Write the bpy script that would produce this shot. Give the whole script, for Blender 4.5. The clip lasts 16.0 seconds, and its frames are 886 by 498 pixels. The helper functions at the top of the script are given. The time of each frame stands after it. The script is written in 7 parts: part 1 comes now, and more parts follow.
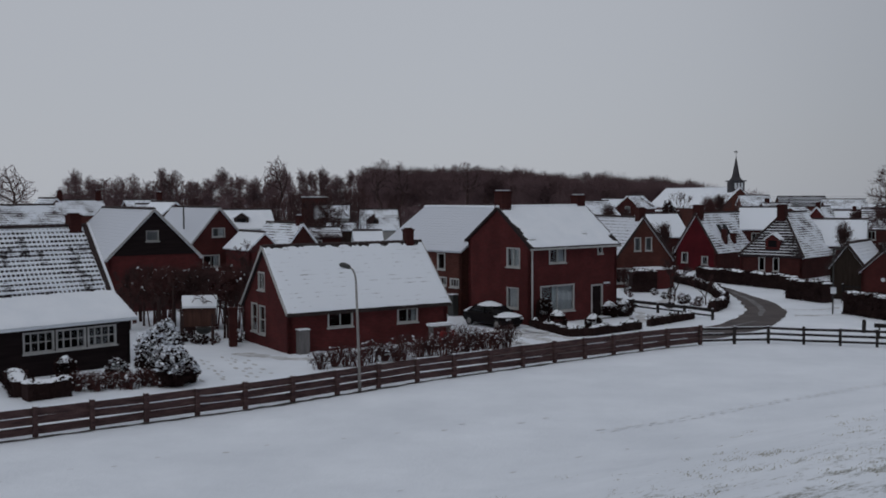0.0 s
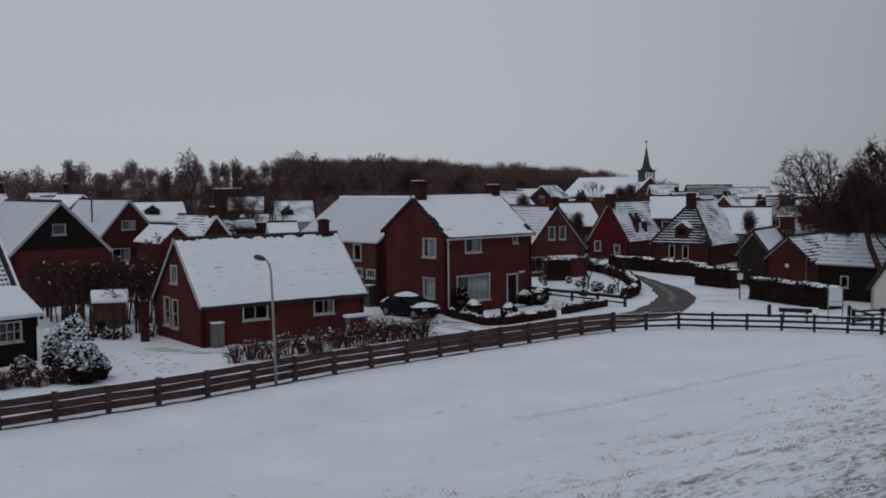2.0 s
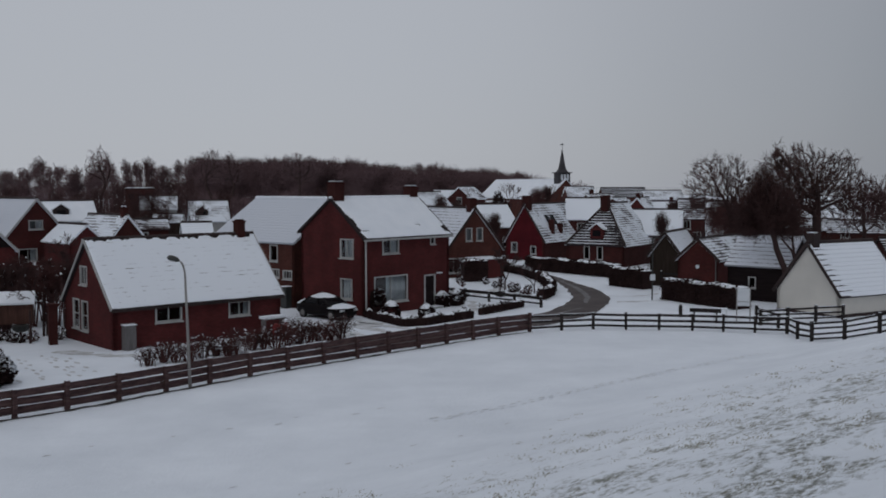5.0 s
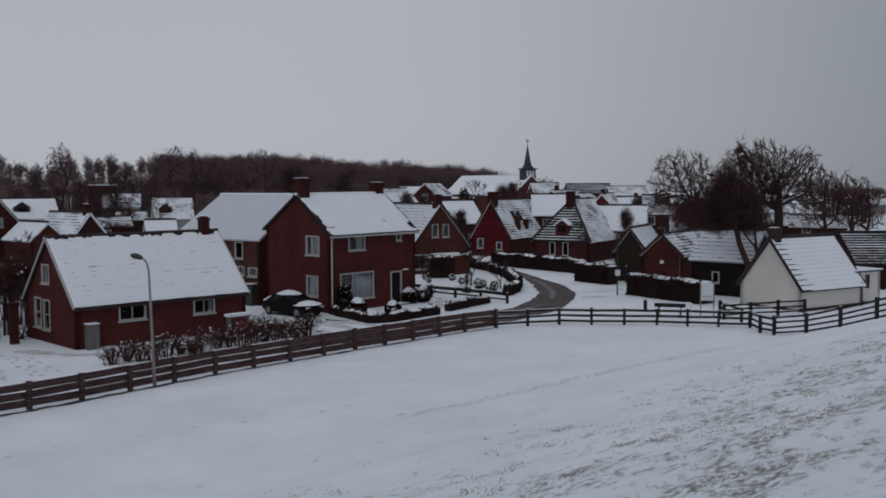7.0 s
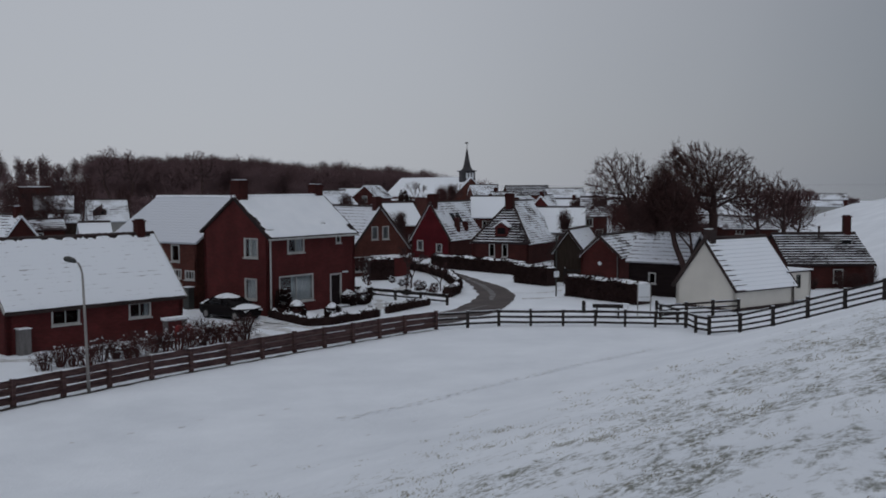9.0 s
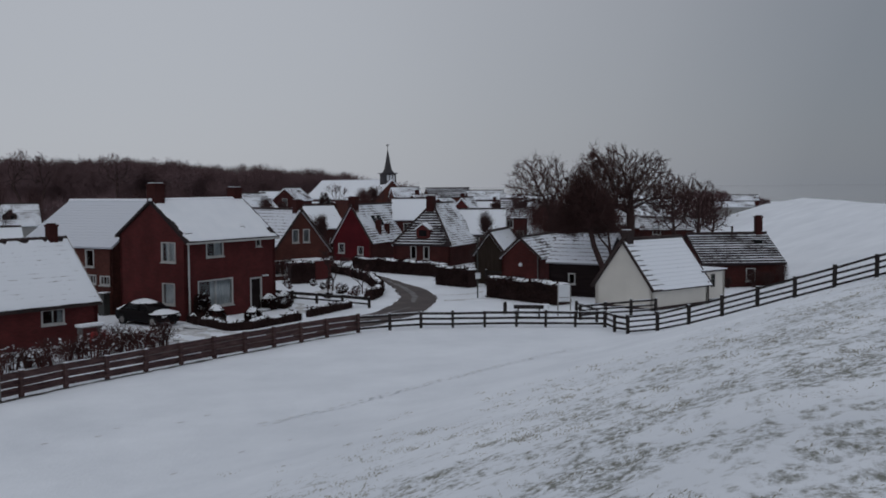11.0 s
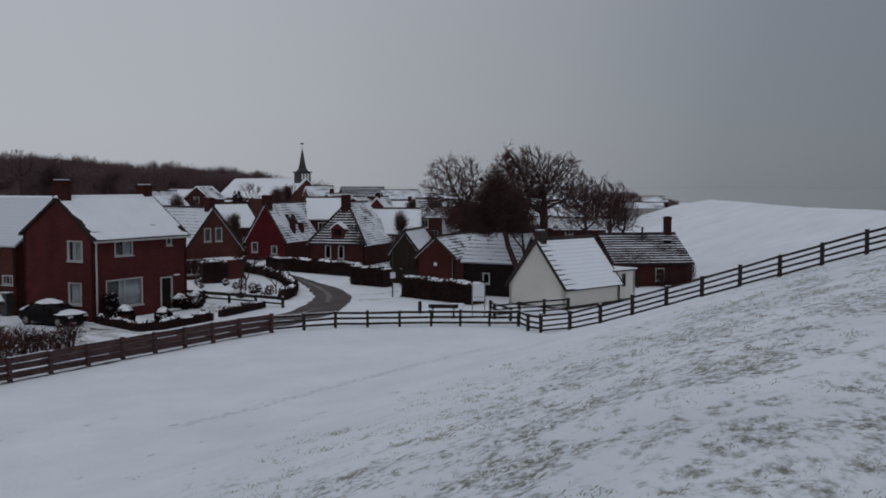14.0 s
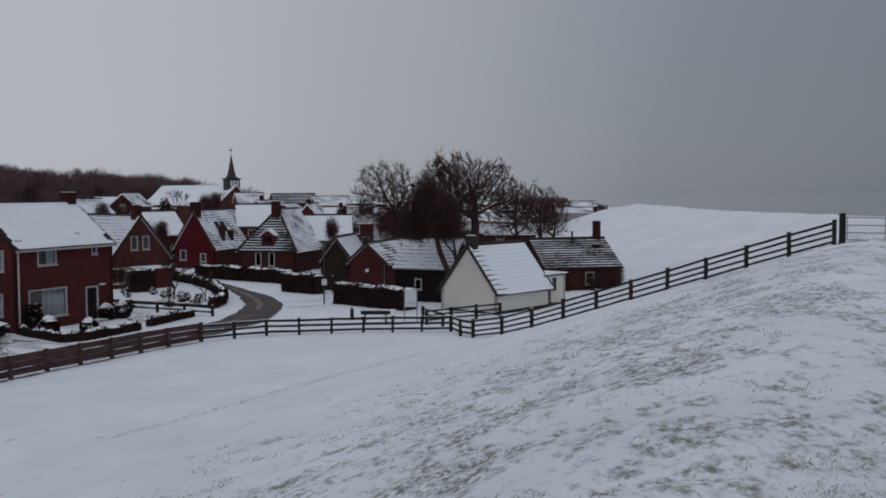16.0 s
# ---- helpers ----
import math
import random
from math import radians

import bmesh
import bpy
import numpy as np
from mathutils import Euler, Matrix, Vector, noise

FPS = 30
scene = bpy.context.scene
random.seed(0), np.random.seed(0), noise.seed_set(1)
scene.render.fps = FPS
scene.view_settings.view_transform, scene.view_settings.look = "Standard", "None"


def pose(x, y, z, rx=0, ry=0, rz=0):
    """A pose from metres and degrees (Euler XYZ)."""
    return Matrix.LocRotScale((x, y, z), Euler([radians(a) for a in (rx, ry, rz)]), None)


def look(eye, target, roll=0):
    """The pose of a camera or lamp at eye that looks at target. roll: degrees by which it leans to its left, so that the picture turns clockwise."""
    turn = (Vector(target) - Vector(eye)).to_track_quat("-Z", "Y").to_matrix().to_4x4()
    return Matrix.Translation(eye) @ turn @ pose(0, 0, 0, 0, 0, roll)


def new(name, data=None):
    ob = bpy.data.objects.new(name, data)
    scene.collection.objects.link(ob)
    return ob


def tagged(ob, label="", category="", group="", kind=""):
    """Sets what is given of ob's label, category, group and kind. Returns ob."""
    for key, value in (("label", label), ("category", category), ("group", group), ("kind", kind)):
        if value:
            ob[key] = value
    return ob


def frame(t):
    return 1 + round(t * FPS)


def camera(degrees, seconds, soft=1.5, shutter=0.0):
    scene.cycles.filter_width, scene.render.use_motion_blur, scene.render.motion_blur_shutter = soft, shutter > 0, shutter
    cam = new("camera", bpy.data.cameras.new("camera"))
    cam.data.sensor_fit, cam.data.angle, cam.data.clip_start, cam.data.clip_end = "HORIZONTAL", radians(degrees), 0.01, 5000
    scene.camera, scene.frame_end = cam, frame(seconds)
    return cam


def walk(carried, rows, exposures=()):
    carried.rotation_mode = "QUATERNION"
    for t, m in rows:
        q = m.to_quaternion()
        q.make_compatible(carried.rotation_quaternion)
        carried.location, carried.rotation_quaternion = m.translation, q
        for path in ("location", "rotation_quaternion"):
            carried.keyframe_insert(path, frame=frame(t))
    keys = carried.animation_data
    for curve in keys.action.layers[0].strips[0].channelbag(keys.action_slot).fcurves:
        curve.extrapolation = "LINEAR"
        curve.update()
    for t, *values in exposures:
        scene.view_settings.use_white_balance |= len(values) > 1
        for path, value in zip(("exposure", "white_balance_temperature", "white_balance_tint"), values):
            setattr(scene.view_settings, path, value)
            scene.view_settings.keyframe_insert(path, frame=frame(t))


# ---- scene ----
cam = camera(47.07, 16.0, soft=1.8)
PATH = [
    (0.0, pose(0, 0, 8.5, 86.97, 0.24, -0.01)),
    (0.5, pose(0, 0, 8.5, 86.58, 0.14, -0.50)),
    (1.0, pose(0, 0, 8.5, 86.66, -0.23, -2.02)),
    (1.5, pose(0, 0, 8.5, 86.50, 0.33, -4.01)),
    (2.0, pose(0, 0, 8.5, 86.40, 0.55, -4.76)),
    (2.5, pose(0, 0, 8.5, 86.66, 0.58, -5.95)),
    (3.0, pose(0, 0, 8.5, 86.76, 0.59, -6.86)),
    (3.5, pose(0, 0, 8.5, 86.78, 0.50, -7.67)),
    (6.0, pose(0, 0, 8.5, 86.25, 0.24, -10.34)),
    (6.5, pose(0, 0, 8.5, 86.29, 0.38, -10.84)),
    (7.0, pose(0, 0, 8.5, 86.22, 0.30, -11.30)),
    (7.5, pose(0, 0, 8.5, 86.32, 0.28, -12.43)),
    (8.0, pose(0, 0, 8.5, 86.36, 0.23, -13.16)),
    (8.5, pose(0, 0, 8.5, 86.51, 0.24, -14.04)),
    (9.0, pose(0, 0, 8.5, 86.32, 0.26, -14.69)),
    (9.5, pose(0, 0, 8.5, 86.27, 0.30, -16.04)),
    (12.0, pose(0, 0, 8.5, 86.33, 0.26, -20.48)),
    (12.5, pose(0, 0, 8.5, 86.19, 0.07, -21.25)),
    (13.0, pose(0, 0, 8.5, 86.19, 0.07, -22.21)),
    (13.5, pose(0, 0, 8.5, 85.86, -0.12, -22.83)),
    (14.0, pose(0, 0, 8.5, 86.38, -0.01, -23.89)),
    (14.5, pose(0, 0, 8.5, 86.67, 0.13, -24.77)),
    (15.0, pose(0, 0, 8.5, 86.64, 0.12, -25.71)),
    (15.5, pose(0, 0, 8.5, 86.65, 0.24, -26.98)),
    (16.0, pose(0, 0, 8.5, 86.70, 0.29, -27.76)),
]
walk(cam, PATH, [(0.0, 0.0), (11.0, 0.0), (12.5, -0.04), (14.0, -0.04), (14.5, 0.07), (16.0, 0.07)])

# ---- sky and light: flat winter overcast, heavier cloud over the sea ----
world = bpy.data.worlds.new("overcast")
scene.world = world
world.use_nodes = True
wn, wl = world.node_tree.nodes, world.node_tree.links
wn.clear()
w_out = wn.new("ShaderNodeOutputWorld")
w_bg = wn.new("ShaderNodeBackground")
w_bg.inputs["Strength"].default_value = 1.0
w_sky = wn.new("ShaderNodeTexSky")
w_sky.sky_type, w_sky.sun_disc = "NISHITA", False
w_sky.sun_elevation, w_sky.sun_rotation = radians(22), radians(200)
w_dim = wn.new("ShaderNodeVectorMath")
w_dim.operation = "SCALE"
w_dim.inputs["Scale"].default_value = 0.05
wl.new(w_sky.outputs["Color"], w_dim.inputs[0])
w_co = wn.new("ShaderNodeTexCoord")
w_dot = wn.new("ShaderNodeVectorMath")
w_dot.operation = "DOT_PRODUCT"
w_dot.inputs[1].default_value = (0.965, 0.02, -0.26)
wl.new(w_co.outputs["Generated"], w_dot.inputs[0])
w_noise = wn.new("ShaderNodeTexNoise")
w_noise.inputs["Scale"].default_value = 2.2
w_noise.inputs["Detail"].default_value = 3.0
wl.new(w_co.outputs["Generated"], w_noise.inputs["Vector"])
w_add = wn.new("ShaderNodeMath")
w_add.operation = "MULTIPLY_ADD"
w_add.inputs[1].default_value = 0.10
wl.new(w_noise.outputs["Fac"], w_add.inputs[0])
wl.new(w_dot.outputs["Value"], w_add.inputs[2])
w_ramp = wn.new("ShaderNodeValToRGB")
w_ramp.color_ramp.interpolation = "B_SPLINE"
els = w_ramp.color_ramp.elements
els[0].position, els[0].color = 0.10, (0.425, 0.447, 0.492, 1)
els[1].position, els[1].color = 0.96, (0.108, 0.126, 0.150, 1)
e_up = els.new(0.30)
e_up.color = (0.398, 0.418, 0.460, 1)
e_mid = els.new(0.52)
e_mid.color = (0.292, 0.309, 0.345, 1)
e_low = els.new(0.66)
e_low.color = (0.207, 0.227, 0.262, 1)
wl.new(w_add.outputs[0], w_ramp.inputs["Fac"])
w_mix = wn.new("ShaderNodeMixRGB")
w_mix.inputs["Fac"].default_value = 0.94
wl.new(w_dim.outputs["Vector"], w_mix.inputs["Color1"])
wl.new(w_ramp.outputs["Color"], w_mix.inputs["Color2"])
wl.new(w_mix.outputs["Color"], w_bg.inputs["Color"])
wl.new(w_bg.outputs["Background"], w_out.inputs["Surface"])

sun_data = bpy.data.lights.new("sun", "SUN")
sun_data.energy, sun_data.angle, sun_data.color = 0.25, radians(30), (1.0, 0.97, 0.93)
sun = new("sun", sun_data)
sun.matrix_world = look((0, 0, 60), (18, 40, 0))

# ---- materials ----
def mat_base(name, color, rough=0.8, metal=0.0, spec=0.3):
    m = bpy.data.materials.new(name)
    m.use_nodes = True
    b = m.node_tree.nodes["Principled BSDF"]
    b.inputs["Base Color"].default_value = (*color, 1)
    b.inputs["Roughness"].default_value = rough
    b.inputs["Metallic"].default_value = metal
    b.inputs["Specular IOR Level"].default_value = spec
    return m, m.node_tree.nodes, m.node_tree.links, b


def node(ns, kind, **inputs):
    n = ns.new("ShaderNode" + kind)
    for k, v in inputs.items():
        n.inputs[k.replace("_", " ")].default_value = v
    return n


def ramp(ns, stops, ease="LINEAR"):
    r = ns.new("ShaderNodeValToRGB")
    r.color_ramp.interpolation = ease
    while len(r.color_ramp.elements) < len(stops):
        r.color_ramp.elements.new(0.5)
    for e, (p, c) in zip(r.color_ramp.elements, stops):
        e.position, e.color = p, (*c, 1) if len(c) == 3 else c
    return r


def two_scale(name, dark, light, scale_a=0.6, scale_b=9.0, rough=0.85, bump=0.3, spec=0.25, coords="Object", stretch=(1, 1, 1), detail=6):
    """Colour that drifts at a large and a fine scale, with a fine relief."""
    m, ns, ls, b = mat_base(name, light, rough, spec=spec)
    co = ns.new("ShaderNodeTexCoord")
    mp = ns.new("ShaderNodeMapping")
    mp.inputs["Scale"].default_value = stretch
    ls.new(co.outputs[coords], mp.inputs["Vector"])
    na = node(ns, "TexNoise", Scale=scale_a, Detail=3.0)
    nb = node(ns, "TexNoise", Scale=scale_b, Detail=float(detail))
    for n in (na, nb):
        ls.new(mp.outputs["Vector"], n.inputs["Vector"])
    mix = ns.new("ShaderNodeMath")
    mix.operation = "MULTIPLY_ADD"
    mix.inputs[1].default_value = 0.6
    ls.new(na.outputs["Fac"], mix.inputs[0])
    half = ns.new("ShaderNodeMath")
    half.operation = "MULTIPLY"
    half.inputs[1].default_value = 0.4
    ls.new(nb.outputs["Fac"], half.inputs[0])
    ls.new(half.outputs[0], mix.inputs[2])
    r = ramp(ns, [(0.32, dark), (0.68, light)])
    ls.new(mix.outputs[0], r.inputs["Fac"])
    ls.new(r.outputs["Color"], b.inputs["Base Color"])
    bp = node(ns, "Bump", Strength=bump, Distance=0.02)
    ls.new(nb.outputs["Fac"], bp.inputs["Height"])
    ls.new(bp.outputs["Normal"], b.inputs["Normal"])
    return m


def brick_mat(name, c1, c2, mortar):
    """Brick courses 63 mm high with joints, on walls of any direction."""
    m, ns, ls, b = mat_base(name, c1, 0.9, spec=0.15)
    co = ns.new("ShaderNodeTexCoord")
    sep = ns.new("ShaderNodeSeparateXYZ")
    ls.new(co.outputs["Object"], sep.inputs[0])
    add = ns.new("ShaderNodeMath")
    add.operation = "ADD"
    ls.new(sep.outputs["X"], add.inputs[0])
    ls.new(sep.outputs["Y"], add.inputs[1])
    com = ns.new("ShaderNodeCombineXYZ")
    ls.new(add.outputs[0], com.inputs["X"])
    ls.new(sep.outputs["Z"], com.inputs["Y"])
    bt = ns.new("ShaderNodeTexBrick")
    bt.inputs["Scale"].default_value = 1.0
    bt.inputs["Brick Width"].default_value = 0.22
    bt.inputs["Row Height"].default_value = 0.063
    bt.inputs["Mortar Size"].default_value = 0.006
    bt.inputs["Color1"].default_value = (*c1, 1)
    bt.inputs["Color2"].default_value = (*c2, 1)
    bt.inputs["Mortar"].default_value = (*mortar, 1)
    ls.new(com.outputs[0], bt.inputs["Vector"])
    n1 = node(ns, "TexNoise", Scale=0.7, Detail=5.0)
    ls.new(co.outputs["Object"], n1.inputs["Vector"])
    r = ramp(ns, [(0.3, (0.72, 0.70, 0.70)), (0.7, (1.12, 1.08, 1.05))])
    ls.new(n1.outputs["Fac"], r.inputs["Fac"])
    mul = ns.new("ShaderNodeMixRGB")
    mul.blend_type = "MULTIPLY"
    mul.inputs["Fac"].default_value = 1.0
    ls.new(bt.outputs["Color"], mul.inputs["Color1"])
    ls.new(r.outputs["Color"], mul.inputs["Color2"])
    ls.new(mul.outputs["Color"], b.inputs["Base Color"])
    bp = node(ns, "Bump", Strength=0.5, Distance=0.01)
    ls.new(bt.outputs["Fac"], bp.inputs["Height"])
    bp.invert = True
    ls.new(bp.outputs["Normal"], b.inputs["Normal"])
    return m


SNOW = (0.80, 0.84, 0.90)


def snowy_roof(name, tile, cover, course=0.33, pan=0.24, line=0.35, patch=0.9, amp=1.5, dots=(1.3, 0.35), tone=SNOW, duty=0.42, bare_edge=0.0):
    """Clay tiles with snow lying on them. UV in metres: u along the eave, v up the slope.
    cover: share of snow; line: how far the lower edge of each course stays bare; patch: size of bare patches."""
    m, ns, ls, b = mat_base(name, tile, 0.85, spec=0.2)
    uv = ns.new("ShaderNodeUVMap")
    sep = ns.new("ShaderNodeSeparateXYZ")
    ls.new(uv.outputs["UV"], sep.inputs[0])

    def math_node(op, a, c=None, d=None):
        n = ns.new("ShaderNodeMath")
        n.operation = op
        for i, v in enumerate((a, c, d)):
            if v is None:
                continue
            if isinstance(v, (int, float)):
                n.inputs[i].default_value = v
            else:
                ls.new(v, n.inputs[i])
        return n.outputs[0]

    rowpos = math_node("FRACT", math_node("DIVIDE", sep.outputs["Y"], course))
    wob = node(ns, "TexNoise", Scale=1.4, Detail=2.0)
    ls.new(uv.outputs["UV"], wob.inputs["Vector"])
    edge = math_node("LESS_THAN", math_node("MULTIPLY_ADD", wob.outputs["Fac"], 0.3, rowpos), duty + 0.15)
    colpos = math_node("PINGPONG", math_node("DIVIDE", sep.outputs["X"], pan), 0.5)
    edge2 = math_node("MULTIPLY", edge, math_node("MAXIMUM", math_node("MULTIPLY_ADD", colpos, dots[0], dots[1]), 0.0))
    big = node(ns, "TexNoise", Scale=patch, Detail=4.0, Roughness=0.6)
    ls.new(uv.outputs["UV"], big.inputs["Vector"])
    mp = ns.new("ShaderNodeMapping")
    mp.inputs["Scale"].default_value = (1.6, 7.0, 1)
    ls.new(uv.outputs["UV"], mp.inputs["Vector"])
    fine = node(ns, "TexNoise", Scale=2.0, Detail=4.0)
    ls.new(mp.outputs["Vector"], fine.inputs["Vector"])
    s = math_node("MULTIPLY_ADD", big.outputs["Fac"], amp, cover - amp / 2)
    s = math_node("MULTIPLY_ADD", fine.outputs["Fac"], 0.5, s)
    s = math_node("SUBTRACT", s, 0.25)
    s = math_node("SUBTRACT", s, math_node("MULTIPLY", edge2, line))
    if bare_edge:
        near = math_node("POWER", 2.718, math_node("MULTIPLY", sep.outputs["X"], -1.6))
        s = math_node("SUBTRACT", s, math_node("MULTIPLY", math_node("MULTIPLY", near, edge), bare_edge))
    fac = ns.new("ShaderNodeMapRange")
    fac.inputs["From Min"].default_value, fac.inputs["From Max"].default_value = 0.42, 0.58
    fac.interpolation_type = "SMOOTHSTEP"
    ls.new(s, fac.inputs["Value"])
    tn = node(ns, "TexNoise", Scale=6.0, Detail=3.0)
    ls.new(uv.outputs["UV"], tn.inputs["Vector"])
    tr = ramp(ns, [(0.3, tuple(c * 0.6 for c in tile)), (0.7, tuple(c * 1.3 for c in tile))])
    ls.new(tn.outputs["Fac"], tr.inputs["Fac"])
    mix = ns.new("ShaderNodeMixRGB")
    ls.new(fac.outputs["Result"], mix.inputs["Fac"])
    ls.new(tr.outputs["Color"], mix.inputs["Color1"])
    mix.inputs["Color2"].default_value = (*tone, 1)
    ls.new(mix.outputs["Color"], b.inputs["Base Color"])
    bp = node(ns, "Bump", Strength=0.7, Distance=0.03)
    ls.new(s, bp.inputs["Height"])
    ls.new(bp.outputs["Normal"], b.inputs["Normal"])
    return m


M_SNOW = two_scale("snow", (0.76, 0.80, 0.86), (0.85, 0.88, 0.93), 0.8, 14.0, 0.75, 0.25)
M_BRICK_DARK = brick_mat("brick_dark_red", (0.104, 0.0215, 0.0225), (0.072, 0.0165, 0.0170), (0.070, 0.028, 0.027))
M_BRICK_RED = brick_mat("brick_red", (0.086, 0.021, 0.020), (0.060, 0.0155, 0.015), (0.060, 0.027, 0.025))
M_BRICK_BROWN = brick_mat("brick_brown", (0.104, 0.036, 0.029), (0.074, 0.027, 0.022), (0.078, 0.038, 0.032))
M_PAINT_RED = brick_mat("brick_painted_red", (0.088, 0.009, 0.014), (0.074, 0.008, 0.012), (0.068, 0.008, 0.012))
M_BLACK_WOOD = two_scale("black_boards", (0.0095, 0.0062, 0.0068), (0.021, 0.0145, 0.0150), 0.7, 12.0, 0.85, 0.4, spec=0.08, stretch=(1, 1, 8))
M_GREEN_WOOD = two_scale("dark_weathered_boards", (0.022, 0.0155, 0.0125), (0.044, 0.0330, 0.0270), 0.7, 12.0, 0.9, 0.4, spec=0.08, stretch=(8, 8, 1))
M_CREAM = two_scale("cream_render", (0.52, 0.50, 0.465), (0.65, 0.625, 0.575), 0.5, 18.0, 0.9, 0.25)
M_WHITE = two_scale("white_paint", (0.30, 0.295, 0.29), (0.48, 0.48, 0.475), 1.5, 20.0, 0.5, 0.1, spec=0.4)
M_TILE = two_scale("dark_tiles", (0.020, 0.015, 0.015), (0.055, 0.036, 0.034), 1.0, 10.0, 0.8, 0.4)
M_CHIM = brick_mat("chimney_brick", (0.062, 0.017, 0.016), (0.044, 0.013, 0.012), (0.048, 0.022, 0.020))
M_BRICK_SOOT = brick_mat("brick_sooty_brown", (0.066, 0.0185, 0.0170), (0.045, 0.0140, 0.0130), (0.050, 0.022, 0.0205))
M_FENCE = two_scale("fence_wood", (0.024, 0.0125, 0.0135), (0.112, 0.066, 0.064), 1.6, 16.0, 0.85, 0.5, stretch=(1, 1, 6))
M_RAIL = two_scale("dark_rail_wood", (0.012, 0.010, 0.010), (0.035, 0.028, 0.027), 1.2, 16.0, 0.85, 0.5)
M_BARK = two_scale("bark", (0.026, 0.0140, 0.0135), (0.062, 0.0370, 0.0345), 1.5, 14.0, 0.95, 0.7, stretch=(1, 1, 0.3))
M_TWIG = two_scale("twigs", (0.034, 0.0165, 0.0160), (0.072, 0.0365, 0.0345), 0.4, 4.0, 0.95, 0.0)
# far twigs: distance haze is put into the colour, lighter than M_TWIG
M_WOODS_HAZED = two_scale("far_twigs_hazed", (0.092, 0.055, 0.058), (0.150, 0.097, 0.102), 0.05, 0.8, 0.95, 0.0)
M_LEAF = two_scale("evergreen_leaf", (0.018, 0.0095, 0.0095), (0.036, 0.0200, 0.0185), 1.2, 8.0, 0.85, 0.0, spec=0.1)
M_REDLEAF = two_scale("dry_beech_leaf", (0.044, 0.017, 0.017), (0.105, 0.042, 0.039), 1.2, 8.0, 0.85, 0.0)
M_CURTAIN = two_scale("curtain", (0.40, 0.41, 0.43), (0.55, 0.56, 0.58), 1.0, 8.0, 0.9, 0.1, stretch=(9, 9, 1))
M_STEEL = two_scale("galvanised_steel", (0.16, 0.15, 0.15), (0.26, 0.25, 0.24), 1.0, 12.0, 0.55, 0.05, spec=0.5)
M_DARKMETAL = two_scale("dark_metal", (0.020, 0.021, 0.020), (0.045, 0.047, 0.044), 1.0, 12.0, 0.5, 0.05, spec=0.4)
M_GREYWOOD = two_scale("grey_wood", (0.09, 0.085, 0.085), (0.19, 0.18, 0.18), 1.0, 12.0, 0.85, 0.3, stretch=(6, 6, 1))
M_CONCRETE = two_scale("concrete", (0.20, 0.20, 0.20), (0.32, 0.32, 0.31), 1.0, 12.0, 0.9, 0.3)
M_RUBBER = two_scale("rubber", (0.010, 0.010, 0.010), (0.022, 0.022, 0.022), 1.0, 12.0, 0.8, 0.1)
M_SHEDWOOD = two_scale("brown_shed_boards", (0.060, 0.028, 0.022), (0.125, 0.062, 0.048), 0.8, 12.0, 0.85, 0.3, stretch=(8, 8, 1))
M_REDPLASTIC = two_scale("red_enamel", (0.22, 0.02, 0.02), (0.30, 0.03, 0.03), 1.0, 10.0, 0.5, 0.05)
M_SIGN = two_scale("pale_panel", (0.55, 0.58, 0.62), (0.68, 0.71, 0.74), 1.5, 14.0, 0.6, 0.05)
M_SPIRE = two_scale("slate_spire", (0.030, 0.028, 0.032), (0.060, 0.056, 0.062), 0.6, 6.0, 0.7, 0.2)
M_CAR = two_scale("dark_car_paint", (0.008, 0.0065, 0.0070), (0.013, 0.0105, 0.0115), 0.5, 30.0, 0.65, 0.0, spec=0.06)
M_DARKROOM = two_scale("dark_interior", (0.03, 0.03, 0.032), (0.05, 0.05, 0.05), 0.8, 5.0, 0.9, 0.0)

R_HEAVY = snowy_roof("roof_deep_snow", (0.055, 0.034, 0.032), 1.12, line=0.10)
R_MOST = snowy_roof("roof_snow_with_courses", (0.048, 0.032, 0.032), 0.72, line=0.34, patch=0.45, amp=1.7)
R_HALF = snowy_roof("roof_half_bare_tiles", (0.045, 0.026, 0.026), 0.57, course=0.40, line=0.42, patch=0.35, amp=1.9, dots=(0.4, 0.8), duty=0.45)
R_EDGE = snowy_roof("roof_tiles_bare_at_edges", (0.030, 0.022, 0.023), 0.18, line=0.3, patch=0.5)
R_BARE = snowy_roof("roof_dusted_dark_tiles", (0.026, 0.019, 0.021), 0.56, course=0.40, line=0.60, patch=0.3, amp=0.8, dots=(0.0, 1.0), duty=0.68)
R_THIN = snowy_roof("roof_thin_grey_snow", (0.10, 0.09, 0.09), 0.95, line=0.03, patch=0.5, amp=0.8, tone=(0.56, 0.59, 0.65))
R_STRIPE = snowy_roof("roof_snow_in_stripes", (0.10, 0.085, 0.09), 0.82, course=0.41, line=0.32, patch=0.4, amp=0.6, dots=(0.0, 1.0), duty=0.22, tone=(0.70, 0.73, 0.79))
R_STRIPE_EDGE = snowy_roof("roof_snow_in_stripes_bare_at_verge", (0.040, 0.030, 0.032), 0.92, course=0.41, line=0.24, patch=0.4, amp=0.5, dots=(0.0, 1.0), duty=0.18, bare_edge=0.75)
R_FINE = snowy_roof("roof_snow_with_fine_lines", (0.07, 0.06, 0.062), 0.88, course=0.36, line=0.34, patch=0.4, amp=0.6, dots=(0.0, 1.0), duty=0.24, tone=(0.66, 0.69, 0.75))
R_DASH = snowy_roof("deep_snow_with_tile_dashes", (0.20, 0.19, 0.20), 0.90, course=0.33, line=0.30, patch=1.3, amp=0.7, dots=(0.0, 1.0), duty=0.12)
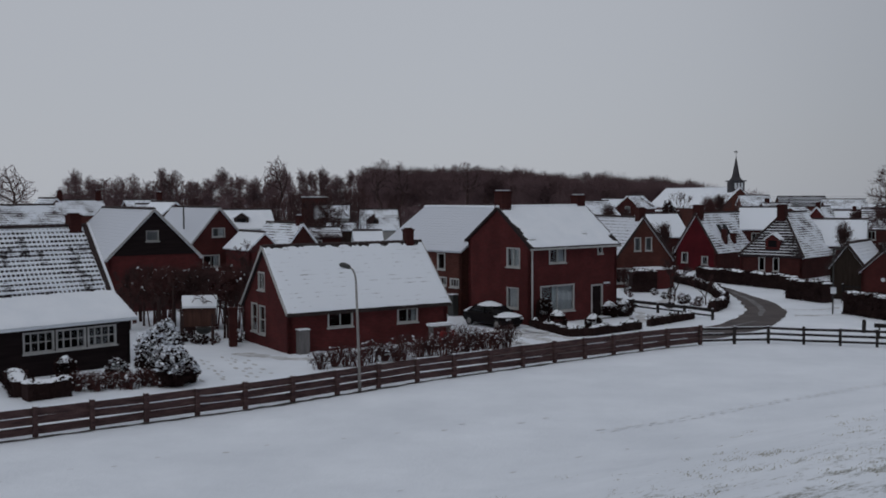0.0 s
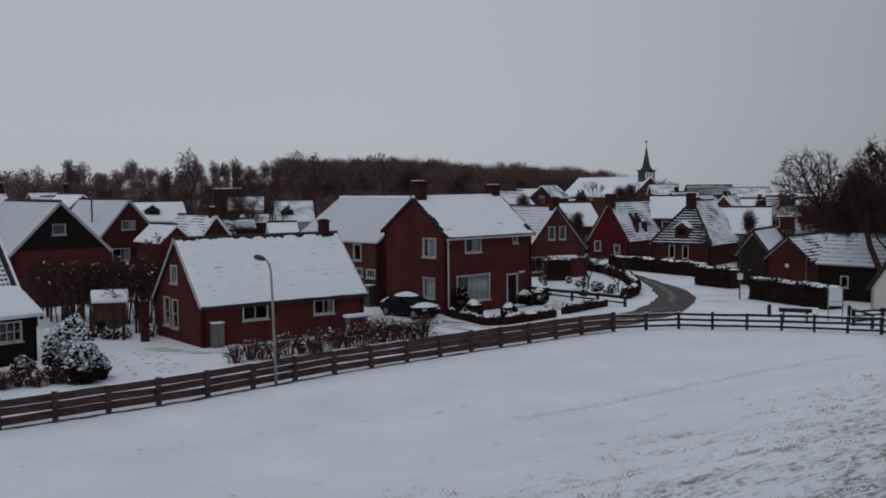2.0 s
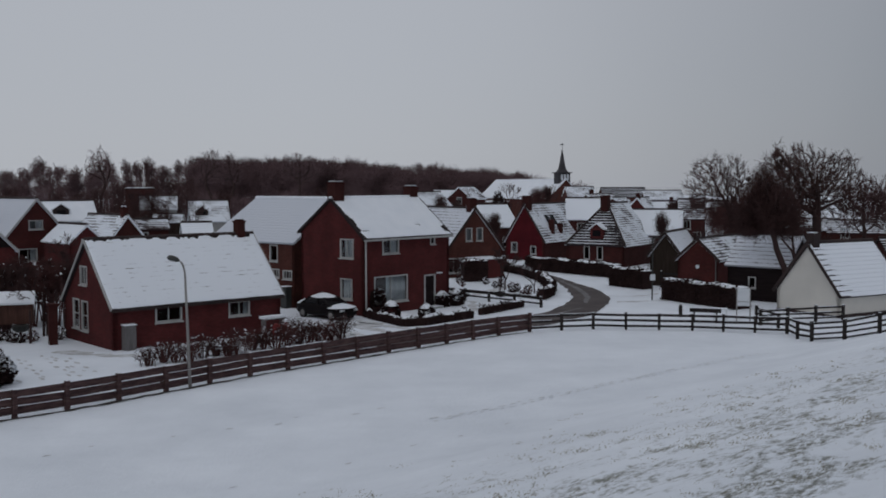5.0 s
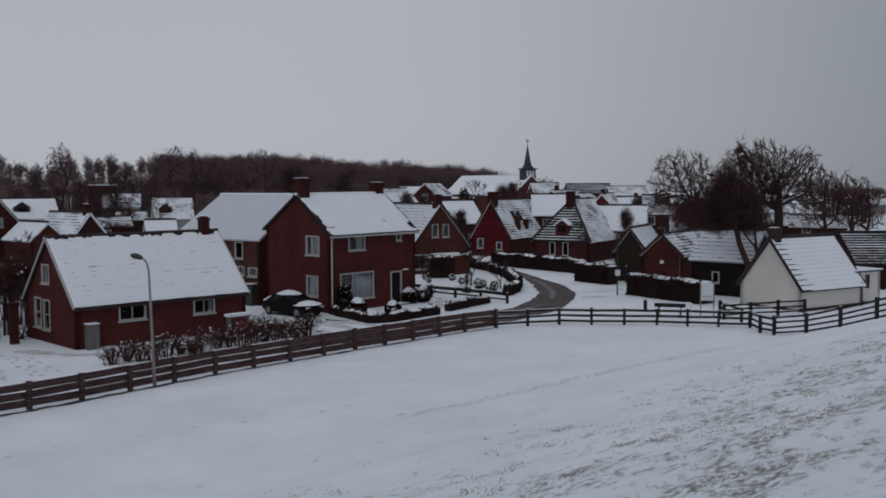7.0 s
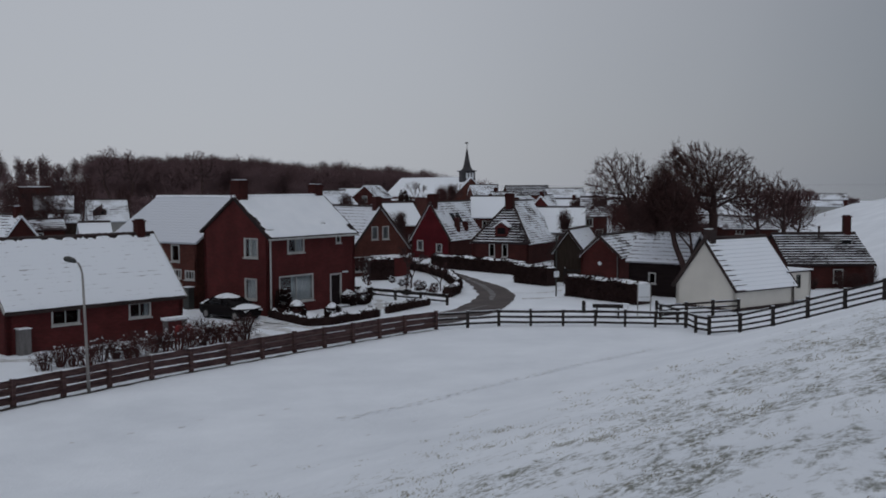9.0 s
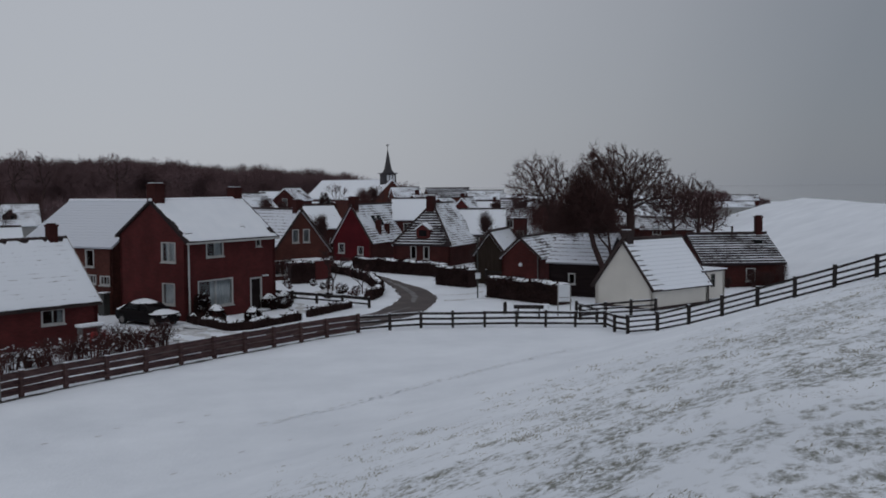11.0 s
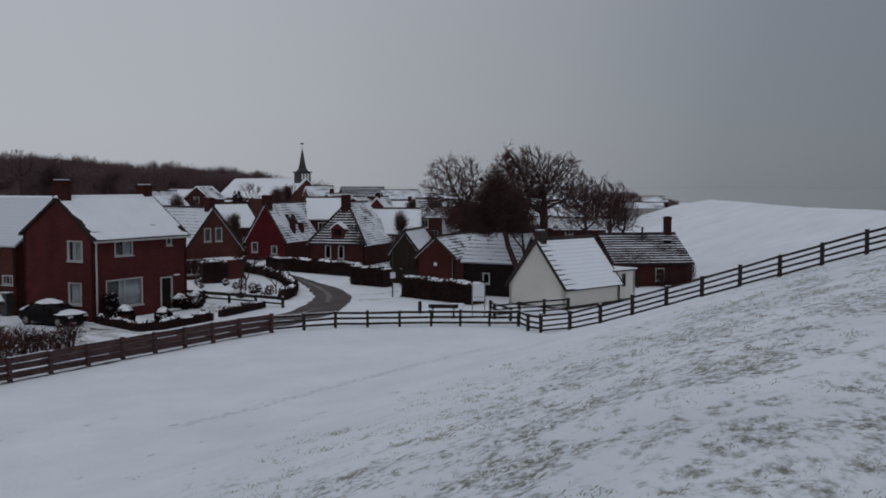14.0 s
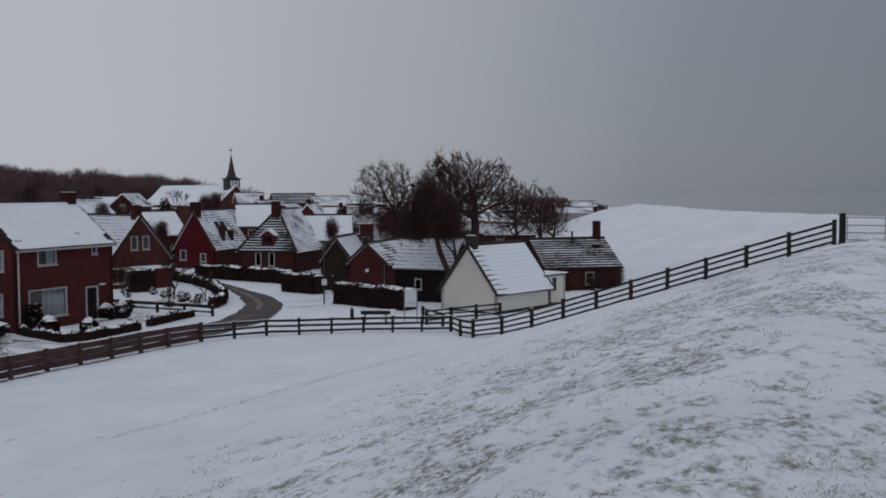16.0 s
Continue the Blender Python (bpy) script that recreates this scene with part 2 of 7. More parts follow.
R_TILED = snowy_roof("roof_tiles_snow_in_pans", (0.022, 0.016, 0.018), 0.70, line=0.75, patch=0.75, amp=1.7, pan=0.23, course=0.28, duty=0.46, dots=(2.4, -0.05))

# glass: clear, with the dark room behind it
M_GLASS, g_ns, g_ls, g_b = mat_base("window_glass", (0.75, 0.80, 0.82), 0.03, spec=0.5)
g_b.inputs["Transmission Weight"].default_value = 1.0
g_b.inputs["IOR"].default_value = 1.45
M_CARGLASS, c_ns, c_ls, c_b = mat_base("car_glass", (0.010, 0.009, 0.010), 0.25, spec=0.15)

# ground: drifted snow, grass showing through on the dike's upper slope
M_GROUND, ns_, ls_, b_ = mat_base("snow_ground", SNOW, 0.8, spec=0.2)
gco = ns_.new("ShaderNodeTexCoord")
gsep = ns_.new("ShaderNodeSeparateXYZ")
ls_.new(gco.outputs["Object"], gsep.inputs[0])
gz = ns_.new("ShaderNodeMapRange")
gz.inputs["From Min"].default_value, gz.inputs["From Max"].default_value = 1.3, 5.7
gz.interpolation_type = "SMOOTHSTEP"
ls_.new(gsep.outputs["Z"], gz.inputs["Value"])
gtop = ns_.new("ShaderNodeMapRange")
gtop.inputs["From Min"].default_value, gtop.inputs["From Max"].default_value = 6.60, 6.25
ls_.new(gsep.outputs["Z"], gtop.inputs["Value"])
gmp = ns_.new("ShaderNodeMapping")
gmp.inputs["Rotation"].default_value = (0, 0, 0)
gmp.inputs["Scale"].default_value = (1.12, 0.56, 1.0)
gturn = ns_.new("ShaderNodeMapping")
gturn.inputs["Rotation"].default_value = (0, 0, radians(32))
ls_.new(gco.outputs["Object"], gturn.inputs["Vector"])
ls_.new(gturn.outputs["Vector"], gmp.inputs["Vector"])
gn1 = node(ns_, "TexNoise", Scale=0.55, Detail=5.0, Roughness=0.62)
gn2 = node(ns_, "TexNoise", Scale=8.0, Detail=6.0, Roughness=0.72)
gn3 = node(ns_, "TexNoise", Scale=0.22, Detail=7.0, Roughness=0.62)
gn4 = node(ns_, "TexNoise", Scale=2.9, Detail=6.0, Roughness=0.66)
for n_ in (gn1, gn2, gn4):
    ls_.new(gmp.outputs["Vector"], n_.inputs["Vector"])
ls_.new(gco.outputs["Object"], gn3.inputs["Vector"])


def gmath(op, a, c=None, d=None):
    n = ns_.new("ShaderNodeMath")
    n.operation = op
    for i, v in enumerate((a, c, d)):
        if v is None:
            continue
        if isinstance(v, (int, float)):
            n.inputs[i].default_value = v
        else:
            ls_.new(v, n.inputs[i])
    return n.outputs[0]


def gstep(v, lo, hi, top=1.0):
    n = ns_.new("ShaderNodeMapRange")
    n.inputs["From Min"].default_value, n.inputs["From Max"].default_value = lo, hi
    n.inputs["To Max"].default_value = top
    n.interpolation_type = "SMOOTHSTEP"
    ls_.new(v, n.inputs["Value"])
    return n.outputs["Result"]


# patches where the slope is exposed, broken up by single tufts, those by blades; drifted over farther along
gfar = ns_.new("ShaderNodeMapRange")
gfar.inputs["From Min"].default_value, gfar.inputs["From Max"].default_value = 60.0, 30.0
ls_.new(gsep.outputs["Y"], gfar.inputs["Value"])
g_in = gmath("MULTIPLY", gfar.outputs["Result"], gmath("MULTIPLY", gz.outputs["Result"], gmath("MULTIPLY_ADD", gtop.outputs["Result"], 0.65, 0.35)))
g_patch = gmath("MULTIPLY", g_in, gmath("MULTIPLY_ADD", gstep(gn1.outputs["Fac"], 0.39, 0.58), 0.84, 0.16))
g_tuft = gstep(gmath("MULTIPLY_ADD", g_patch, 0.22, gn4.outputs["Fac"]), 0.56, 0.78)
g_blade = gmath("MULTIPLY", gmath("MULTIPLY", g_tuft, gmath("MINIMUM", gmath("MULTIPLY", g_patch, 4.0), 1.0)), gstep(gn2.outputs["Fac"], 0.40, 0.60, 0.90))
gr = ramp(ns_, [(0.38, (0.040, 0.044, 0.026)), (0.66, (0.15, 0.148, 0.105))])
ls_.new(gn4.outputs["Fac"], gr.inputs["Fac"])
gs = ramp(ns_, [(0.32, (0.72, 0.76, 0.82)), (0.68, (0.84, 0.88, 0.94))])
ls_.new(gn3.outputs["Fac"], gs.inputs["Fac"])
gmix = ns_.new("ShaderNodeMixRGB")
ls_.new(g_blade, gmix.inputs["Fac"])
ls_.new(gs.outputs["Color"], gmix.inputs["Color1"])
ls_.new(gr.outputs["Color"], gmix.inputs["Color2"])
ls_.new(gmix.outputs["Color"], b_.inputs["Base Color"])
gb = node(ns_, "Bump", Strength=0.55, Distance=0.09)
ls_.new(gmath("MULTIPLY_ADD", gn2.outputs["Fac"], 0.5, gn4.outputs["Fac"]), gb.inputs["Height"])
ls_.new(gb.outputs["Normal"], b_.inputs["Normal"])

# wet asphalt with slush left between the wheel tracks
M_ROAD = two_scale("wet_asphalt", (0.034, 0.026, 0.026), (0.092, 0.072, 0.070), 0.5, 9.0, 0.72, 0.3, spec=0.25)
M_SLUSH = two_scale("slush", (0.07, 0.064, 0.064), (0.22, 0.215, 0.22), 0.9, 5.0, 0.7, 0.4)
M_MUDTRACK = two_scale("trodden_track", (0.60, 0.62, 0.63), (0.80, 0.83, 0.87), 0.8, 6.0, 0.85, 0.3)
M_FOOT_STRIP = two_scale("fence_foot_strip", (0.022, 0.017, 0.017), (0.085, 0.072, 0.068), 1.2, 8.0, 0.9, 0.5)
M_DRIVE = two_scale("churned_snow", (0.34, 0.33, 0.32), (0.78, 0.81, 0.86), 1.3, 5.0, 0.85, 0.5)
M_WATER, wa_ns, wa_ls, wa_b = mat_base("sea_water", (0.22, 0.24, 0.265), 0.03, spec=0.5)
wa_n = node(wa_ns, "TexNoise", Scale=0.15, Detail=5.0)
wa_bp = node(wa_ns, "Bump", Strength=0.02, Distance=0.05)
wa_ls.new(wa_n.outputs["Fac"], wa_bp.inputs["Height"])
wa_ls.new(wa_bp.outputs["Normal"], wa_b.inputs["Normal"])

# ---- mesh tools ----
class Geo:
    """Collects vertices and faces, and becomes one mesh."""

    def __init__(self):
        self.v, self.f, self.uv = [], [], []

    def poly(self, pts, uvs=None):
        i = len(self.v)
        self.v += [tuple(p) for p in pts]
        self.f.append(tuple(range(i, i + len(pts))))
        self.uv += list(uvs) if uvs else [(0.0, 0.0)] * len(pts)

    def prism(self, base, shift):
        """A closed block: the outline base (counter-clockwise seen from where shift points to) carried along shift."""
        top = [tuple(a + b for a, b in zip(p, shift)) for p in base]
        self.poly(top)
        self.poly(base[::-1])
        n = len(base)
        for k in range(n):
            self.poly([base[k], base[(k + 1) % n], top[(k + 1) % n], top[k]])

    def box(self, x0, y0, z0, x1, y1, z1):
        self.prism([(x0, y0, z0), (x1, y0, z0), (x1, y1, z0), (x0, y1, z0)], (0, 0, z1 - z0))

    def beam(self, a, b, w, h):
        """A board from a to b, w wide across and h high."""
        a, b = Vector(a), Vector(b)
        d = (b - a).normalized()
        s = d.cross(Vector((0, 0, 1)))
        s = (s.normalized() if s.length > 1e-4 else Vector((1, 0, 0))) * w / 2
        u = s.cross(d).normalized() * h / 2
        self.prism([a - s - u, a + s - u, a + s + u, a - s + u][::-1], b - a)

    def tube(self, pts, radii, n=6):
        rings = []
        for k, p in enumerate(pts):
            p = Vector(p)
            d = (Vector(pts[min(k + 1, len(pts) - 1)]) - Vector(pts[max(k - 1, 0)])).normalized()
            s = d.orthogonal().normalized()
            t = d.cross(s)
            i = len(self.v)
            for j in range(n):
                a = 2 * math.pi * j / n
                self.v.append(tuple(p + (s * math.cos(a) + t * math.sin(a)) * radii[k]))
            rings.append(i)
        for i, j in zip(rings, rings[1:]):
            for k in range(n):
                self.f.append((i + k, i + (k + 1) % n, j + (k + 1) % n, j + k))
                self.uv += [(0.0, 0.0)] * 4
        for i, rev in ((rings[0], True), (rings[-1], False)):
            face = tuple(range(i, i + n))
            self.f.append(face[::-1] if rev else face)
            self.uv += [(0.0, 0.0)] * n

    def grid(self, fn, nu, nv):
        """A sheet: fn(u, v), u and v from 0 to 1, gives its points."""
        i = len(self.v)
        for a in range(nu + 1):
            for b in range(nv + 1):
                self.v.append(tuple(fn(a / nu, b / nv)))
        for a in range(nu):
            for b in range(nv):
                k = i + a * (nv + 1) + b
                self.f.append((k, k + nv + 1, k + nv + 2, k + 1))
                self.uv += [(a / nu, b / nv), ((a + 1) / nu, b / nv), ((a + 1) / nu, (b + 1) / nv), (a / nu, (b + 1) / nv)]

    def cloud(self, pts, size, seed, flat=1.0):
        """Small leaf-like quads turned at random about each point."""
        r = np.random.RandomState(seed)
        pts = np.asarray(pts, float)
        n = len(pts)
        a, b = r.normal(size=(n, 3)), r.normal(size=(n, 3))
        a[:, 2] *= flat
        a /= np.linalg.norm(a, axis=1)[:, None]
        b -= a * (a * b).sum(1)[:, None]
        b /= np.linalg.norm(b, axis=1)[:, None]
        s = size * (0.6 + 0.8 * r.rand(n))[:, None]
        quad = np.stack([pts - a * s, pts - b * s * 0.6, pts + a * s, pts + b * s * 0.6], 1).reshape(-1, 3)
        i = len(self.v)
        self.v += [tuple(q) for q in quad]
        self.f += [(i + 4 * k, i + 4 * k + 1, i + 4 * k + 2, i + 4 * k + 3) for k in range(n)]
        self.uv += [(0.0, 0.0)] * (4 * n)

    def mesh(self, name, mat, smooth=False):
        me = bpy.data.meshes.new(name)
        me.from_pydata(self.v, [], self.f)
        if any(u != (0.0, 0.0) for u in self.uv[:4000]):
            lay = me.uv_layers.new(name="UVMap")
            lay.data.foreach_set("uv", np.array(self.uv, float).ravel())
        me.materials.append(mat)
        if smooth:
            me.polygons.foreach_set("use_smooth", [True] * len(me.polygons))
        me.update()
        return me


def part(name, geo, mat, parent, label="", smooth=False):
    ob = new(name, geo.mesh(name, mat, smooth))
    ob.parent = parent
    return tagged(ob, label)


def thing(name, m, label, category, group="", kind=""):
    ob = new(name)
    ob.empty_display_size = 0.3
    ob.matrix_world = m
    return tagged(ob, label, category, group, kind)


def solid(name, geo, mat, label, category, m=None, group="", kind="", smooth=False):
    ob = new(name, geo.mesh(name, mat, smooth))
    if m is not None:
        ob.matrix_world = m
    return tagged(ob, label, category, group, kind)


def nz(x, y, s=1.0, seed=0.0):
    return noise.noise(Vector((x * s + seed * 7.3, y * s - seed * 3.1, seed)))


# ---- ground: flat village, the dike's slope, the crest that the camera stands on ----
CREST = [(-400, -323), (-0.75, 0.93), (36.6, 31.2), (56, 45), (75, 66), (89, 100), (108.5, 140), (113, 146), (123, 158), (137, 175), (246, 312), (430, 640), (330, 960), (-500, 1300), (-4400, 1700)]
CREST_H = [6.5, 6.5, 6.28, 6.15, 5.92, 5.75, 6.1, 6.0, 4.0, 1.6, 0.8, 0.5, 0.5, 0.5, 0.5]


def dike_side(x, y):
    """Metres from the crest's village edge, positive towards the village, and the crest's height there."""
    x, y = np.asarray(x, float), np.asarray(y, float)
    best, side, top = np.full(x.shape, 1e9), np.zeros(x.shape), np.zeros(x.shape)
    for (ax, ay), (bx, by), h0, h1 in zip(CREST, CREST[1:], CREST_H, CREST_H[1:]):
        dx, dy = bx - ax, by - ay
        t = np.clip(((x - ax) * dx + (y - ay) * dy) / (dx * dx + dy * dy), 0, 1)
        px, py = x - ax - t * dx, y - ay - t * dy
        d = np.hypot(px, py)
        s = np.where(dx * py - dy * px >= 0, 1.0, -1.0)
        side = np.where(d < best - 1e-9, s * d, side)
        top = np.where(d < best - 1e-9, h0 + (h1 - h0) * t, top)
        best = np.minimum(best, d)
    return side, top


def height(x, y):
    s, crest = dike_side(x, y)
    k = 3.0
    inner = crest - s / 3.1
    inner = np.log1p(np.exp(np.clip(inner * k, -60, 60))) / k
    inner = crest - np.log1p(np.exp(np.clip((crest - inner) * 6, -60, 60))) / 6
    outer = crest - np.clip(-s - 5.0, 0, None) / 3.5
    return np.where(s > -4.0, np.maximum(inner, 0), np.clip(outer, -3.0, crest))


def ground_z(x, y):
    return float(height(np.array([x]), np.array([y]))[0])


def graded(lo, hi, step, far, grow=1.16):
    out = list(np.arange(lo, hi + step / 2, step))
    s, a, b = step, out[-1], out[0]
    up, dn = [], []
    while a < far:
        s *= grow
        a += s
        up.append(a)
    s = step
    while b > -far:
        s *= grow
        b -= s
        dn.append(b)
    return np.array(dn[::-1] + out + up)


gx, gy = graded(-8, 62, 0.4, 4500), graded(1, 72, 0.4, 4500)
GX, GY = np.meshgrid(gx, gy, indexing="ij")
GZ = height(GX, GY)
rs = np.random.RandomState(4)
near = (GX > -30) & (GX < 90) & (GY > -10) & (GY < 130)
GZ = GZ + np.where(near, rs.normal(size=GZ.shape) * 0.012, 0) * np.where(GZ > 0.15, 1.6, 0.5)
low = sum(np.sin(GX * a + p) * np.cos(GY * b - p) for a, b, p in ((0.9, 0.7, 1), (0.37, 0.53, 2), (1.7, 1.3, 4))) * 0.02
GZ = GZ + np.where(near & (GZ > 0.3), low, 0)
n0, n1 = GX.shape
me = bpy.data.meshes.new("ground")
idx = np.arange(n0 * n1).reshape(n0, n1)
quads = np.stack([idx[:-1, :-1], idx[1:, :-1], idx[1:, 1:], idx[:-1, 1:]], -1).reshape(-1, 4)
me.from_pydata(np.stack([GX, GY, GZ], -1).reshape(-1, 3).tolist(), [], quads.tolist())
me.materials.append(M_GROUND)
me.polygons.foreach_set("use_smooth", [True] * len(me.polygons))
tagged(new("ground", me), "snow-covered meadow and grassy dike slope with village plain", "ground", kind="structure")

sea = Geo()
sea.poly([(-4500, -4500, -0.9), (4500, -4500, -0.9), (4500, 4500, -0.9), (-4500, 4500, -0.9)])
solid("water", sea, M_WATER, "grey calm sea beyond the dike", "sea", kind="structure")

# ---- houses ----
def wall_part(parent, plane, length, top, openings, mat, thick=0.25, label="", z0=-0.1, off=0.0):
    """One wall with its openings through it. plane: 'front', 'back', 'left', 'right' of a house parent['dim'];
    top: wall height as a list of (u, z) along the wall; openings: (u0, z0, u1, z1)."""
    L, W = parent["dim"]
    cuts = sorted({0.0, length, *[u for u, _ in top], *[o[0] for o in openings], *[o[2] for o in openings]})
    cuts = [c for c in cuts if -1e-6 <= c <= length + 1e-6]

    def h(u):
        for (a, za), (b, zb) in zip(top, top[1:]):
            if a - 1e-6 <= u <= b + 1e-6:
                return za + (zb - za) * (u - a) / max(b - a, 1e-6)
        return top[-1][1]

    place = {"front": lambda u, d, z: (u, d, z), "back": lambda u, d, z: (L - u, W - d, z),
             "left": lambda u, d, z: (d, W - u, z), "right": lambda u, d, z: (L - d, u, z)}[plane]
    flat = place
    place = lambda u, d, z: flat(u, d - off, z)
    g = Geo()
    for a, b in zip(cuts, cuts[1:]):
        if b - a < 1e-4:
            continue
        mid = (a + b) / 2
        holes = sorted((o[1], o[3]) for o in openings if o[0] < mid < o[2])
        lo = z0
        for c, d in holes + [(None, None)]:
            za, zb = (c, c) if c is not None else (h(a), h(b))
            if max(za, zb) > lo + 1e-4:
                q = [(a, lo), (b, lo), (b, max(zb, lo)), (a, max(za, lo))]
                g.prism([place(u, thick, z) for u, z in q], tuple(p - r for p, r in zip(place(0, 0, 0), place(0, thick, 0))))
            lo = d if d is not None else lo
    return part("wall", g, mat, parent, label)


def window_part(parent, plane, u, z, w, h, cols=1, rows=1, frame_mat=None, curtain=0.0, name="window", sill=True, bar=0.045, split=None):
    L, W = parent["dim"]
    place = {"front": lambda p: p, "back": lambda p: (L - p[0], W - p[1], p[2]),
             "left": lambda p: (p[1], W - p[0], p[2]), "right": lambda p: (L - p[1], p[0], p[2])}[plane]

    def moved(g):
        g.v = [place(p) for p in g.v]
        return g

    fm = frame_mat or M_WHITE
    u0, u1, z1, t = u - w / 2, u + w / 2, z + h, 0.065
    g = Geo()
    g.box(u0 - 0.03, 0.0 - 0.025, z - 0.02, u0 + t, 0.10, z1 + 0.02)
    g.box(u1 - t, -0.025, z - 0.02, u1 + 0.03, 0.10, z1 + 0.02)
    g.box(u0 + t, -0.025, z1 - t, u1 - t, 0.10, z1 + 0.02)
    g.box(u0 + t, -0.025, z - 0.02, u1 - t, 0.10, z + t)
    for k in range(1, cols):
        c = u0 + w * k / cols
        g.box(c - bar / 2, 0.0, z + t, c + bar / 2, 0.085, z1 - t)
    for k in range(1, rows):
        c = z + h * k / rows
        g.box(u0 + t, 0.005, c - bar / 2, u1 - t, 0.08, c + bar / 2)
    win = part(name, moved(g), fm, parent)
    gl = Geo()
    gl.box(u0 + 0.04, 0.045, z + 0.04, u1 - 0.04, 0.057, z1 - 0.04)
    pane = part("pane", moved(gl), M_GLASS, win, "dark reflecting glass")
    pane.visible_shadow = False
    if sill:
        s = Geo()
        s.box(u0 - 0.08, -0.11, z - 0.09, u1 + 0.08, 0.0 - 0.027, z - 0.022)
        part("sill", moved(s), M_SNOW if sill == "snow" else fm, win)
    if curtain:
        c = Geo()
        for a, b in ((u1 - 0.05 - w * curtain, u1 - 0.05),):
            c.grid(lambda p, q, a=a, b=b: (a + (b - a) * p, 0.16 + 0.02 * math.sin(p * 22), z + 0.04 + (h - 0.08) * q), 14, 2)
        part("curtain", moved(c), M_CURTAIN, win, "pale hanging curtain")
    return win


def door_part(parent, plane, u, w, h, mat, frame_mat=None, glass=False):
    L, W = parent["dim"]
    place = {"front": lambda p: p, "back": lambda p: (L - p[0], W - p[1], p[2]),
             "left": lambda p: (p[1], W - p[0], p[2]), "right": lambda p: (L - p[1], p[0], p[2])}[plane]
    g = Geo()
    a, b = u - w / 2, u + w / 2
    g.box(a + 0.06, 0.06, 0.0, b - 0.06, 0.11, h - 0.06)
    for k in range(2):
        z = 0.25 + k * h * 0.45
        g.box(a + 0.18, 0.04, z, b - 0.18, 0.058, z + h * 0.36)
    g.v = [place(p) for p in g.v]
    d = part("door", g, mat, parent)
    f = Geo()
    f.box(a - 0.05, -0.03, 0, a + 0.06, 0.12, h + 0.05)
    f.box(b - 0.06, -0.03, 0, b + 0.05, 0.12, h + 0.05)
    f.box(a + 0.06, -0.03, h - 0.06, b - 0.06, 0.12, h + 0.05)
    f.v = [place(p) for p in f.v]
    part("door_frame", f, frame_mat or M_WHITE, d)
    k = Geo()
    k.box(b - 0.22, 0.0, 1.0, b - 0.10, 0.055, 1.05)
    k.v = [place(p) for p in k.v]
    part("door_handle", k, M_STEEL, d)
    return d


def slope_part(parent, a, b, c, d, mat, thick=0.14, course=0.33, name="roof", label="", seed=0, step=0.035):
    """A roof plane of overlapping courses: eave from a to b, ridge from d to c."""
    a, b, c, d = (Vector(p) for p in (a, b, c, d))
    n = (b - a).cross(d - a).normalized()
    run = max((d - a).length, (c - b).length)
    rows = max(3, round(run / course))
    wide = (b - a).length
    g = Geo()
    for k in range(rows):
        v0, v1 = k / rows, (k + 1) / rows
        p0, p1 = a.lerp(d, v0), b.lerp(c, v0)
        q0, q1 = a.lerp(d, v1), b.lerp(c, v1)
        lift = n * step
        m0, m1 = (p0 - a).dot((b - a).normalized()), (p1 - a).dot((b - a).normalized())
        m2, m3 = (q1 - a).dot((b - a).normalized()), (q0 - a).dot((b - a).normalized())
        g.poly([p0 + lift, p1 + lift, q1, q0], [(m0 + seed, v0 * run + seed), (m1 + seed, v0 * run + seed), (m2 + seed, v1 * run - 0.001 + seed), (m3 + seed, v1 * run - 0.001 + seed)])
        g.poly([p0, p1, p1 + lift, p0 + lift], [(m0 + seed, v0 * run + seed + 0.005), (m1 + seed, v0 * run + seed + 0.005), (m1 + seed, v0 * run + seed + 0.006), (m0 + seed, v0 * run + seed + 0.006)])
    dn = -n * thick
    g.poly([d + dn, c + dn, b + dn, a + dn])
    g.poly([a + dn, b + dn, b, a])
    g.poly([b + dn, c + dn, c, b])
    g.poly([c + dn, d + dn, d, c])
    g.poly([d + dn, a + dn, a, d])
    return part(name, g, mat, parent, label)


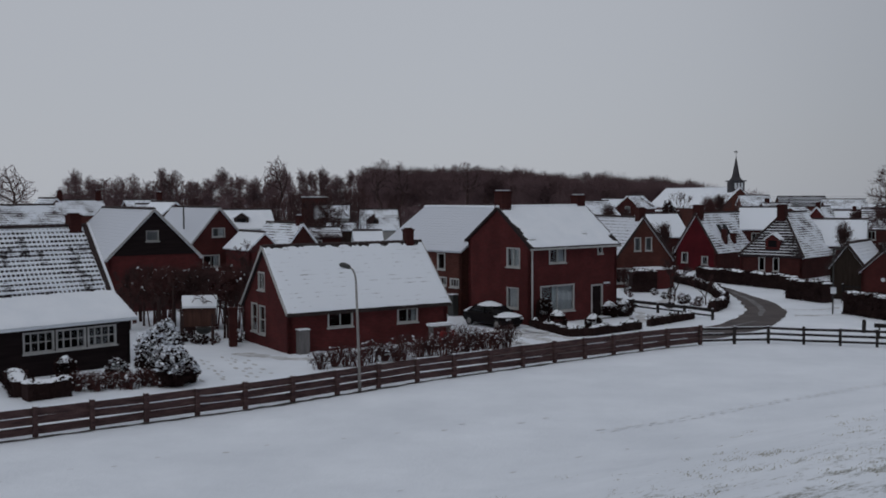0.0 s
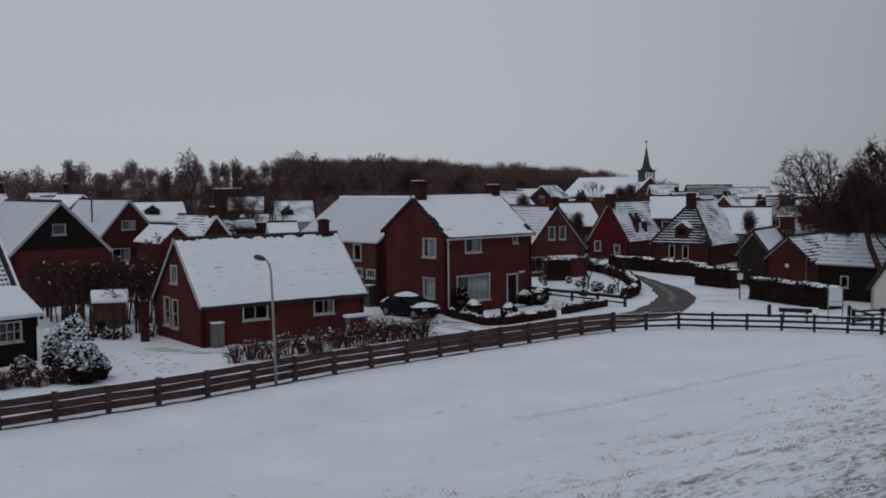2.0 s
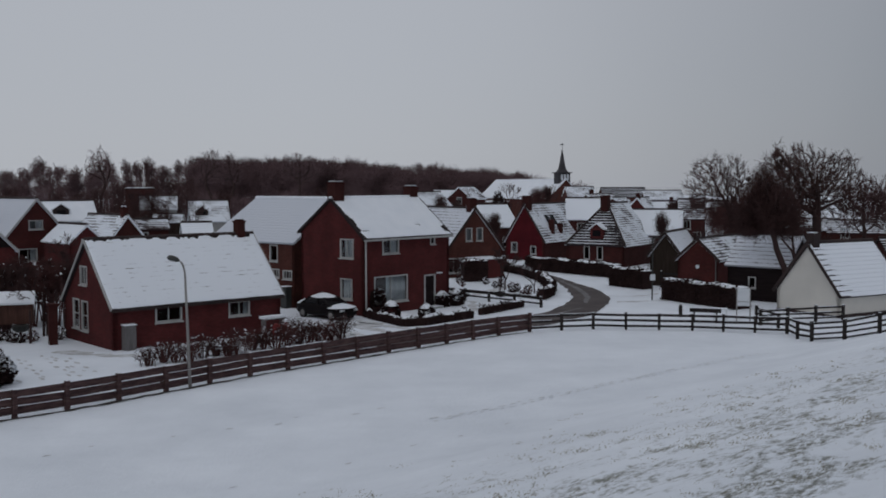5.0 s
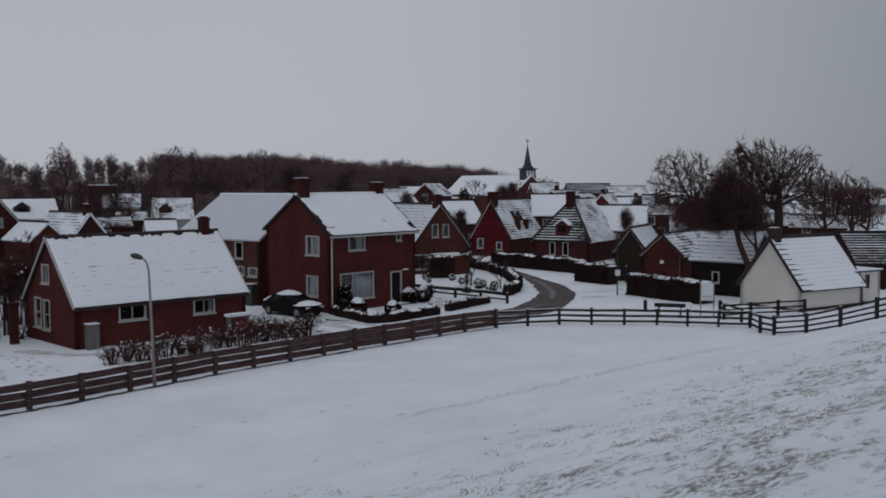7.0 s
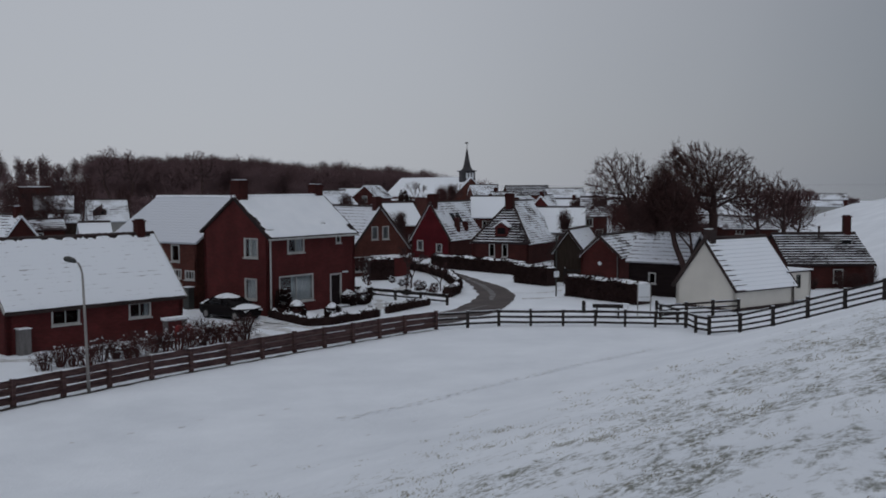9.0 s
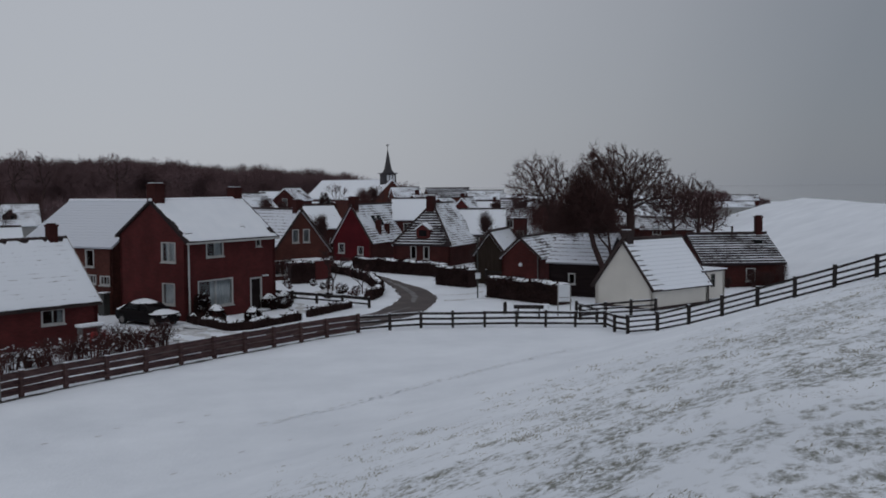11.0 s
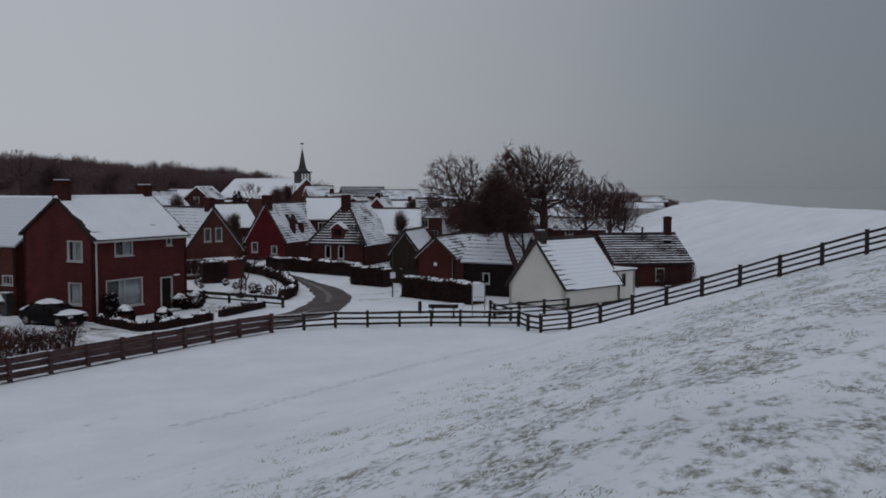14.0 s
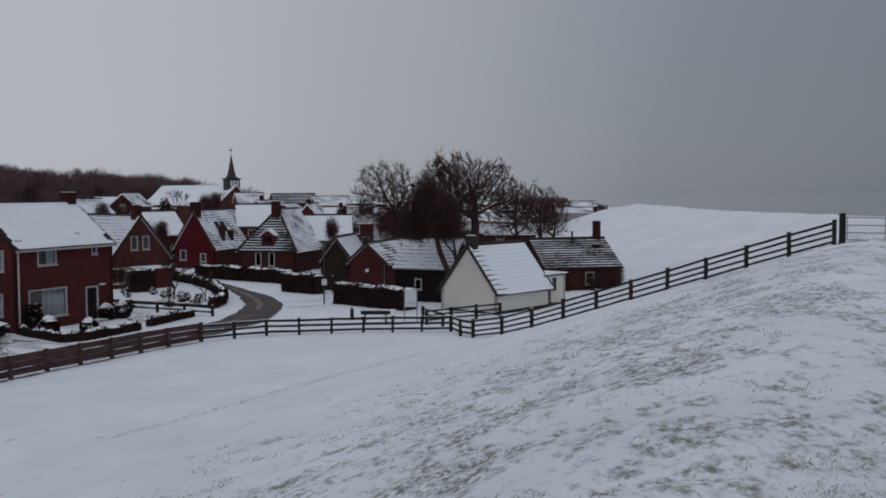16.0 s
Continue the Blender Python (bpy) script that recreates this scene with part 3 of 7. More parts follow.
def snow_sheet(parent, a, b, c, d, seed=1, deep=0.07, top=0.22, side=0.12, rag=0.12, foot=0.03, holes=0.0, side_rag=0.05, steps=0.0, mat=None):
    """A quilt of snow on a roof plane, ragged at its edges, thin at the rim."""
    a, b, c, d = (Vector(p) for p in (a, b, c, d))
    n = (b - a).cross(d - a).normalized()
    wide, run = (b - a).length, (d - a).length
    nu, nv = max(6, int(wide / 0.16)), max(5, int(run / (0.11 if steps else 0.20)))
    g = Geo()

    def at(u, v):
        x, y = u * wide, v * run
        uu = side / wide + u * (1 - 2 * side / wide)
        vv = foot / run + v * (1 - (foot + top) / run)
        if u in (0.0, 1.0):
            uu += (nz(y, seed, 1.7, seed) + nz(y, seed, 6.0, seed)) * side_rag / wide
        if steps and u < 0.16:
            uu += steps * (0.5 + 1.6 * nz(int(y / 0.34) * 3.7, 1.0, 1.0, seed)) * max(0.0, 1 - v * 1.25) * (1 - u / 0.16) / wide
        if steps and u > 0.86 and 0.06 < v < 0.22:
            uu -= 0.9 * steps * (1 - (1 - u) / 0.14) / wide
        if v == 1.0:
            vv += (nz(x, seed, 2.2, seed + 3) * rag + nz(x, 2, 9.0, seed) * rag * 1.6) / run
        if v == 0.0:
            vv += nz(x, seed, 1.1, seed + 5) * 0.03 / run
        rim = min(u, 1 - u) * nu < 0.5 or min(v, 1 - v) * nv < 0.5
        up = 0.045 if rim else deep * (0.8 + 0.5 * nz(x, y, 0.9, seed) + 0.25 * nz(x, y, 3.2, seed)) + 0.045
        if not rim and holes and nz(x * 0.5, y * 2.2, 1.1, seed + 9) > 0.75 - holes:
            up = -0.02
        p = a.lerp(b, uu).lerp(d.lerp(c, uu), vv)
        return p + n * up

    g.grid(at, nu, nv)
    g.uv = [(u * wide, v * run) for u, v in g.uv]
    return part("snow_cover", g, mat or M_SNOW, parent, "layer of fresh snow on the roof", smooth=True)


def chimney(parent, x, y, z0, z1, w=0.55, d=0.55, mat=None, snow=True):
    g = Geo()
    g.box(x - w / 2, y - d / 2, z0, x + w / 2, y + d / 2, z1 - 0.16)
    g.box(x - w / 2 - 0.05, y - d / 2 - 0.05, z1 - 0.16, x + w / 2 + 0.05, y + d / 2 + 0.05, z1 - 0.05)
    g.box(x - w / 2 + 0.06, y - d / 2 + 0.06, z1 - 0.05, x + w / 2 - 0.06, y + d / 2 - 0.06, z1 + 0.04)
    c = part("chimney", g, mat or M_CHIM, parent, "brick chimney stack")
    if snow:
        s = Geo()
        s.box(x - w / 2 + 0.02, y - d / 2 + 0.02, z1 + 0.041, x + w / 2 - 0.1, y + d / 2 - 0.1, z1 + 0.08)
        part("snow_cap", s, M_SNOW, c)
    return c


def gable_house(name, label, ox, oy, rz, L, W, e, r, axis="x", walls=None, roof=None, wins=(), doors=(), chims=(), sheet=0, verge=None,
                eave=0.25, ends=0.15, gutter=None, gable=None, group="houses of the village", ridge_shift=0.0, sheet_top=0.22, z=0.0, back_e=None,
                hip=0.0, category="house", ridge_snow=False, clad=None, sheet_side=0.12, rag=0.12, chim_mat=None, side_rag=0.05, holes=0.0, steps=0.0, flush=False, sheet_mat=None):
    """A house with a pitched roof: front wall from the origin along x, depth along y. axis: the ridge's direction.
    wins: (wall, u, sill, w, h, cols, rows, curtain); doors: (wall, u, w, h, material); chims: (x, y, top, w)."""
    h = thing(name, pose(ox, oy, z, 0, 0, rz), label, category, group)
    h["dim"] = (L, W)
    walls = walls or M_BRICK_RED
    roof = roof or R_HEAVY
    be = e if back_e is None else back_e
    along_x = axis == "x"
    mid = W / 2 + ridge_shift if along_x else L / 2
    for plane, length in (("front", L), ("back", L), ("left", W), ("right", W)):
        is_gable = (plane in ("left", "right")) == along_x
        if is_gable:
            if along_x:
                tp = [(0, be), (W - mid, r), (W, e)] if plane == "left" else [(0, e), (mid, r), (W, be)]
            else:
                tp = [(0, e), (length / 2, r), (length, e)]
            if hip and plane == "front":
                tp = [(0, e), (length, e)]
        else:
            tp = [(0, e if plane != "back" else be), (length, e if plane != "back" else be)]
        tp = [(u, zz - 0.10) for u, zz in tp]
        ops = [(w[1] - w[3] / 2, w[2], w[1] + w[3] / 2, w[2] + w[4]) for w in wins if w[0] == plane]
        ops += [(d[1] - d[2] / 2, 0.0, d[1] + d[2] / 2, d[3]) for d in doors if d[0] == plane]
        wall_part(h, plane, length, tp, ops, gable if (gable and is_gable) else walls)
        if clad and plane == "front":
            wall_part(h, plane, length, tp, [o for o in ops if o[1] > e], clad, 0.05, "black horizontal gable boarding", e + 0.05, 0.05)
    for w in wins:
        window_part(h, w[0], w[1], w[2], w[3], w[4], w[5], w[6], curtain=w[7] if len(w) > 7 else 0.0)
    for d in doors:
        door_part(h, *d)
    fl = Geo()
    fl.box(0.3, 0.3, 0.0, L - 0.3, W - 0.3, 0.05)
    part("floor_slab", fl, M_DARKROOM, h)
    if along_x:
        sf = (r - e) / mid
        sb = (r - be) / (W - mid)
        slopes = [((-ends, -eave, e - sf * eave), (L + ends, -eave, e - sf * eave), (L + ends, mid, r), (-ends, mid, r)),
                  ((L + ends, W + eave, be - sb * eave), (-ends, W + eave, be - sb * eave), (-ends, mid, r), (L + ends, mid, r))]
        ridge = ((-ends, mid, r), (L + ends, mid, r))
    else:
        sf = (r - e) / (L / 2)
        y0 = -ends
        slopes = [((-eave, W + ends, e - sf * eave), (-eave, y0, e - sf * eave), (L / 2, y0 + hip, r), (L / 2, W + ends, r)),
                  ((L + eave, y0, e - sf * eave), (L + eave, W + ends, e - sf * eave), (L / 2, W + ends, r), (L / 2, y0 + hip, r))]
        if hip:
            slopes.append(((-eave, y0, e - sf * eave), (L + eave, y0, e - sf * eave), (L / 2, y0 + hip, r), (L / 2, y0 + hip, r)))
        ridge = ((L / 2, y0 + hip, r), (L / 2, W + ends, r))
    for k, (a, b, c, d) in enumerate(slopes):
        slope_part(h, a, b, c, d, roof, seed=0 if flush else (ox * 1.7 + k * 5) % 40, step=0.008 if roof in (R_THIN, R_HEAVY) else 0.035)
        if sheet and k < 2:
            snow_sheet(h, a, b, c, d, seed=abs(ox) + k, deep=sheet, top=sheet_top, side=sheet_side, rag=rag, side_rag=side_rag, holes=holes, steps=steps, mat=sheet_mat)
        if gutter:
            g = Geo()
            a, b = Vector(a), Vector(b)
            g.beam(a + Vector((0, 0, -0.09)), b + Vector((0, 0, -0.09)), 0.13, 0.12)
            part("gutter", g, gutter, h)
        if verge and k < 2:
            for p, q in ((a, d), (b, c)):
                g = Geo()
                p, q = Vector(p), Vector(q)
                out = (Vector(a) - Vector(b)).normalized() if p == Vector(a) else (Vector(b) - Vector(a)).normalized()
                g.beam(p + out * 0.025 + Vector((0, 0, -0.03)), q + out * 0.025 + Vector((0, 0, -0.03)), 0.05, 0.13 if verge == M_WHITE else 0.20)
                part("bargeboard", g, verge, h)
    g = Geo()
    a, b = Vector(ridge[0]), Vector(ridge[1])
    n = max(2, int((b - a).length / 0.36))
    for k in range(n):
        p, q = a.lerp(b, k / n), a.lerp(b, (k + 0.97) / n)
        g.tube([p + Vector((0, 0, 0.0)), q + Vector((0, 0, 0.02))], [0.11, 0.125], 7)
    if hip:
        for s_ in (-eave, L + eave):
            g.tube([(s_, y0, e - sf * eave + 0.05), (L / 2, y0 + hip, r + 0.05)], [0.12, 0.12], 7)
    part("ridge_tiles", g, M_SNOW if ridge_snow else M_TILE, h)
    for c in chims:
        chimney(h, c[0], c[1], c[4] if len(c) > 4 else r - 0.9, c[2], c[3], c[3], chim_mat)
    return h

# low brick cottage behind the lamp
gable_house("brick_cottage", "low dark-red brick cottage with deep snow on its roof", -8.31, 54.26, 32.4, 10.12, 6.37, 2.34, 5.66, "x",
            M_BRICK_DARK, R_EDGE, sheet=0.06, gutter=M_TILE, eave=0.17, sheet_top=0.14, sheet_side=0.02, rag=0.22, side_rag=0.0, verge=M_WHITE, sheet_mat=R_DASH,
            wins=[("front", 3.1, 1.27, 1.5, 0.8, 2, 1, 0.0), ("front", 7.4, 1.22, 1.3, 0.8, 2, 1, 0.2),
                  ("left", 1.6, 0.75, 0.85, 1.6, 1, 2, 0.2), ("left", 2.75, 0.7, 0.85, 1.6, 1, 2, 0.2), ("left", 2.7, 3.2, 0.9, 1.0, 2, 1)],
            chims=[(9.3, 3.1, 6.5, 0.5)])
# two-storey house
gable_house("brick_house", "two-storey dark-red brick house with white-framed windows and snowy roof", 5.64, 65.76, 38.6, 8.31, 6.22, 5.24, 7.70, "x",
            M_BRICK_DARK, R_EDGE, back_e=5.55, sheet=0.06, gutter=M_WHITE, sheet_top=0.06, ridge_snow=True, sheet_side=0.14, rag=0.10, side_rag=0.06, holes=0.04, steps=0.45,
            wins=[("front", 2.48, 4.0, 1.5, 1.2, 2, 1, 0.38), ("front", 6.6, 4.45, 0.45, 0.65, 1, 1), ("front", 2.5, 0.75, 3.1, 1.75, 2, 1, 0.6),
                  ("left", 4.62, 3.75, 1.25, 1.25, 2, 1, 0.75), ("left", 4.55, 1.02, 1.1, 1.35, 1, 1, 0.85)],
            doors=[("front", 6.3, 1.05, 2.3, M_BLACK_WOOD)], chims=[(0.42, 3.1, 8.75, 0.8), (7.85, 3.3, 8.45, 0.74)])
gable_house("rear_wing", "snow-roofed brick wing behind the two-storey house", -4.7, 77.96, -48.5, 9.05, 9.0, 4.72, 7.6, "x",
            M_BRICK_BROWN, R_THIN, ridge_snow=True,
            wins=[("front", 6.9, 3.2, 0.8, 1.15, 1, 1), ("front", 7.0, 2.05, 0.9, 0.6, 3, 1), ("front", 8.3, 2.0, 0.9, 0.6, 3, 1)])
gable_house("black_gable_house", "brick house with a black timber gable", -24.25, 73.5, 33.3, 6.83, 13.9, 4.12, 7.58, "y",
            M_BRICK_DARK, R_THIN, clad=M_BLACK_WOOD, verge=M_WHITE, wins=[("front", 3.25, 5.2, 0.95, 0.78, 1, 1), ("front", 4.3, 1.9, 1.0, 0.9, 1, 1)])
gable_house("red_gable_house", "brick house with white-trimmed gable and snowy roof", -23.26, 93.5, 41, 6.0, 9.4, 4.12, 7.46, "y",
            M_BRICK_RED, R_THIN, verge=M_WHITE, wins=[("front", 2.9, 4.7, 1.3, 0.8, 2, 1, 0.4), ("front", 2.1, 1.9, 1.7, 1.1, 2, 1, 0.3)])
gable_house("brown_gable_house", "brown brick house with steep striped snowy roof", 15.51, 91.8, 23.2, 6.26, 9.1, 2.71, 6.40, "y",
            M_BRICK_BROWN, R_FINE, verge=M_TILE, wins=[("front", 2.45, 3.35, 0.68, 1.2, 1, 1), ("front", 3.65, 3.35, 0.68, 1.2, 1, 1), ("front", 1.0, 0.45, 1.7, 1.35, 3, 1, 0.2)],
            chims=[(3.13, 0.6, 7.3, 0.7)])
gable_house("bright_red_house", "house with a bright red painted brick gable", 26.15, 114.2, -42.6, 4.95, 10.3, 2.45, 6.37, "y",
            M_BRICK_SOOT, R_MOST, gable=M_PAINT_RED, verge=M_TILE, wins=[("front", 3.6, 0.75, 0.7, 0.9, 1, 1), ("front", 1.15, 0.9, 0.75, 1.1, 1, 1)], chims=[(2.5, 0.5, 7.3, 0.9)])
gable_house("hipped_house", "red brick house with a hipped tiled roof half bare of snow", 30.6, 104.3, -42, 6.4, 8.5, 2.5, 6.6, "y",
            M_BRICK_SOOT, R_MOST, hip=3.2, wins=[("front", 2.25, 0.75, 0.62, 1.35, 1, 1), ("front", 3.75, 0.75, 0.62, 1.35, 1, 1)], chims=[(3.2, 2.6, 7.4, 0.8)])
gable_house("timber_shed", "dark weathered timber shed with a snowy roof", 31.29, 81.95, -35.7, 2.57, 7.27, 2.83, 4.53, "y", M_GREEN_WOOD, R_DASH, verge=M_TILE, category="shed")
gable_house("red_garage", "red brick garage with a snowy roof", 32.43, 78.65, -46.2, 3.37, 8.6, 2.66, 4.18, "y", M_BRICK_RED, R_MOST, verge=M_TILE, category="garage")
gable_house("black_barn", "black boarded barn with a snow-dusted tiled roof", 33.25, 71.14, -52.4, 4.6, 4.6, 2.79, 4.82, "x", M_BLACK_WOOD, R_STRIPE,
            wins=[("front", 1.95, 0.95, 0.55, 0.8, 1, 1)], category="barn")
gable_house("white_cottage", "cream rendered cottage with snow on its tiled roof", 33.51, 64.0, -69.3, 5.02, 6.2, 1.66, 4.71, "y", M_CREAM, R_STRIPE_EDGE, flush=True,
            chims=[(2.5, 0.45, 5.3, 0.6)], verge=M_TILE, chim_mat=M_TILE)
gable_house("dark_roof_house", "brick house with a dark tiled roof dusted with snow", 47.1, 71.1, -15.3, 6.7, 8.5, 2.05, 4.22, "x", M_BRICK_SOOT, R_BARE,
            wins=[("front", 3.9, 0.5, 0.75, 1.05, 1, 2)], chims=[(6.1, 4.2, 5.7, 0.55)], chim_mat=M_CHIM)
gable_house("veranda_cottage", "black cottage with snowy pantiled roof", -25.6, 44.2, 46, 11.75, 5.0, 3.62, 6.95, "x", M_BLACK_WOOD, R_TILED, chims=[(11.2, 2.5, 7.6, 0.6)])

# ---- the rest of the village, farther off ----

gable_house("snowy_house", "snow-roofed house with dark walls beyond the cottage", -35.39, 76.81, 46, 7.5, 6, 6.49, 7.83, "x", M_BRICK_SOOT, R_MOST, wins=[("front", 2.25, 4.99, 0.9, 1.1, 2, 1), ("front", 5.25, 1.0, 1.0, 1.2, 2, 1)])
gable_house("small_gable_house", "small red gabled house with snowy roof", -48.30, 122.19, 40, 3.8, 6, 6.59, 8.35, "y", M_BRICK_DARK, R_MOST, wins=[("front", 1.90, 5.59, 0.9, 1.1, 2, 1), ("front", 2.66, 1.0, 1.0, 1.2, 2, 1)])
gable_house("row_house", "pale brown row house with snow patches on its roof", -45.61, 121.24, 30, 5.4, 6, 6.48, 8.07, "x", M_BRICK_BROWN, R_MOST, wins=[("front", 1.62, 4.98, 0.9, 1.1, 2, 1), ("front", 3.78, 1.0, 1.0, 1.2, 2, 1)], chims=[(0.5, 3, 8.07+1.2, 0.6), (5.0, 3, 8.07+1.2, 0.6)])
gable_house("row_house", "brick row house with snow-covered roof panels", -38.54, 125.69, 30, 4.6, 6, 6.59, 8.06, "x", M_BRICK_SOOT, R_MOST, wins=[("front", 1.38, 5.09, 0.9, 1.1, 2, 1), ("front", 3.22, 1.0, 1.0, 1.2, 2, 1)], chims=[(4.3, 3, 8.06+1.0, 0.6)])
gable_house("gable_end_house", "dark red gabled house behind a snowy roof", -31.16, 110.78, 40, 4.4, 6, 6.12, 7.92, "y", M_BRICK_SOOT, R_HEAVY, wins=[("front", 2.20, 5.12, 0.9, 1.1, 2, 1), ("front", 3.08, 1.0, 1.0, 1.2, 2, 1)])
gable_house("hip_roof_house", "house under a broad snowy roof with a dark dormer", -23.88, 113.11, 20, 5.2, 6, 4.96, 6.95, "x", M_BRICK_SOOT, R_HEAVY, wins=[("front", 1.56, 3.46, 0.9, 1.1, 2, 1), ("front", 3.64, 1.0, 1.0, 1.2, 2, 1)], sheet=0.06)
gable_house("red_gable_cottage", "dark red gabled cottage with thick snow on the roof", -14.33, 92.90, 42, 3.6, 6, 3.91, 5.97, "y", M_BRICK_SOOT, R_MOST, wins=[("front", 1.80, 2.91, 0.9, 1.1, 2, 1), ("front", 2.52, 1.0, 1.0, 1.2, 2, 1)], chims=[(1.8, 0.5, 5.97+0.7, 0.5)])
gable_house("white_roof_house", "house with a snow-white roof and dark window", -10.21, 129.44, 8, 4.6, 6, 4.31, 6.69, "x", M_CONCRETE, R_MOST, wins=[("front", 1.38, 2.81, 0.9, 1.1, 2, 1), ("front", 3.22, 1.0, 1.0, 1.2, 2, 1)])
gable_house("snowy_cottage", "low cottage under a snowy roof", -8.28, 96.52, 10, 2.6, 4, 3.76, 5.11, "x", M_BRICK_SOOT, R_HEAVY, wins=[("front", 0.78, 2.26, 0.9, 1.1, 2, 1), ("front", 1.82, 1.0, 1.0, 1.2, 2, 1)])
gable_house("distant_row_house", "distant grey row house with snow on the roof", -20.87, 164.77, 5, 5.6, 6, 5.09, 6.93, "x", M_CONCRETE, R_MOST, wins=[("front", 1.68, 3.59, 0.9, 1.1, 2, 1), ("front", 3.92, 1.0, 1.0, 1.2, 2, 1)])
gable_house("dark_annex", "low dark annex with patchy snow on the roof", -13.75, 102.94, 12, 3.4, 4, 4.40, 5.26, "x", M_BRICK_SOOT, R_HALF, wins=[("front", 1.02, 2.90, 0.9, 1.1, 2, 1), ("front", 2.38, 1.0, 1.0, 1.2, 2, 1)])
gable_house("flat_cottage", "grey cottage with a snow-topped roof", -13.36, 117.27, 5, 3.0, 4, 4.63, 5.35, "x", M_GREEN_WOOD, R_MOST, wins=[("front", 0.90, 3.13, 0.9, 1.1, 2, 1), ("front", 2.10, 1.0, 1.0, 1.2, 2, 1)])
gable_house("distant_house", "distant house with a snowy roof", -36.11, 122.23, 30, 4.5, 6, 5.87, 7.58, "x", M_BRICK_SOOT, R_MOST, wins=[("front", 1.35, 4.37, 0.9, 1.1, 2, 1), ("front", 3.15, 1.0, 1.0, 1.2, 2, 1)])
gable_house("brick_annex", "red brick annex with a snowy lean roof", -17.12, 89.73, 36, 3.0, 5, 3.95, 5.28, "y", M_BRICK_DARK, R_HEAVY, wins=[("front", 1.50, 2.95, 0.9, 1.1, 2, 1), ("front", 2.10, 1.0, 1.0, 1.2, 2, 1)])
gable_house("snowy_house_beyond", "house with a snowy roof beyond the brick house", 20.56, 139.27, 25, 4.4, 6, 5.66, 7.63, "x", M_BRICK_BROWN, R_MOST, wins=[("front", 1.32, 4.16, 0.9, 1.1, 2, 1), ("front", 3.08, 1.0, 1.0, 1.2, 2, 1)])
gable_house("distant_house", "distant house with snow-covered roof and dark gable", 28.82, 170.56, -35, 4.6, 6, 6.40, 8.31, "y", M_BRICK_SOOT, R_MOST, wins=[("front", 2.30, 5.40, 0.9, 1.1, 2, 1), ("front", 3.22, 1.0, 1.0, 1.2, 2, 1)])
gable_house("white_roofed_house", "house under a white snowy roof between the gables", 24.31, 120.52, 12, 5.2, 7, 3.61, 6.16, "x", M_BRICK_SOOT, R_HEAVY, wins=[("front", 1.56, 2.11, 0.9, 1.1, 2, 1), ("front", 3.64, 1.0, 1.0, 1.2, 2, 1)])
gable_house("patchy_roof_house", "house with smooth wind-blown snow on its roof", 34.2, 117.9, -22, 4.4, 6, 4.6, 6.94, "x", M_BRICK_SOOT, R_HEAVY, wins=[("front", 2.00, 2.9, 0.9, 1.1, 2, 1), ("front", 2.80, 1.0, 1.0, 1.2, 2, 1)])
gable_house("distant_barn", "distant low barn with a dark roof edge", 57.72, 196.11, -5, 5.6, 6, 6.39, 8.22, "x", M_BRICK_BROWN, R_MOST, wins=[("front", 2.24, 0.8, 0.9, 1.0, 2, 1)])
gable_house("long_barn", "long distant barn with a greenish dark roof", 66.56, 200.38, -8, 9.0, 7, 6.20, 7.97, "x", M_BRICK_BROWN, R_BARE, wins=[("front", 3.60, 0.8, 0.9, 1.0, 2, 1)])
gable_house("distant_house", "distant house with snowy roof behind the trees", 66.73, 177.17, -10, 7.0, 6, 6.02, 7.50, "x", M_BRICK_SOOT, R_MOST, wins=[("front", 2.10, 4.52, 0.9, 1.1, 2, 1), ("front", 4.90, 1.0, 1.0, 1.2, 2, 1)])
gable_house("distant_cottage", "distant cottage with snow on the roof", 48.46, 148.04, -40, 4.2, 5, 5.27, 6.65, "y", M_BRICK_SOOT, R_MOST, wins=[("front", 2.10, 4.27, 0.9, 1.1, 2, 1), ("front", 2.94, 1.0, 1.0, 1.2, 2, 1)])
gable_house("distant_cottage", "distant red cottage with a snowy gable roof", 50.34, 141.96, -40, 3.6, 5, 4.71, 6.71, "y", M_BRICK_DARK, R_MOST, wins=[("front", 1.80, 3.71, 0.9, 1.1, 2, 1), ("front", 2.52, 1.0, 1.0, 1.2, 2, 1)], chims=[(1.8,0.5,6.71+0.6,0.5)])
gable_house("distant_cottage", "distant dark cottage with snow on the roof", 54.07, 142.02, -20, 3.6, 5, 4.83, 6.09, "x", M_BRICK_SOOT, R_HEAVY, wins=[("front", 1.08, 3.33, 0.9, 1.1, 2, 1), ("front", 2.52, 1.0, 1.0, 1.2, 2, 1)], chims=[(3.2,2.5,6.09+0.6,0.5)])
gable_house("snow_roofed_house", "house with a smooth snow-covered roof slope", 38.4, 106.6, -24, 5.4, 6, 3.3, 5.79, "x", M_BRICK_SOOT, R_HEAVY, wins=[("front", 2.20, 1.7, 0.9, 1.1, 2, 1), ("front", 3.08, 1.0, 1.0, 1.2, 2, 1)])
gable_house("snowy_house", "white-roofed house behind bare trees", 53.43, 129.31, -20, 3.4, 5, 4.11, 6.6, "x", M_BRICK_SOOT, R_HALF, wins=[("front", 1.02, 2.61, 0.9, 1.1, 2, 1), ("front", 2.38, 1.0, 1.0, 1.2, 2, 1)])
gable_house("low_red_house", "low red house seen through bare trees", 61.21, 105.48, -30, 6.0, 5, 3.2, 4.5, "x", M_BRICK_SOOT, R_HALF, wins=[("front", 1.80, 2.56, 0.9, 1.1, 2, 1), ("front", 4.20, 1.0, 1.0, 1.2, 2, 1)])
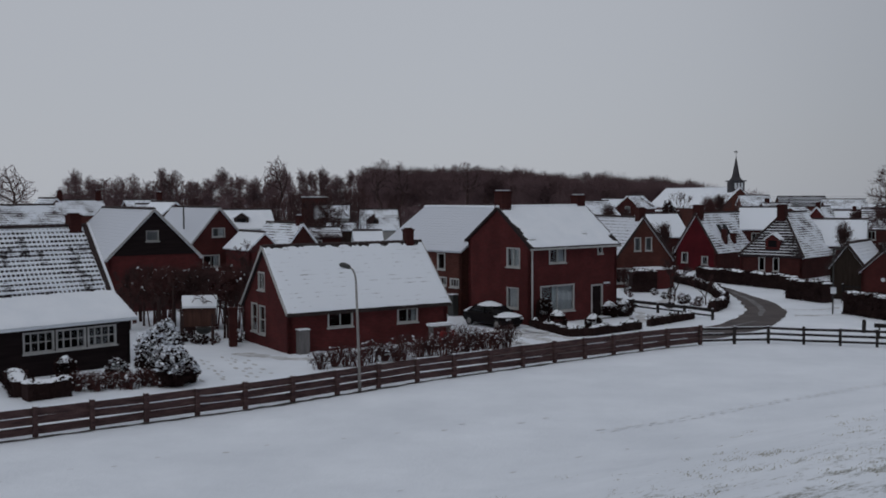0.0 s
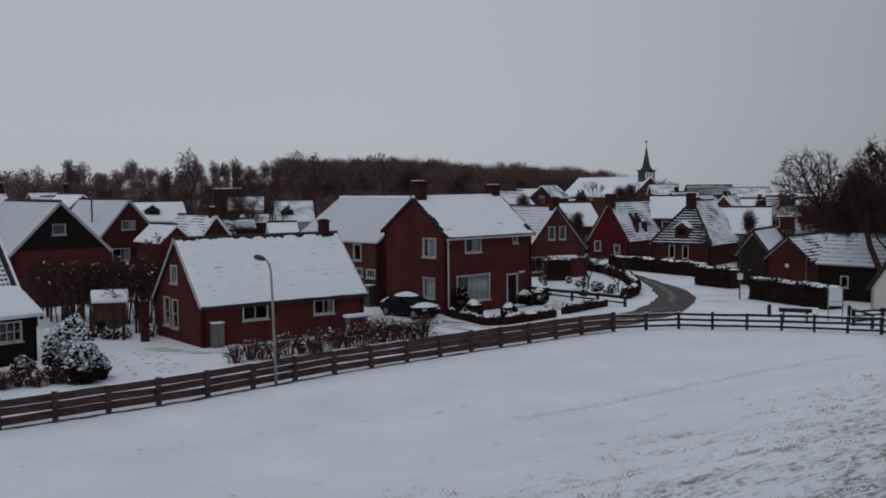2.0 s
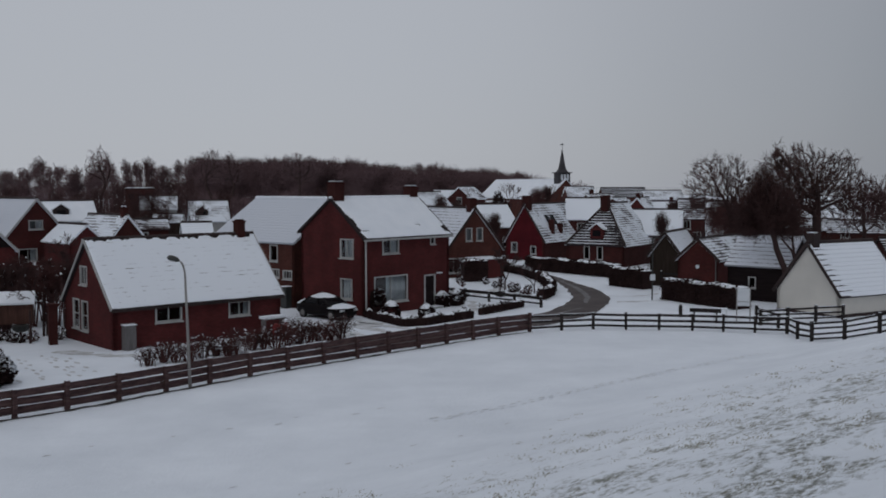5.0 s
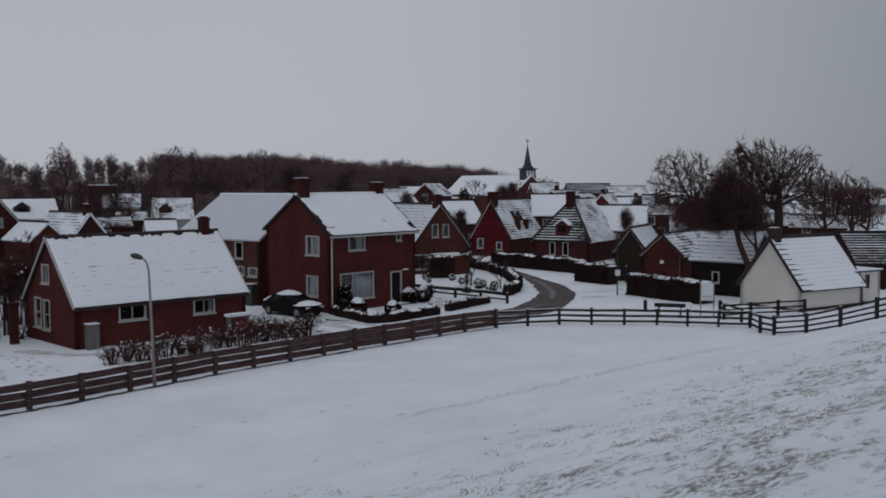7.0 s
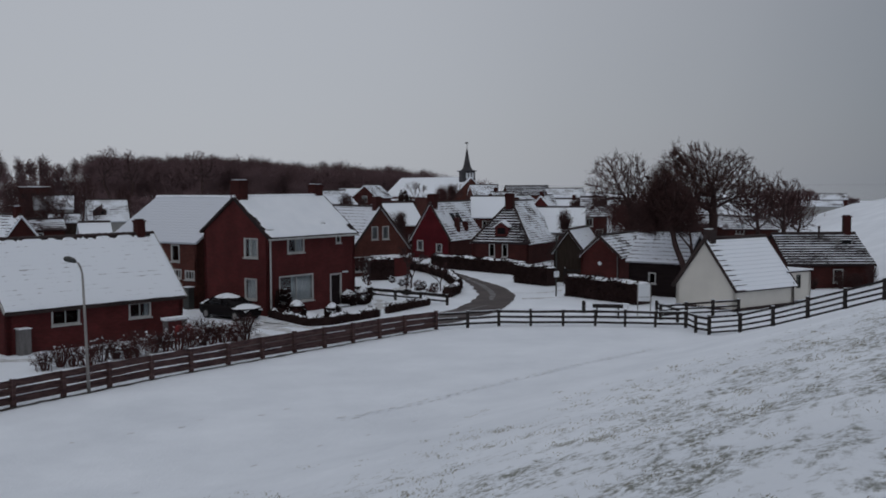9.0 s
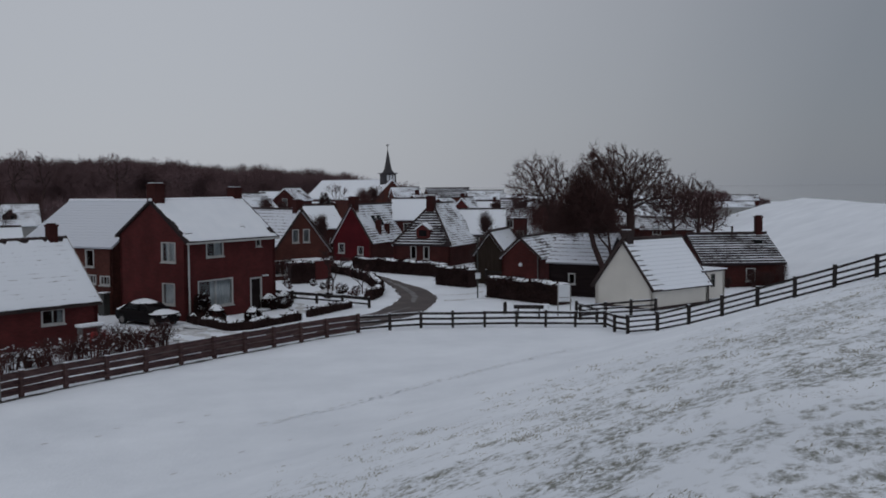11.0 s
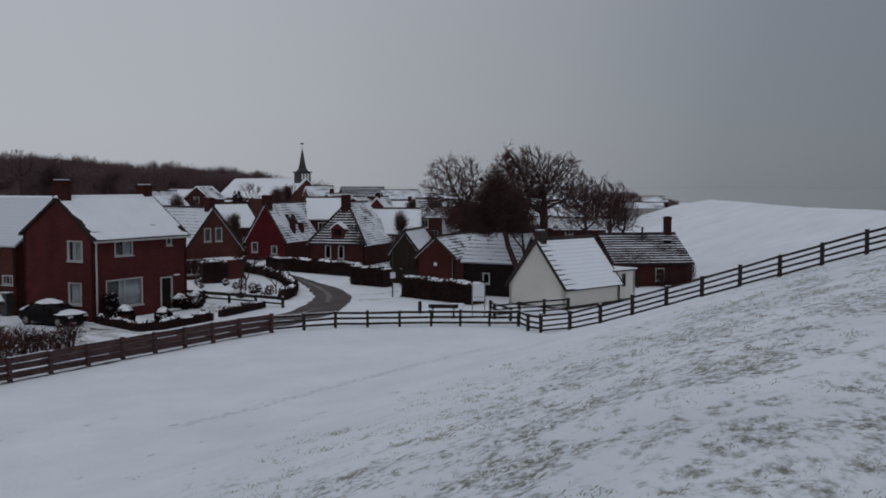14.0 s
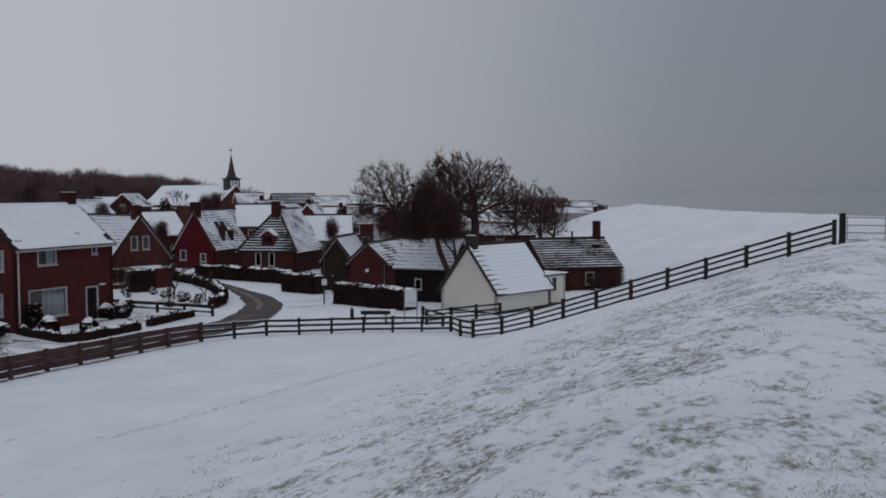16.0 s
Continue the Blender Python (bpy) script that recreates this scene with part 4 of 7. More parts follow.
gable_house("low_red_house", "low red house with a snowy roof beyond the trees", 59.22, 113.58, -30, 6.0, 5, 3.2, 4.4, "x", M_BRICK_SOOT, R_HALF, wins=[("front", 1.80, 2.34, 0.9, 1.1, 2, 1), ("front", 4.20, 1.0, 1.0, 1.2, 2, 1)])
gable_house("far_farm", "far farm building under snow", 114.25, 170.69, -40, 8.0, 6, 4.06, 4.97, "x", M_CONCRETE, R_MOST, wins=[("front", 3.20, 0.8, 0.9, 1.0, 2, 1)])
gable_house("far_farm", "far farmhouse under a snowy roof", 149.08, 212.67, -30, 6.0, 6, 4.46, 5.61, "x", M_BRICK_SOOT, R_MOST, wins=[("front", 2.40, 0.8, 0.9, 1.0, 2, 1)])
gable_house("distant_cottage", "small distant cottage with snow on the roof", 28.42, 171.42, 20, 5.0, 6, 6.22, 7.77, "x", M_BRICK_BROWN, R_HEAVY, wins=[("front", 1.50, 4.72, 0.9, 1.1, 2, 1), ("front", 3.50, 1.0, 1.0, 1.2, 2, 1)])
gable_house("distant_cottage", "small distant cottage with a dark chimney", 54.74, 170.23, 10, 5.0, 6, 5.75, 6.95, "x", M_BRICK_SOOT, R_MOST, wins=[("front", 1.50, 4.25, 0.9, 1.1, 2, 1), ("front", 3.50, 1.0, 1.0, 1.2, 2, 1)], chims=[(1,3,6.95+0.8,0.6)])

# ---- road, tracks ----
def strip(path, seed, z, ragged=0.18, step=0.5):
    """A flat ragged-edged strip: path rows are x, y, width."""
    g = Geo()
    rows = []
    for (x0, y0, w0), (x1, y1, w1) in zip(path, path[1:]):
        n = max(1, int(math.hypot(x1 - x0, y1 - y0) / step))
        for k in range(n):
            t = k / n
            rows.append((x0 + (x1 - x0) * t, y0 + (y1 - y0) * t, w0 + (w1 - w0) * t))
    rows.append(path[-1])
    for _ in range(6):
        rows = [rows[0]] + [tuple((a + 2 * b + c) / 4 for a, b, c in zip(p, q, r)) for p, q, r in zip(rows, rows[1:], rows[2:])] + [rows[-1]]
    pts = []
    for k, (x, y, w) in enumerate(rows):
        a, b = rows[max(k - 1, 0)], rows[min(k + 1, len(rows) - 1)]
        d = Vector((b[0] - a[0], b[1] - a[1], 0)).normalized()
        s = Vector((-d.y, d.x, 0))
        wl = w / 2 + (nz(k * 0.35, 0, 1, seed) + 0.5 * nz(k * 1.3, 5, 1, seed)) * ragged
        wr = w / 2 + (nz(k * 0.35, 9, 1, seed + 2) + 0.5 * nz(k * 1.3, 15, 1, seed)) * ragged
        p = Vector((x, y, 0))
        row = []
        for j in range(5):
            q = p + s * (wl - (wl + wr) * j / 4)
            row.append((q.x, q.y, ground_z(q.x, q.y) + z + (0.0 if j in (0, 4) else 0.012)))
        pts.append(row)
    for a, b in zip(pts, pts[1:]):
        for j in range(4):
            g.poly([a[j], a[j + 1], b[j + 1], b[j]])
    return g


solid("road", strip([(25.3, 93, 0.5), (25.2, 88, 1.0), (24.6, 80, 2.3), (23.7, 74, 2.8), (22.0, 69.8, 2.9), (19.5, 65.1, 3.2), (16.0, 61.6, 3.5), (12.3, 58.6, 3.6), (6.7, 54.9, 2.8), (3.0, 52.8, 1.5), (0.5, 51.4, 0.4)], 3, 0.035),
      M_ROAD, "curved lane with wet dark asphalt bared of snow", "road", kind="structure")
solid("slush_strip", strip([(25.0, 88, 0.2), (24.4, 80, 0.5), (23.5, 74.5, 0.45), (21.9, 70, 0.3)], 8, 0.055, 0.12), M_SLUSH, "grey slush ridge on the lane", "slush", kind="structure")
solid("slush_strip", strip([(20.8, 67.4, 0.2), (18.6, 64.8, 0.35), (14.5, 61.0, 0.3)], 11, 0.055, 0.10), M_SLUSH, "grey slush ridge on the lane", "slush", kind="structure")
for path in ([(1.6, 62.0, 0.5), (4.4, 58.2, 0.7), (6.0, 55.4, 0.5)], [(3.4, 63.2, 0.6), (5.8, 59.6, 0.8), (7.0, 56.8, 0.5)], [(4.6, 64.0, 0.4), (6.4, 61.2, 0.6), (8.6, 58.6, 0.5)],
             [(30.5, 72.5, 0.2), (27.5, 70.6, 0.3), (24.5, 70.8, 0.3)], [(29.5, 75.5, 0.2), (27.0, 73.8, 0.3), (25.2, 74.6, 0.3)]):
    solid("track", strip(path, path[0][0], 0.012, 0.5, 0.3), M_DRIVE, "churned wheel track in the snow", "track", kind="structure")

def footprints(label, path, seed, gap=0.62, mat=None, size=1.0):
    """A line of trodden dents, left and right of a path."""
    r = random.Random(seed)
    g = Geo()
    for (x0, y0), (x1, y1) in zip(path, path[1:]):
        ln = math.hypot(x1 - x0, y1 - y0)
        dx, dy = (x1 - x0) / ln, (y1 - y0) / ln
        for k in range(int(ln / gap)):
            s_ = (1 if k % 2 else -1) * r.uniform(0.08, 0.22)
            cx, cy = x0 + dx * (k + r.uniform(0, 0.6)) * gap - dy * s_, y0 + dy * (k + r.uniform(0, 0.6)) * gap + dx * s_
            a, b = r.uniform(0.16, 0.42) * size, r.uniform(0.07, 0.13) * size
            ring = []
            for j in range(9):
                an = j / 9 * 6.283
                u, v = a * math.cos(an) * r.uniform(0.8, 1.15), b * math.sin(an) * r.uniform(0.8, 1.15)
                px, py = cx + dx * u - dy * v, cy + dy * u + dx * v
                ring.append((px, py, ground_z(px, py) + 0.014))
            g.poly(ring)
    solid("footprint_track", g, mat or M_DRIVE, label, "footprints", kind="structure")


for k, path in enumerate(([(-12.5, 52.4), (-11.2, 49.4), (-9.9, 46.4)], [(-11.6, 53.6), (-10.2, 50.2), (-8.5, 46.6)], [(-10.6, 52.8), (-9.4, 50.0), (-8.0, 47.6)], [(-13.4, 50.4), (-12.2, 48.2), (-11.0, 46.0)])):
    footprints("trodden footprints crossing the snowy yard", path, 60 + k)
footprints("faint trodden path along the foot of the dike", [(5.5, 36.0), (8.3, 37.5), (14, 41.3), (19.3, 44.5), (24.2, 47.1)], 70, 0.28, M_MUDTRACK, 0.6)
footprints("scattered dents and specks in the meadow snow", [(-14.0, 30.0), (-4.0, 35.0), (6.0, 39.0)], 71, 1.7, M_DRIVE, 0.45)
footprints("scattered dents and specks in the meadow snow", [(-10.0, 24.5), (2.0, 30.0), (10.0, 36.0)], 72, 2.3, M_DRIVE, 0.45)

# ---- fences ----
def fence(label, runs, boards, mat, post_h=1.0, post_w=0.15, snow=True):
    """runs: corner points with the number of bays up to the next; boards: (height above ground, board height)."""
    f = thing("fence", pose(runs[0][0], runs[0][1], 0), label, "fence", "fences along the meadow")
    inv = Vector((-runs[0][0], -runs[0][1], 0))
    spots = []
    for (x0, y0, n), (x1, y1, _) in zip(runs, runs[1:]):
        spots += [(x0 + (x1 - x0) * k / n, y0 + (y1 - y0) * k / n) for k in range(n)]
    spots.append(runs[-1][:2])
    r = random.Random(len(spots))
    base = [Vector((x, y, ground_z(x, y))) + inv for x, y in spots]
    for k, p in enumerate(base):
        g = Geo()
        d = (base[min(k + 1, len(base) - 1)] - base[max(k - 1, 0)])
        a = math.atan2(d.y, d.x)
        h = post_h + r.uniform(-0.03, 0.05)
        c, s, w = math.cos(a), math.sin(a), post_w / 2
        ring = [(p.x + u * w * c - v * w * s, p.y + u * w * s + v * w * c, p.z - 0.2) for u, v in ((-1, -1), (1, -1), (1, 1), (-1, 1))]
        lean = (r.uniform(-0.02, 0.02), r.uniform(-0.02, 0.02), h + 0.2)
        g.prism(ring, lean)
        post = part("post", g, mat, f)
        if snow:
            cap = Geo()
            cap.prism([(q[0] * 0.8 + p.x * 0.2 + lean[0], q[1] * 0.8 + p.y * 0.2 + lean[1], p.z + h + 0.002) for q in ring], (0, 0, 0.03))
            part("snow_cap", cap, M_SNOW, post)
    for p, q in zip(base, base[1:]):
        d = (q - p)
        side = Vector((-d.y, d.x, 0)).normalized() * (post_w / 2 + 0.025)
        for z, bh in boards:
            g = Geo()
            j0, j1 = r.uniform(-0.025, 0.025), r.uniform(-0.025, 0.025)
            a, b = p + side + Vector((0, 0, z + j0)), q + side + Vector((0, 0, z + j1))
            g.beam(a, b, 0.045, bh)
            rail = part("board", g, mat, f)
            if snow and r.random() < 0.6:
                s = Geo()
                up = Vector((0, 0, bh / 2 + 0.012))
                s.beam(a.lerp(b, r.uniform(0.02, 0.1)) + up, a.lerp(b, r.uniform(0.6, 0.98)) + up, 0.05, 0.022)
                part("snow_line", s, M_SNOW, rail)
    return f


fence("weathered brown board fence along the snowy meadow", [(-20.9, 31.2, 4), (-14.48, 35.65, 4), (-7.91, 40.17, 4), (-1.2, 46.0, 4), (5.64, 51.22, 4), (12.43, 56.05, 1), (14.5, 57.1, 1)],
      [(0.89, 0.28), (0.57, 0.28), (0.24, 0.29)], M_FENCE, 1.07, 0.17)
# narrow dark ragged strip on the ground along the front of the board fence
solid("fence_foot_strip", strip([(-21.2, 30.85, 0.22), (-14.35, 35.5, 0.24), (-7.8, 40.0, 0.24), (-1.1, 45.84, 0.22), (5.74, 51.08, 0.2), (12.5, 55.92, 0.18), (14.6, 56.95, 0.1)], 21, 0.02, 0.16, 0.25), M_FOOT_STRIP, "dark ragged strip along the fence foot", "earth", kind="structure")
fence("dark three-rail wooden fence at the foot of the dike", [(14.5, 57.1, 2), (18.48, 57.5, 3), (23.98, 55.9, 3), (28.7, 53.6, 1), (28.2, 51.5, 1), (28.2, 50.0, 1)],
      [(0.86, 0.14), (0.54, 0.13), (0.22, 0.13)], M_RAIL)
fence("dark four-rail wooden fence climbing the dike to the gate", [(28.2, 50.0, 10), (36.1, 31.6, 1)], [(0.95, 0.11), (0.67, 0.10), (0.39, 0.10), (0.11, 0.10)], M_RAIL, 1.08)
fence("short dark rail fence beside the cream cottage", [(28.9, 57.2, 1), (31.0, 57.8, 2), (34.9, 58.2, 1)], [(0.85, 0.12), (0.55, 0.11), (0.25, 0.11)], M_RAIL, 1.0)
fence("short dark rail fence beside the bench", [(29.3, 58.6, 1), (29.0, 55.2, 1)], [(0.85, 0.12), (0.55, 0.11)], M_RAIL, 1.0)
fence("low dark garden rail fence with snow", [(12.6, 76.8, 3), (16.8, 70.6, 1), (18.2, 68.4, 1)], [(0.62, 0.22), (0.28, 0.12)], M_RAIL, 0.75)
fence("low garden rail between the sheds", [(31.6, 80.2, 1), (33.0, 78.2, 1)], [(1.15, 0.15), (0.75, 0.12), (0.35, 0.12)], M_RAIL, 1.3)

for k, path in enumerate(([(1.2, 59.0, 1.6), (3.2, 61.0, 2.4), (5.2, 62.6, 2.2), (6.2, 60.8, 1.4)], [(-1.5, 52.6, 0.5), (2.0, 55.6, 0.7), (4.4, 58.0, 0.9)], [(-11.0, 54.8, 0.7), (-9.2, 53.2, 0.8), (-6.6, 52.2, 0.6)], [(12.8, 66.9, 0.6), (13.8, 70.2, 0.7), (14.2, 73.0, 0.4)], [(15.2, 77.0, 0.9), (17.5, 80.5, 1.2), (20.0, 84.5, 0.8)])):
    solid("trampled_patch", strip(path, 30 + k, 0.012, 0.5, 0.25), M_DRIVE, "trampled dirty snow beside the houses", "snow patch", kind="structure")

# gate at the top of the dike
gate = thing("metal_gate", pose(36.24, 31.28, ground_z(36.24, 31.28), 0, 0, -62), "galvanised tubular gate beside a thick dark gate post", "gate")
g = Geo()
g.tube([(0, 0, -0.2), (0, 0, 1.27), (0, 0, 1.31)], [0.14, 0.14, 0.10], 10)
part("gate_post", g, M_RAIL, gate, "thick dark timber gate post")
for z in (1.12, 0.78, 0.45, 0.14):
    g = Geo()
    g.tube([(0.15, 0, z), (3.4, 0, z)], [0.024, 0.024], 6)
    part("rail", g, M_STEEL, gate)
for x in (0.2, 1.75, 3.4):
    g = Geo()
    g.tube([(x, 0, 0.12), (x, 0, 1.14)], [0.024, 0.024], 6)
    part("upright", g, M_STEEL, gate)

# ---- street furniture ----
lamp = thing("street_lamp", pose(-3.62, 43.65, ground_z(-3.62, 43.65), 0, 0, 0), "slim grey street lamp with a curved arm", "lamp")
g = Geo()
g.tube([(0, 0, -0.2), (-0.03, 0, 1.0), (-0.08, 0, 3.0), (-0.13, 0, 4.7)], [0.075, 0.065, 0.055, 0.045], 10)
part("pole", g, M_STEEL, lamp, smooth=True)
g = Geo()
g.tube([(-0.13 - 0.28 * (1 - math.cos(a)), 0, 4.7 + 0.70 * math.sin(a)) for a in [k * math.pi / 2 / 8 for k in range(9)]], [0.042] * 9, 8)
part("arm", g, M_STEEL, lamp, smooth=True)
g = Geo()
g.tube([(-0.36, 0, 5.39), (-0.46, 0, 5.44), (-0.65, 0, 5.50), (-0.80, 0, 5.54), (-0.84, 0, 5.55)], [0.05, 0.11, 0.13, 0.09, 0.03], 8)
head = part("lamp_head", g, M_DARKMETAL, lamp, "dark lamp head")
g = Geo()
g.beam((-0.48, 0, 5.345), (-0.78, 0, 5.425), 0.14, 0.02)
part("lens", g, M_SIGN, head)

pole = thing("lamp_post", pose(27.5, 71.5, 0), "tall thin dark lamp post with a small pale plate", "post")
g = Geo()
g.tube([(0, 0, -0.2), (0, 0, 4.6)], [0.06, 0.045], 8)
part("pole", g, M_DARKMETAL, pole)
g = Geo()
g.box(-0.2, -0.09, 1.45, 0.2, -0.06, 1.9)
part("plate", g, M_SIGN, pole)
g = Geo()
g.box(0.0, -0.05, 4.55, 0.55, 0.05, 4.65)
part("lamp_head", g, M_DARKMETAL, pole)

bol = Geo()
bol.tube([(0, 0, -0.1), (0, 0, 0.72), (0, 0, 0.80)], [0.12, 0.12, 0.07], 10)
solid("bollard", bol, M_RAIL, "short dark wooden bollard in the snow", "bollard", pose(25.7, 61.8, 0))

bench = thing("bench", pose(26.1, 58.9, 0, 0, 0, -27), "dark wooden bench with snow behind the fence", "bench")
for nm, b in (("seat", (-0.95, -0.25, 0.42, 0.95, 0.2, 0.48)), ("backrest", (-0.95, 0.2, 0.62, 0.95, 0.26, 0.86)), ("leg", (-0.72, -0.2, -0.05, -0.62, 0.26, 0.42)), ("leg", (0.62, -0.2, -0.05, 0.72, 0.26, 0.42)),
              ("back_post", (-0.72, 0.262, 0.3, -0.62, 0.32, 0.86)), ("back_post", (0.62, 0.262, 0.3, 0.72, 0.32, 0.86))):
    g = Geo()
    g.box(*b)
    part(nm, g, M_RAIL, bench)

board = thing("notice_board", pose(28.75, 59.2, 0, 0, 0, -27), "pale notice board on two thin legs", "sign")
g = Geo()
g.box(-0.37, -0.03, 0.95, 0.37, 0.03, 2.05)
pn = part("panel", g, M_SIGN, board)
for k, (a, w) in enumerate(((-0.30, 0.6),)):
    g = Geo()
    g.box(-0.30, -0.036, 1.5 + a, -0.30 + w, -0.031, 1.54 + a)
    part("text_bar", g, M_CONCRETE, pn, "grey bar of unreadable print")
for x in (-0.40, 0.40):
    g = Geo()
    g.box(x - 0.035, -0.035, -0.1, x + 0.035, 0.035, 2.05)
    part("leg", g, M_STEEL, board)
table = thing("picnic_table", pose(27.4, 59.6, 0, 0, 0, -27), "small white snow-topped table frame", "table")
for nm, b, m in (("top", (-0.42, -0.3, 0.72, 0.42, 0.3, 0.80), M_SNOW), ("leg", (-0.40, -0.05, -0.05, -0.34, 0.05, 0.72), M_SIGN), ("leg", (0.34, -0.05, -0.05, 0.40, 0.05, 0.72), M_SIGN)):
    g = Geo()
    g.box(*b)
    part(nm, g, m, table)

# ---- hedges and shrubs ----
def hedge(label, pts, w, h, leaf, seed, density=90, size=0.09, snow=0.75, core=True, name="hedge", gap=0.0):
    """A clipped hedge along pts: dense small leaves over a dark core, snow lying on top."""
    r = np.random.RandomState(seed)
    hd = thing(name, pose(pts[0][0], pts[0][1], 0), label, "hedge", "hedges")
    o = Vector((pts[0][0], pts[0][1], 0))
    leaves, tops, cg = [], [], Geo()
    for (x0, y0), (x1, y1) in zip(pts, pts[1:]):
        ln = math.hypot(x1 - x0, y1 - y0)
        dx, dy = (x1 - x0) / ln, (y1 - y0) / ln
        n = int(ln * (w + 2 * h) * density)
        u, q = r.rand(n) * ln, r.rand(n)
        per = q * (w + 2 * h)
        side = np.where(per < h, -w / 2, np.where(per > h + w, w / 2, per - h - w / 2)) + r.normal(size=n) * 0.05
        z = np.where(per < h, per, np.where(per > h + w, w + 2 * h - per, h)) + r.normal(size=n) * 0.05
        wav = 0.07 * np.sin(u * 2.1 + seed) + 0.05 * np.sin(u * 5.3)
        z = np.maximum(z + wav * (z / h), 0.03)
        leaves.append(np.stack([x0 - o.x + dx * u - dy * side, y0 - o.y + dy * u + dx * side, z], 1))
        if core:
            c = Geo()
            a, b = Vector((x0, y0, h * 0.46)) - o, Vector((x1, y1, h * 0.46)) - o
            cg.beam(a, b, w * 0.86, h * 0.90)
        if snow:
            m = int(ln * w * 60)
            for k in range(max(2, int(ln / 0.35))):
                t = (k + 0.5) / max(2, int(ln / 0.35))
                if r.rand() < snow:
                    tops.append((x0 - o.x + dx * ln * t, y0 - o.y + dy * ln * t, h + 0.05 * math.sin(ln * t * 2.1 + seed), math.atan2(dy, dx)))
    g = Geo()
    g.cloud(np.concatenate(leaves), size, seed)
    fol = part("foliage", g, leaf, hd)
    fol["kind"] = "stuff"
    if core:
        part("core", cg, leaf, hd)
    if snow:
        g = Geo()
        for x, y, z, a in tops:
            lump(g, x, y, z + 0.01, 0.27 + 0.1 * r.rand(), w * 0.5, 0.09 + 0.06 * r.rand(), a, int(x * 31 + y * 17))
        s = part("snow_cap", g, M_SNOW, hd, "snow lying on the hedge", smooth=True)
        s["kind"] = "stuff"
    return hd


def lump(g, x, y, z, a, b, h, turn, seed, n=9, rings=3):
    """A low rounded heap."""
    c, s = math.cos(turn), math.sin(turn)
    i = len(g.v)
    g.v.append((x, y, z + h))
    for k in range(1, rings + 1):
        t = k / rings
        for j in range(n):
            an = 2 * math.pi * j / n
            w = 1 + 0.22 * nz(math.cos(an), math.sin(an), 1.5, seed % 91)
            u, v = a * t * w * math.cos(an), b * t * w * math.sin(an)
            g.v.append((x + u * c - v * s, y + u * s + v * c, z + h * math.cos(t * math.pi / 2) - 0.02 * t))
    for j in range(n):
        g.f.append((i, i + 1 + j, i + 1 + (j + 1) % n))
        g.uv += [(0.0, 0.0)] * 3
    for k in range(rings - 1):
        p, q = i + 1 + k * n, i + 1 + (k + 1) * n
        for j in range(n):
            g.f.append((p + j, q + j, q + (j + 1) % n, p + (j + 1) % n))
            g.uv += [(0.0, 0.0)] * 4


def shrub(label, x, y, a, b, h, leaf, seed, n=700, size=0.08, snow=120, name="shrub", flat_top=False, twiggy=0):
    """A rounded bush of leaves over short stems, flecked with snow on its upper side."""
    r = np.random.RandomState(seed)
    z0 = ground_z(x, y)
    sh = thing(name, pose(x, y, z0), label, "bush", "garden bushes")
    d = r.normal(size=(n, 3))
    d /= np.linalg.norm(d, axis=1)[:, None]
    rad = (0.55 + 0.45 * r.rand(n) ** 0.4)[:, None] * (1 + 0.18 * np.sin(d[:, :1] * 5 + seed) * np.cos(d[:, 1:2] * 4))
    p = d * rad * np.array([a, b, h * 0.55]) + np.array([0, 0, h * 0.5])
    p[:, 2] = np.maximum(p[:, 2], 0.03)
    g = Geo()
    g.cloud(p, size, seed)
    f = part("foliage", g, leaf, sh)
    f["kind"] = "stuff"
    g = Geo()
    for k in range(5 + twiggy):
        an = r.rand() * 6.28
        g.tube([(0.3 * a * math.cos(an * 3), 0.3 * b * math.sin(an * 3), -0.05), (a * 0.35 * math.cos(an), b * 0.35 * math.sin(an), h * 0.5), (a * 0.7 * math.cos(an), b * 0.7 * math.sin(an), h * 0.85)], [0.03, 0.02, 0.008], 4)
    part("woody_base", g, M_BARK, sh)["kind"] = "stuff"
    if snow:
        up = p[(p[:, 2] > h * 0.35) & (d[:, 2] > -0.1)]
        if len(up):
            pick = up[r.randint(0, len(up), snow)] * np.array([1.03, 1.03, 1.03]) + np.array([0, 0, 0.03])
            g = Geo()
            g.cloud(pick, size * 1.25, seed + 1, flat=0.35)
            s = part("snow_dusting", g, M_SNOW, sh)
            s["kind"] = "stuff"
    return sh


hedge("long dark clipped hedge topped with snow", [(25.4, 100.2), (27.2, 96.4), (30.9, 89.0)], 1.1, 1.25, M_LEAF, 1, 45, 0.12)
hedge("dark clipped hedge beside the lane with snow on top", [(28.3, 82.6), (29.9, 78.8)], 1.2, 1.55, M_LEAF, 2, 50, 0.12)
hedge("tall dark clipped hedge with a snowy top", [(28.9, 71.9), (31.4, 64.8)], 1.5, 1.5, M_LEAF, 3, 60, 0.11)
hedge("low dark garden hedge curving along the lane", [(22.3, 99.0), (23.2, 93.5), (23.2, 87.0), (22.0, 79.3), (20.7, 75.3), (19.4, 73.0)], 0.6, 0.75, M_LEAF, 4, 60, 0.1, 0.35)
hedge("tall dark evergreen block in front of the brown house under snow", [(16.3, 88.2), (18.5, 88.5)], 1.2, 1.85, M_LEAF, 12, 50, 0.11, 0.9)
hedge("low black garden edging hedge with snow", [(5.7, 65.5), (6.4, 63.6), (7.6, 60.6)], 0.35, 0.5, M_LEAF, 5, 90, 0.07, 0.5)
hedge("low black garden edging hedge with snow", [(7.6, 60.6), (8.9, 60.9), (12.4, 63.8)], 0.35, 0.5, M_LEAF, 6, 90, 0.07, 0.5)
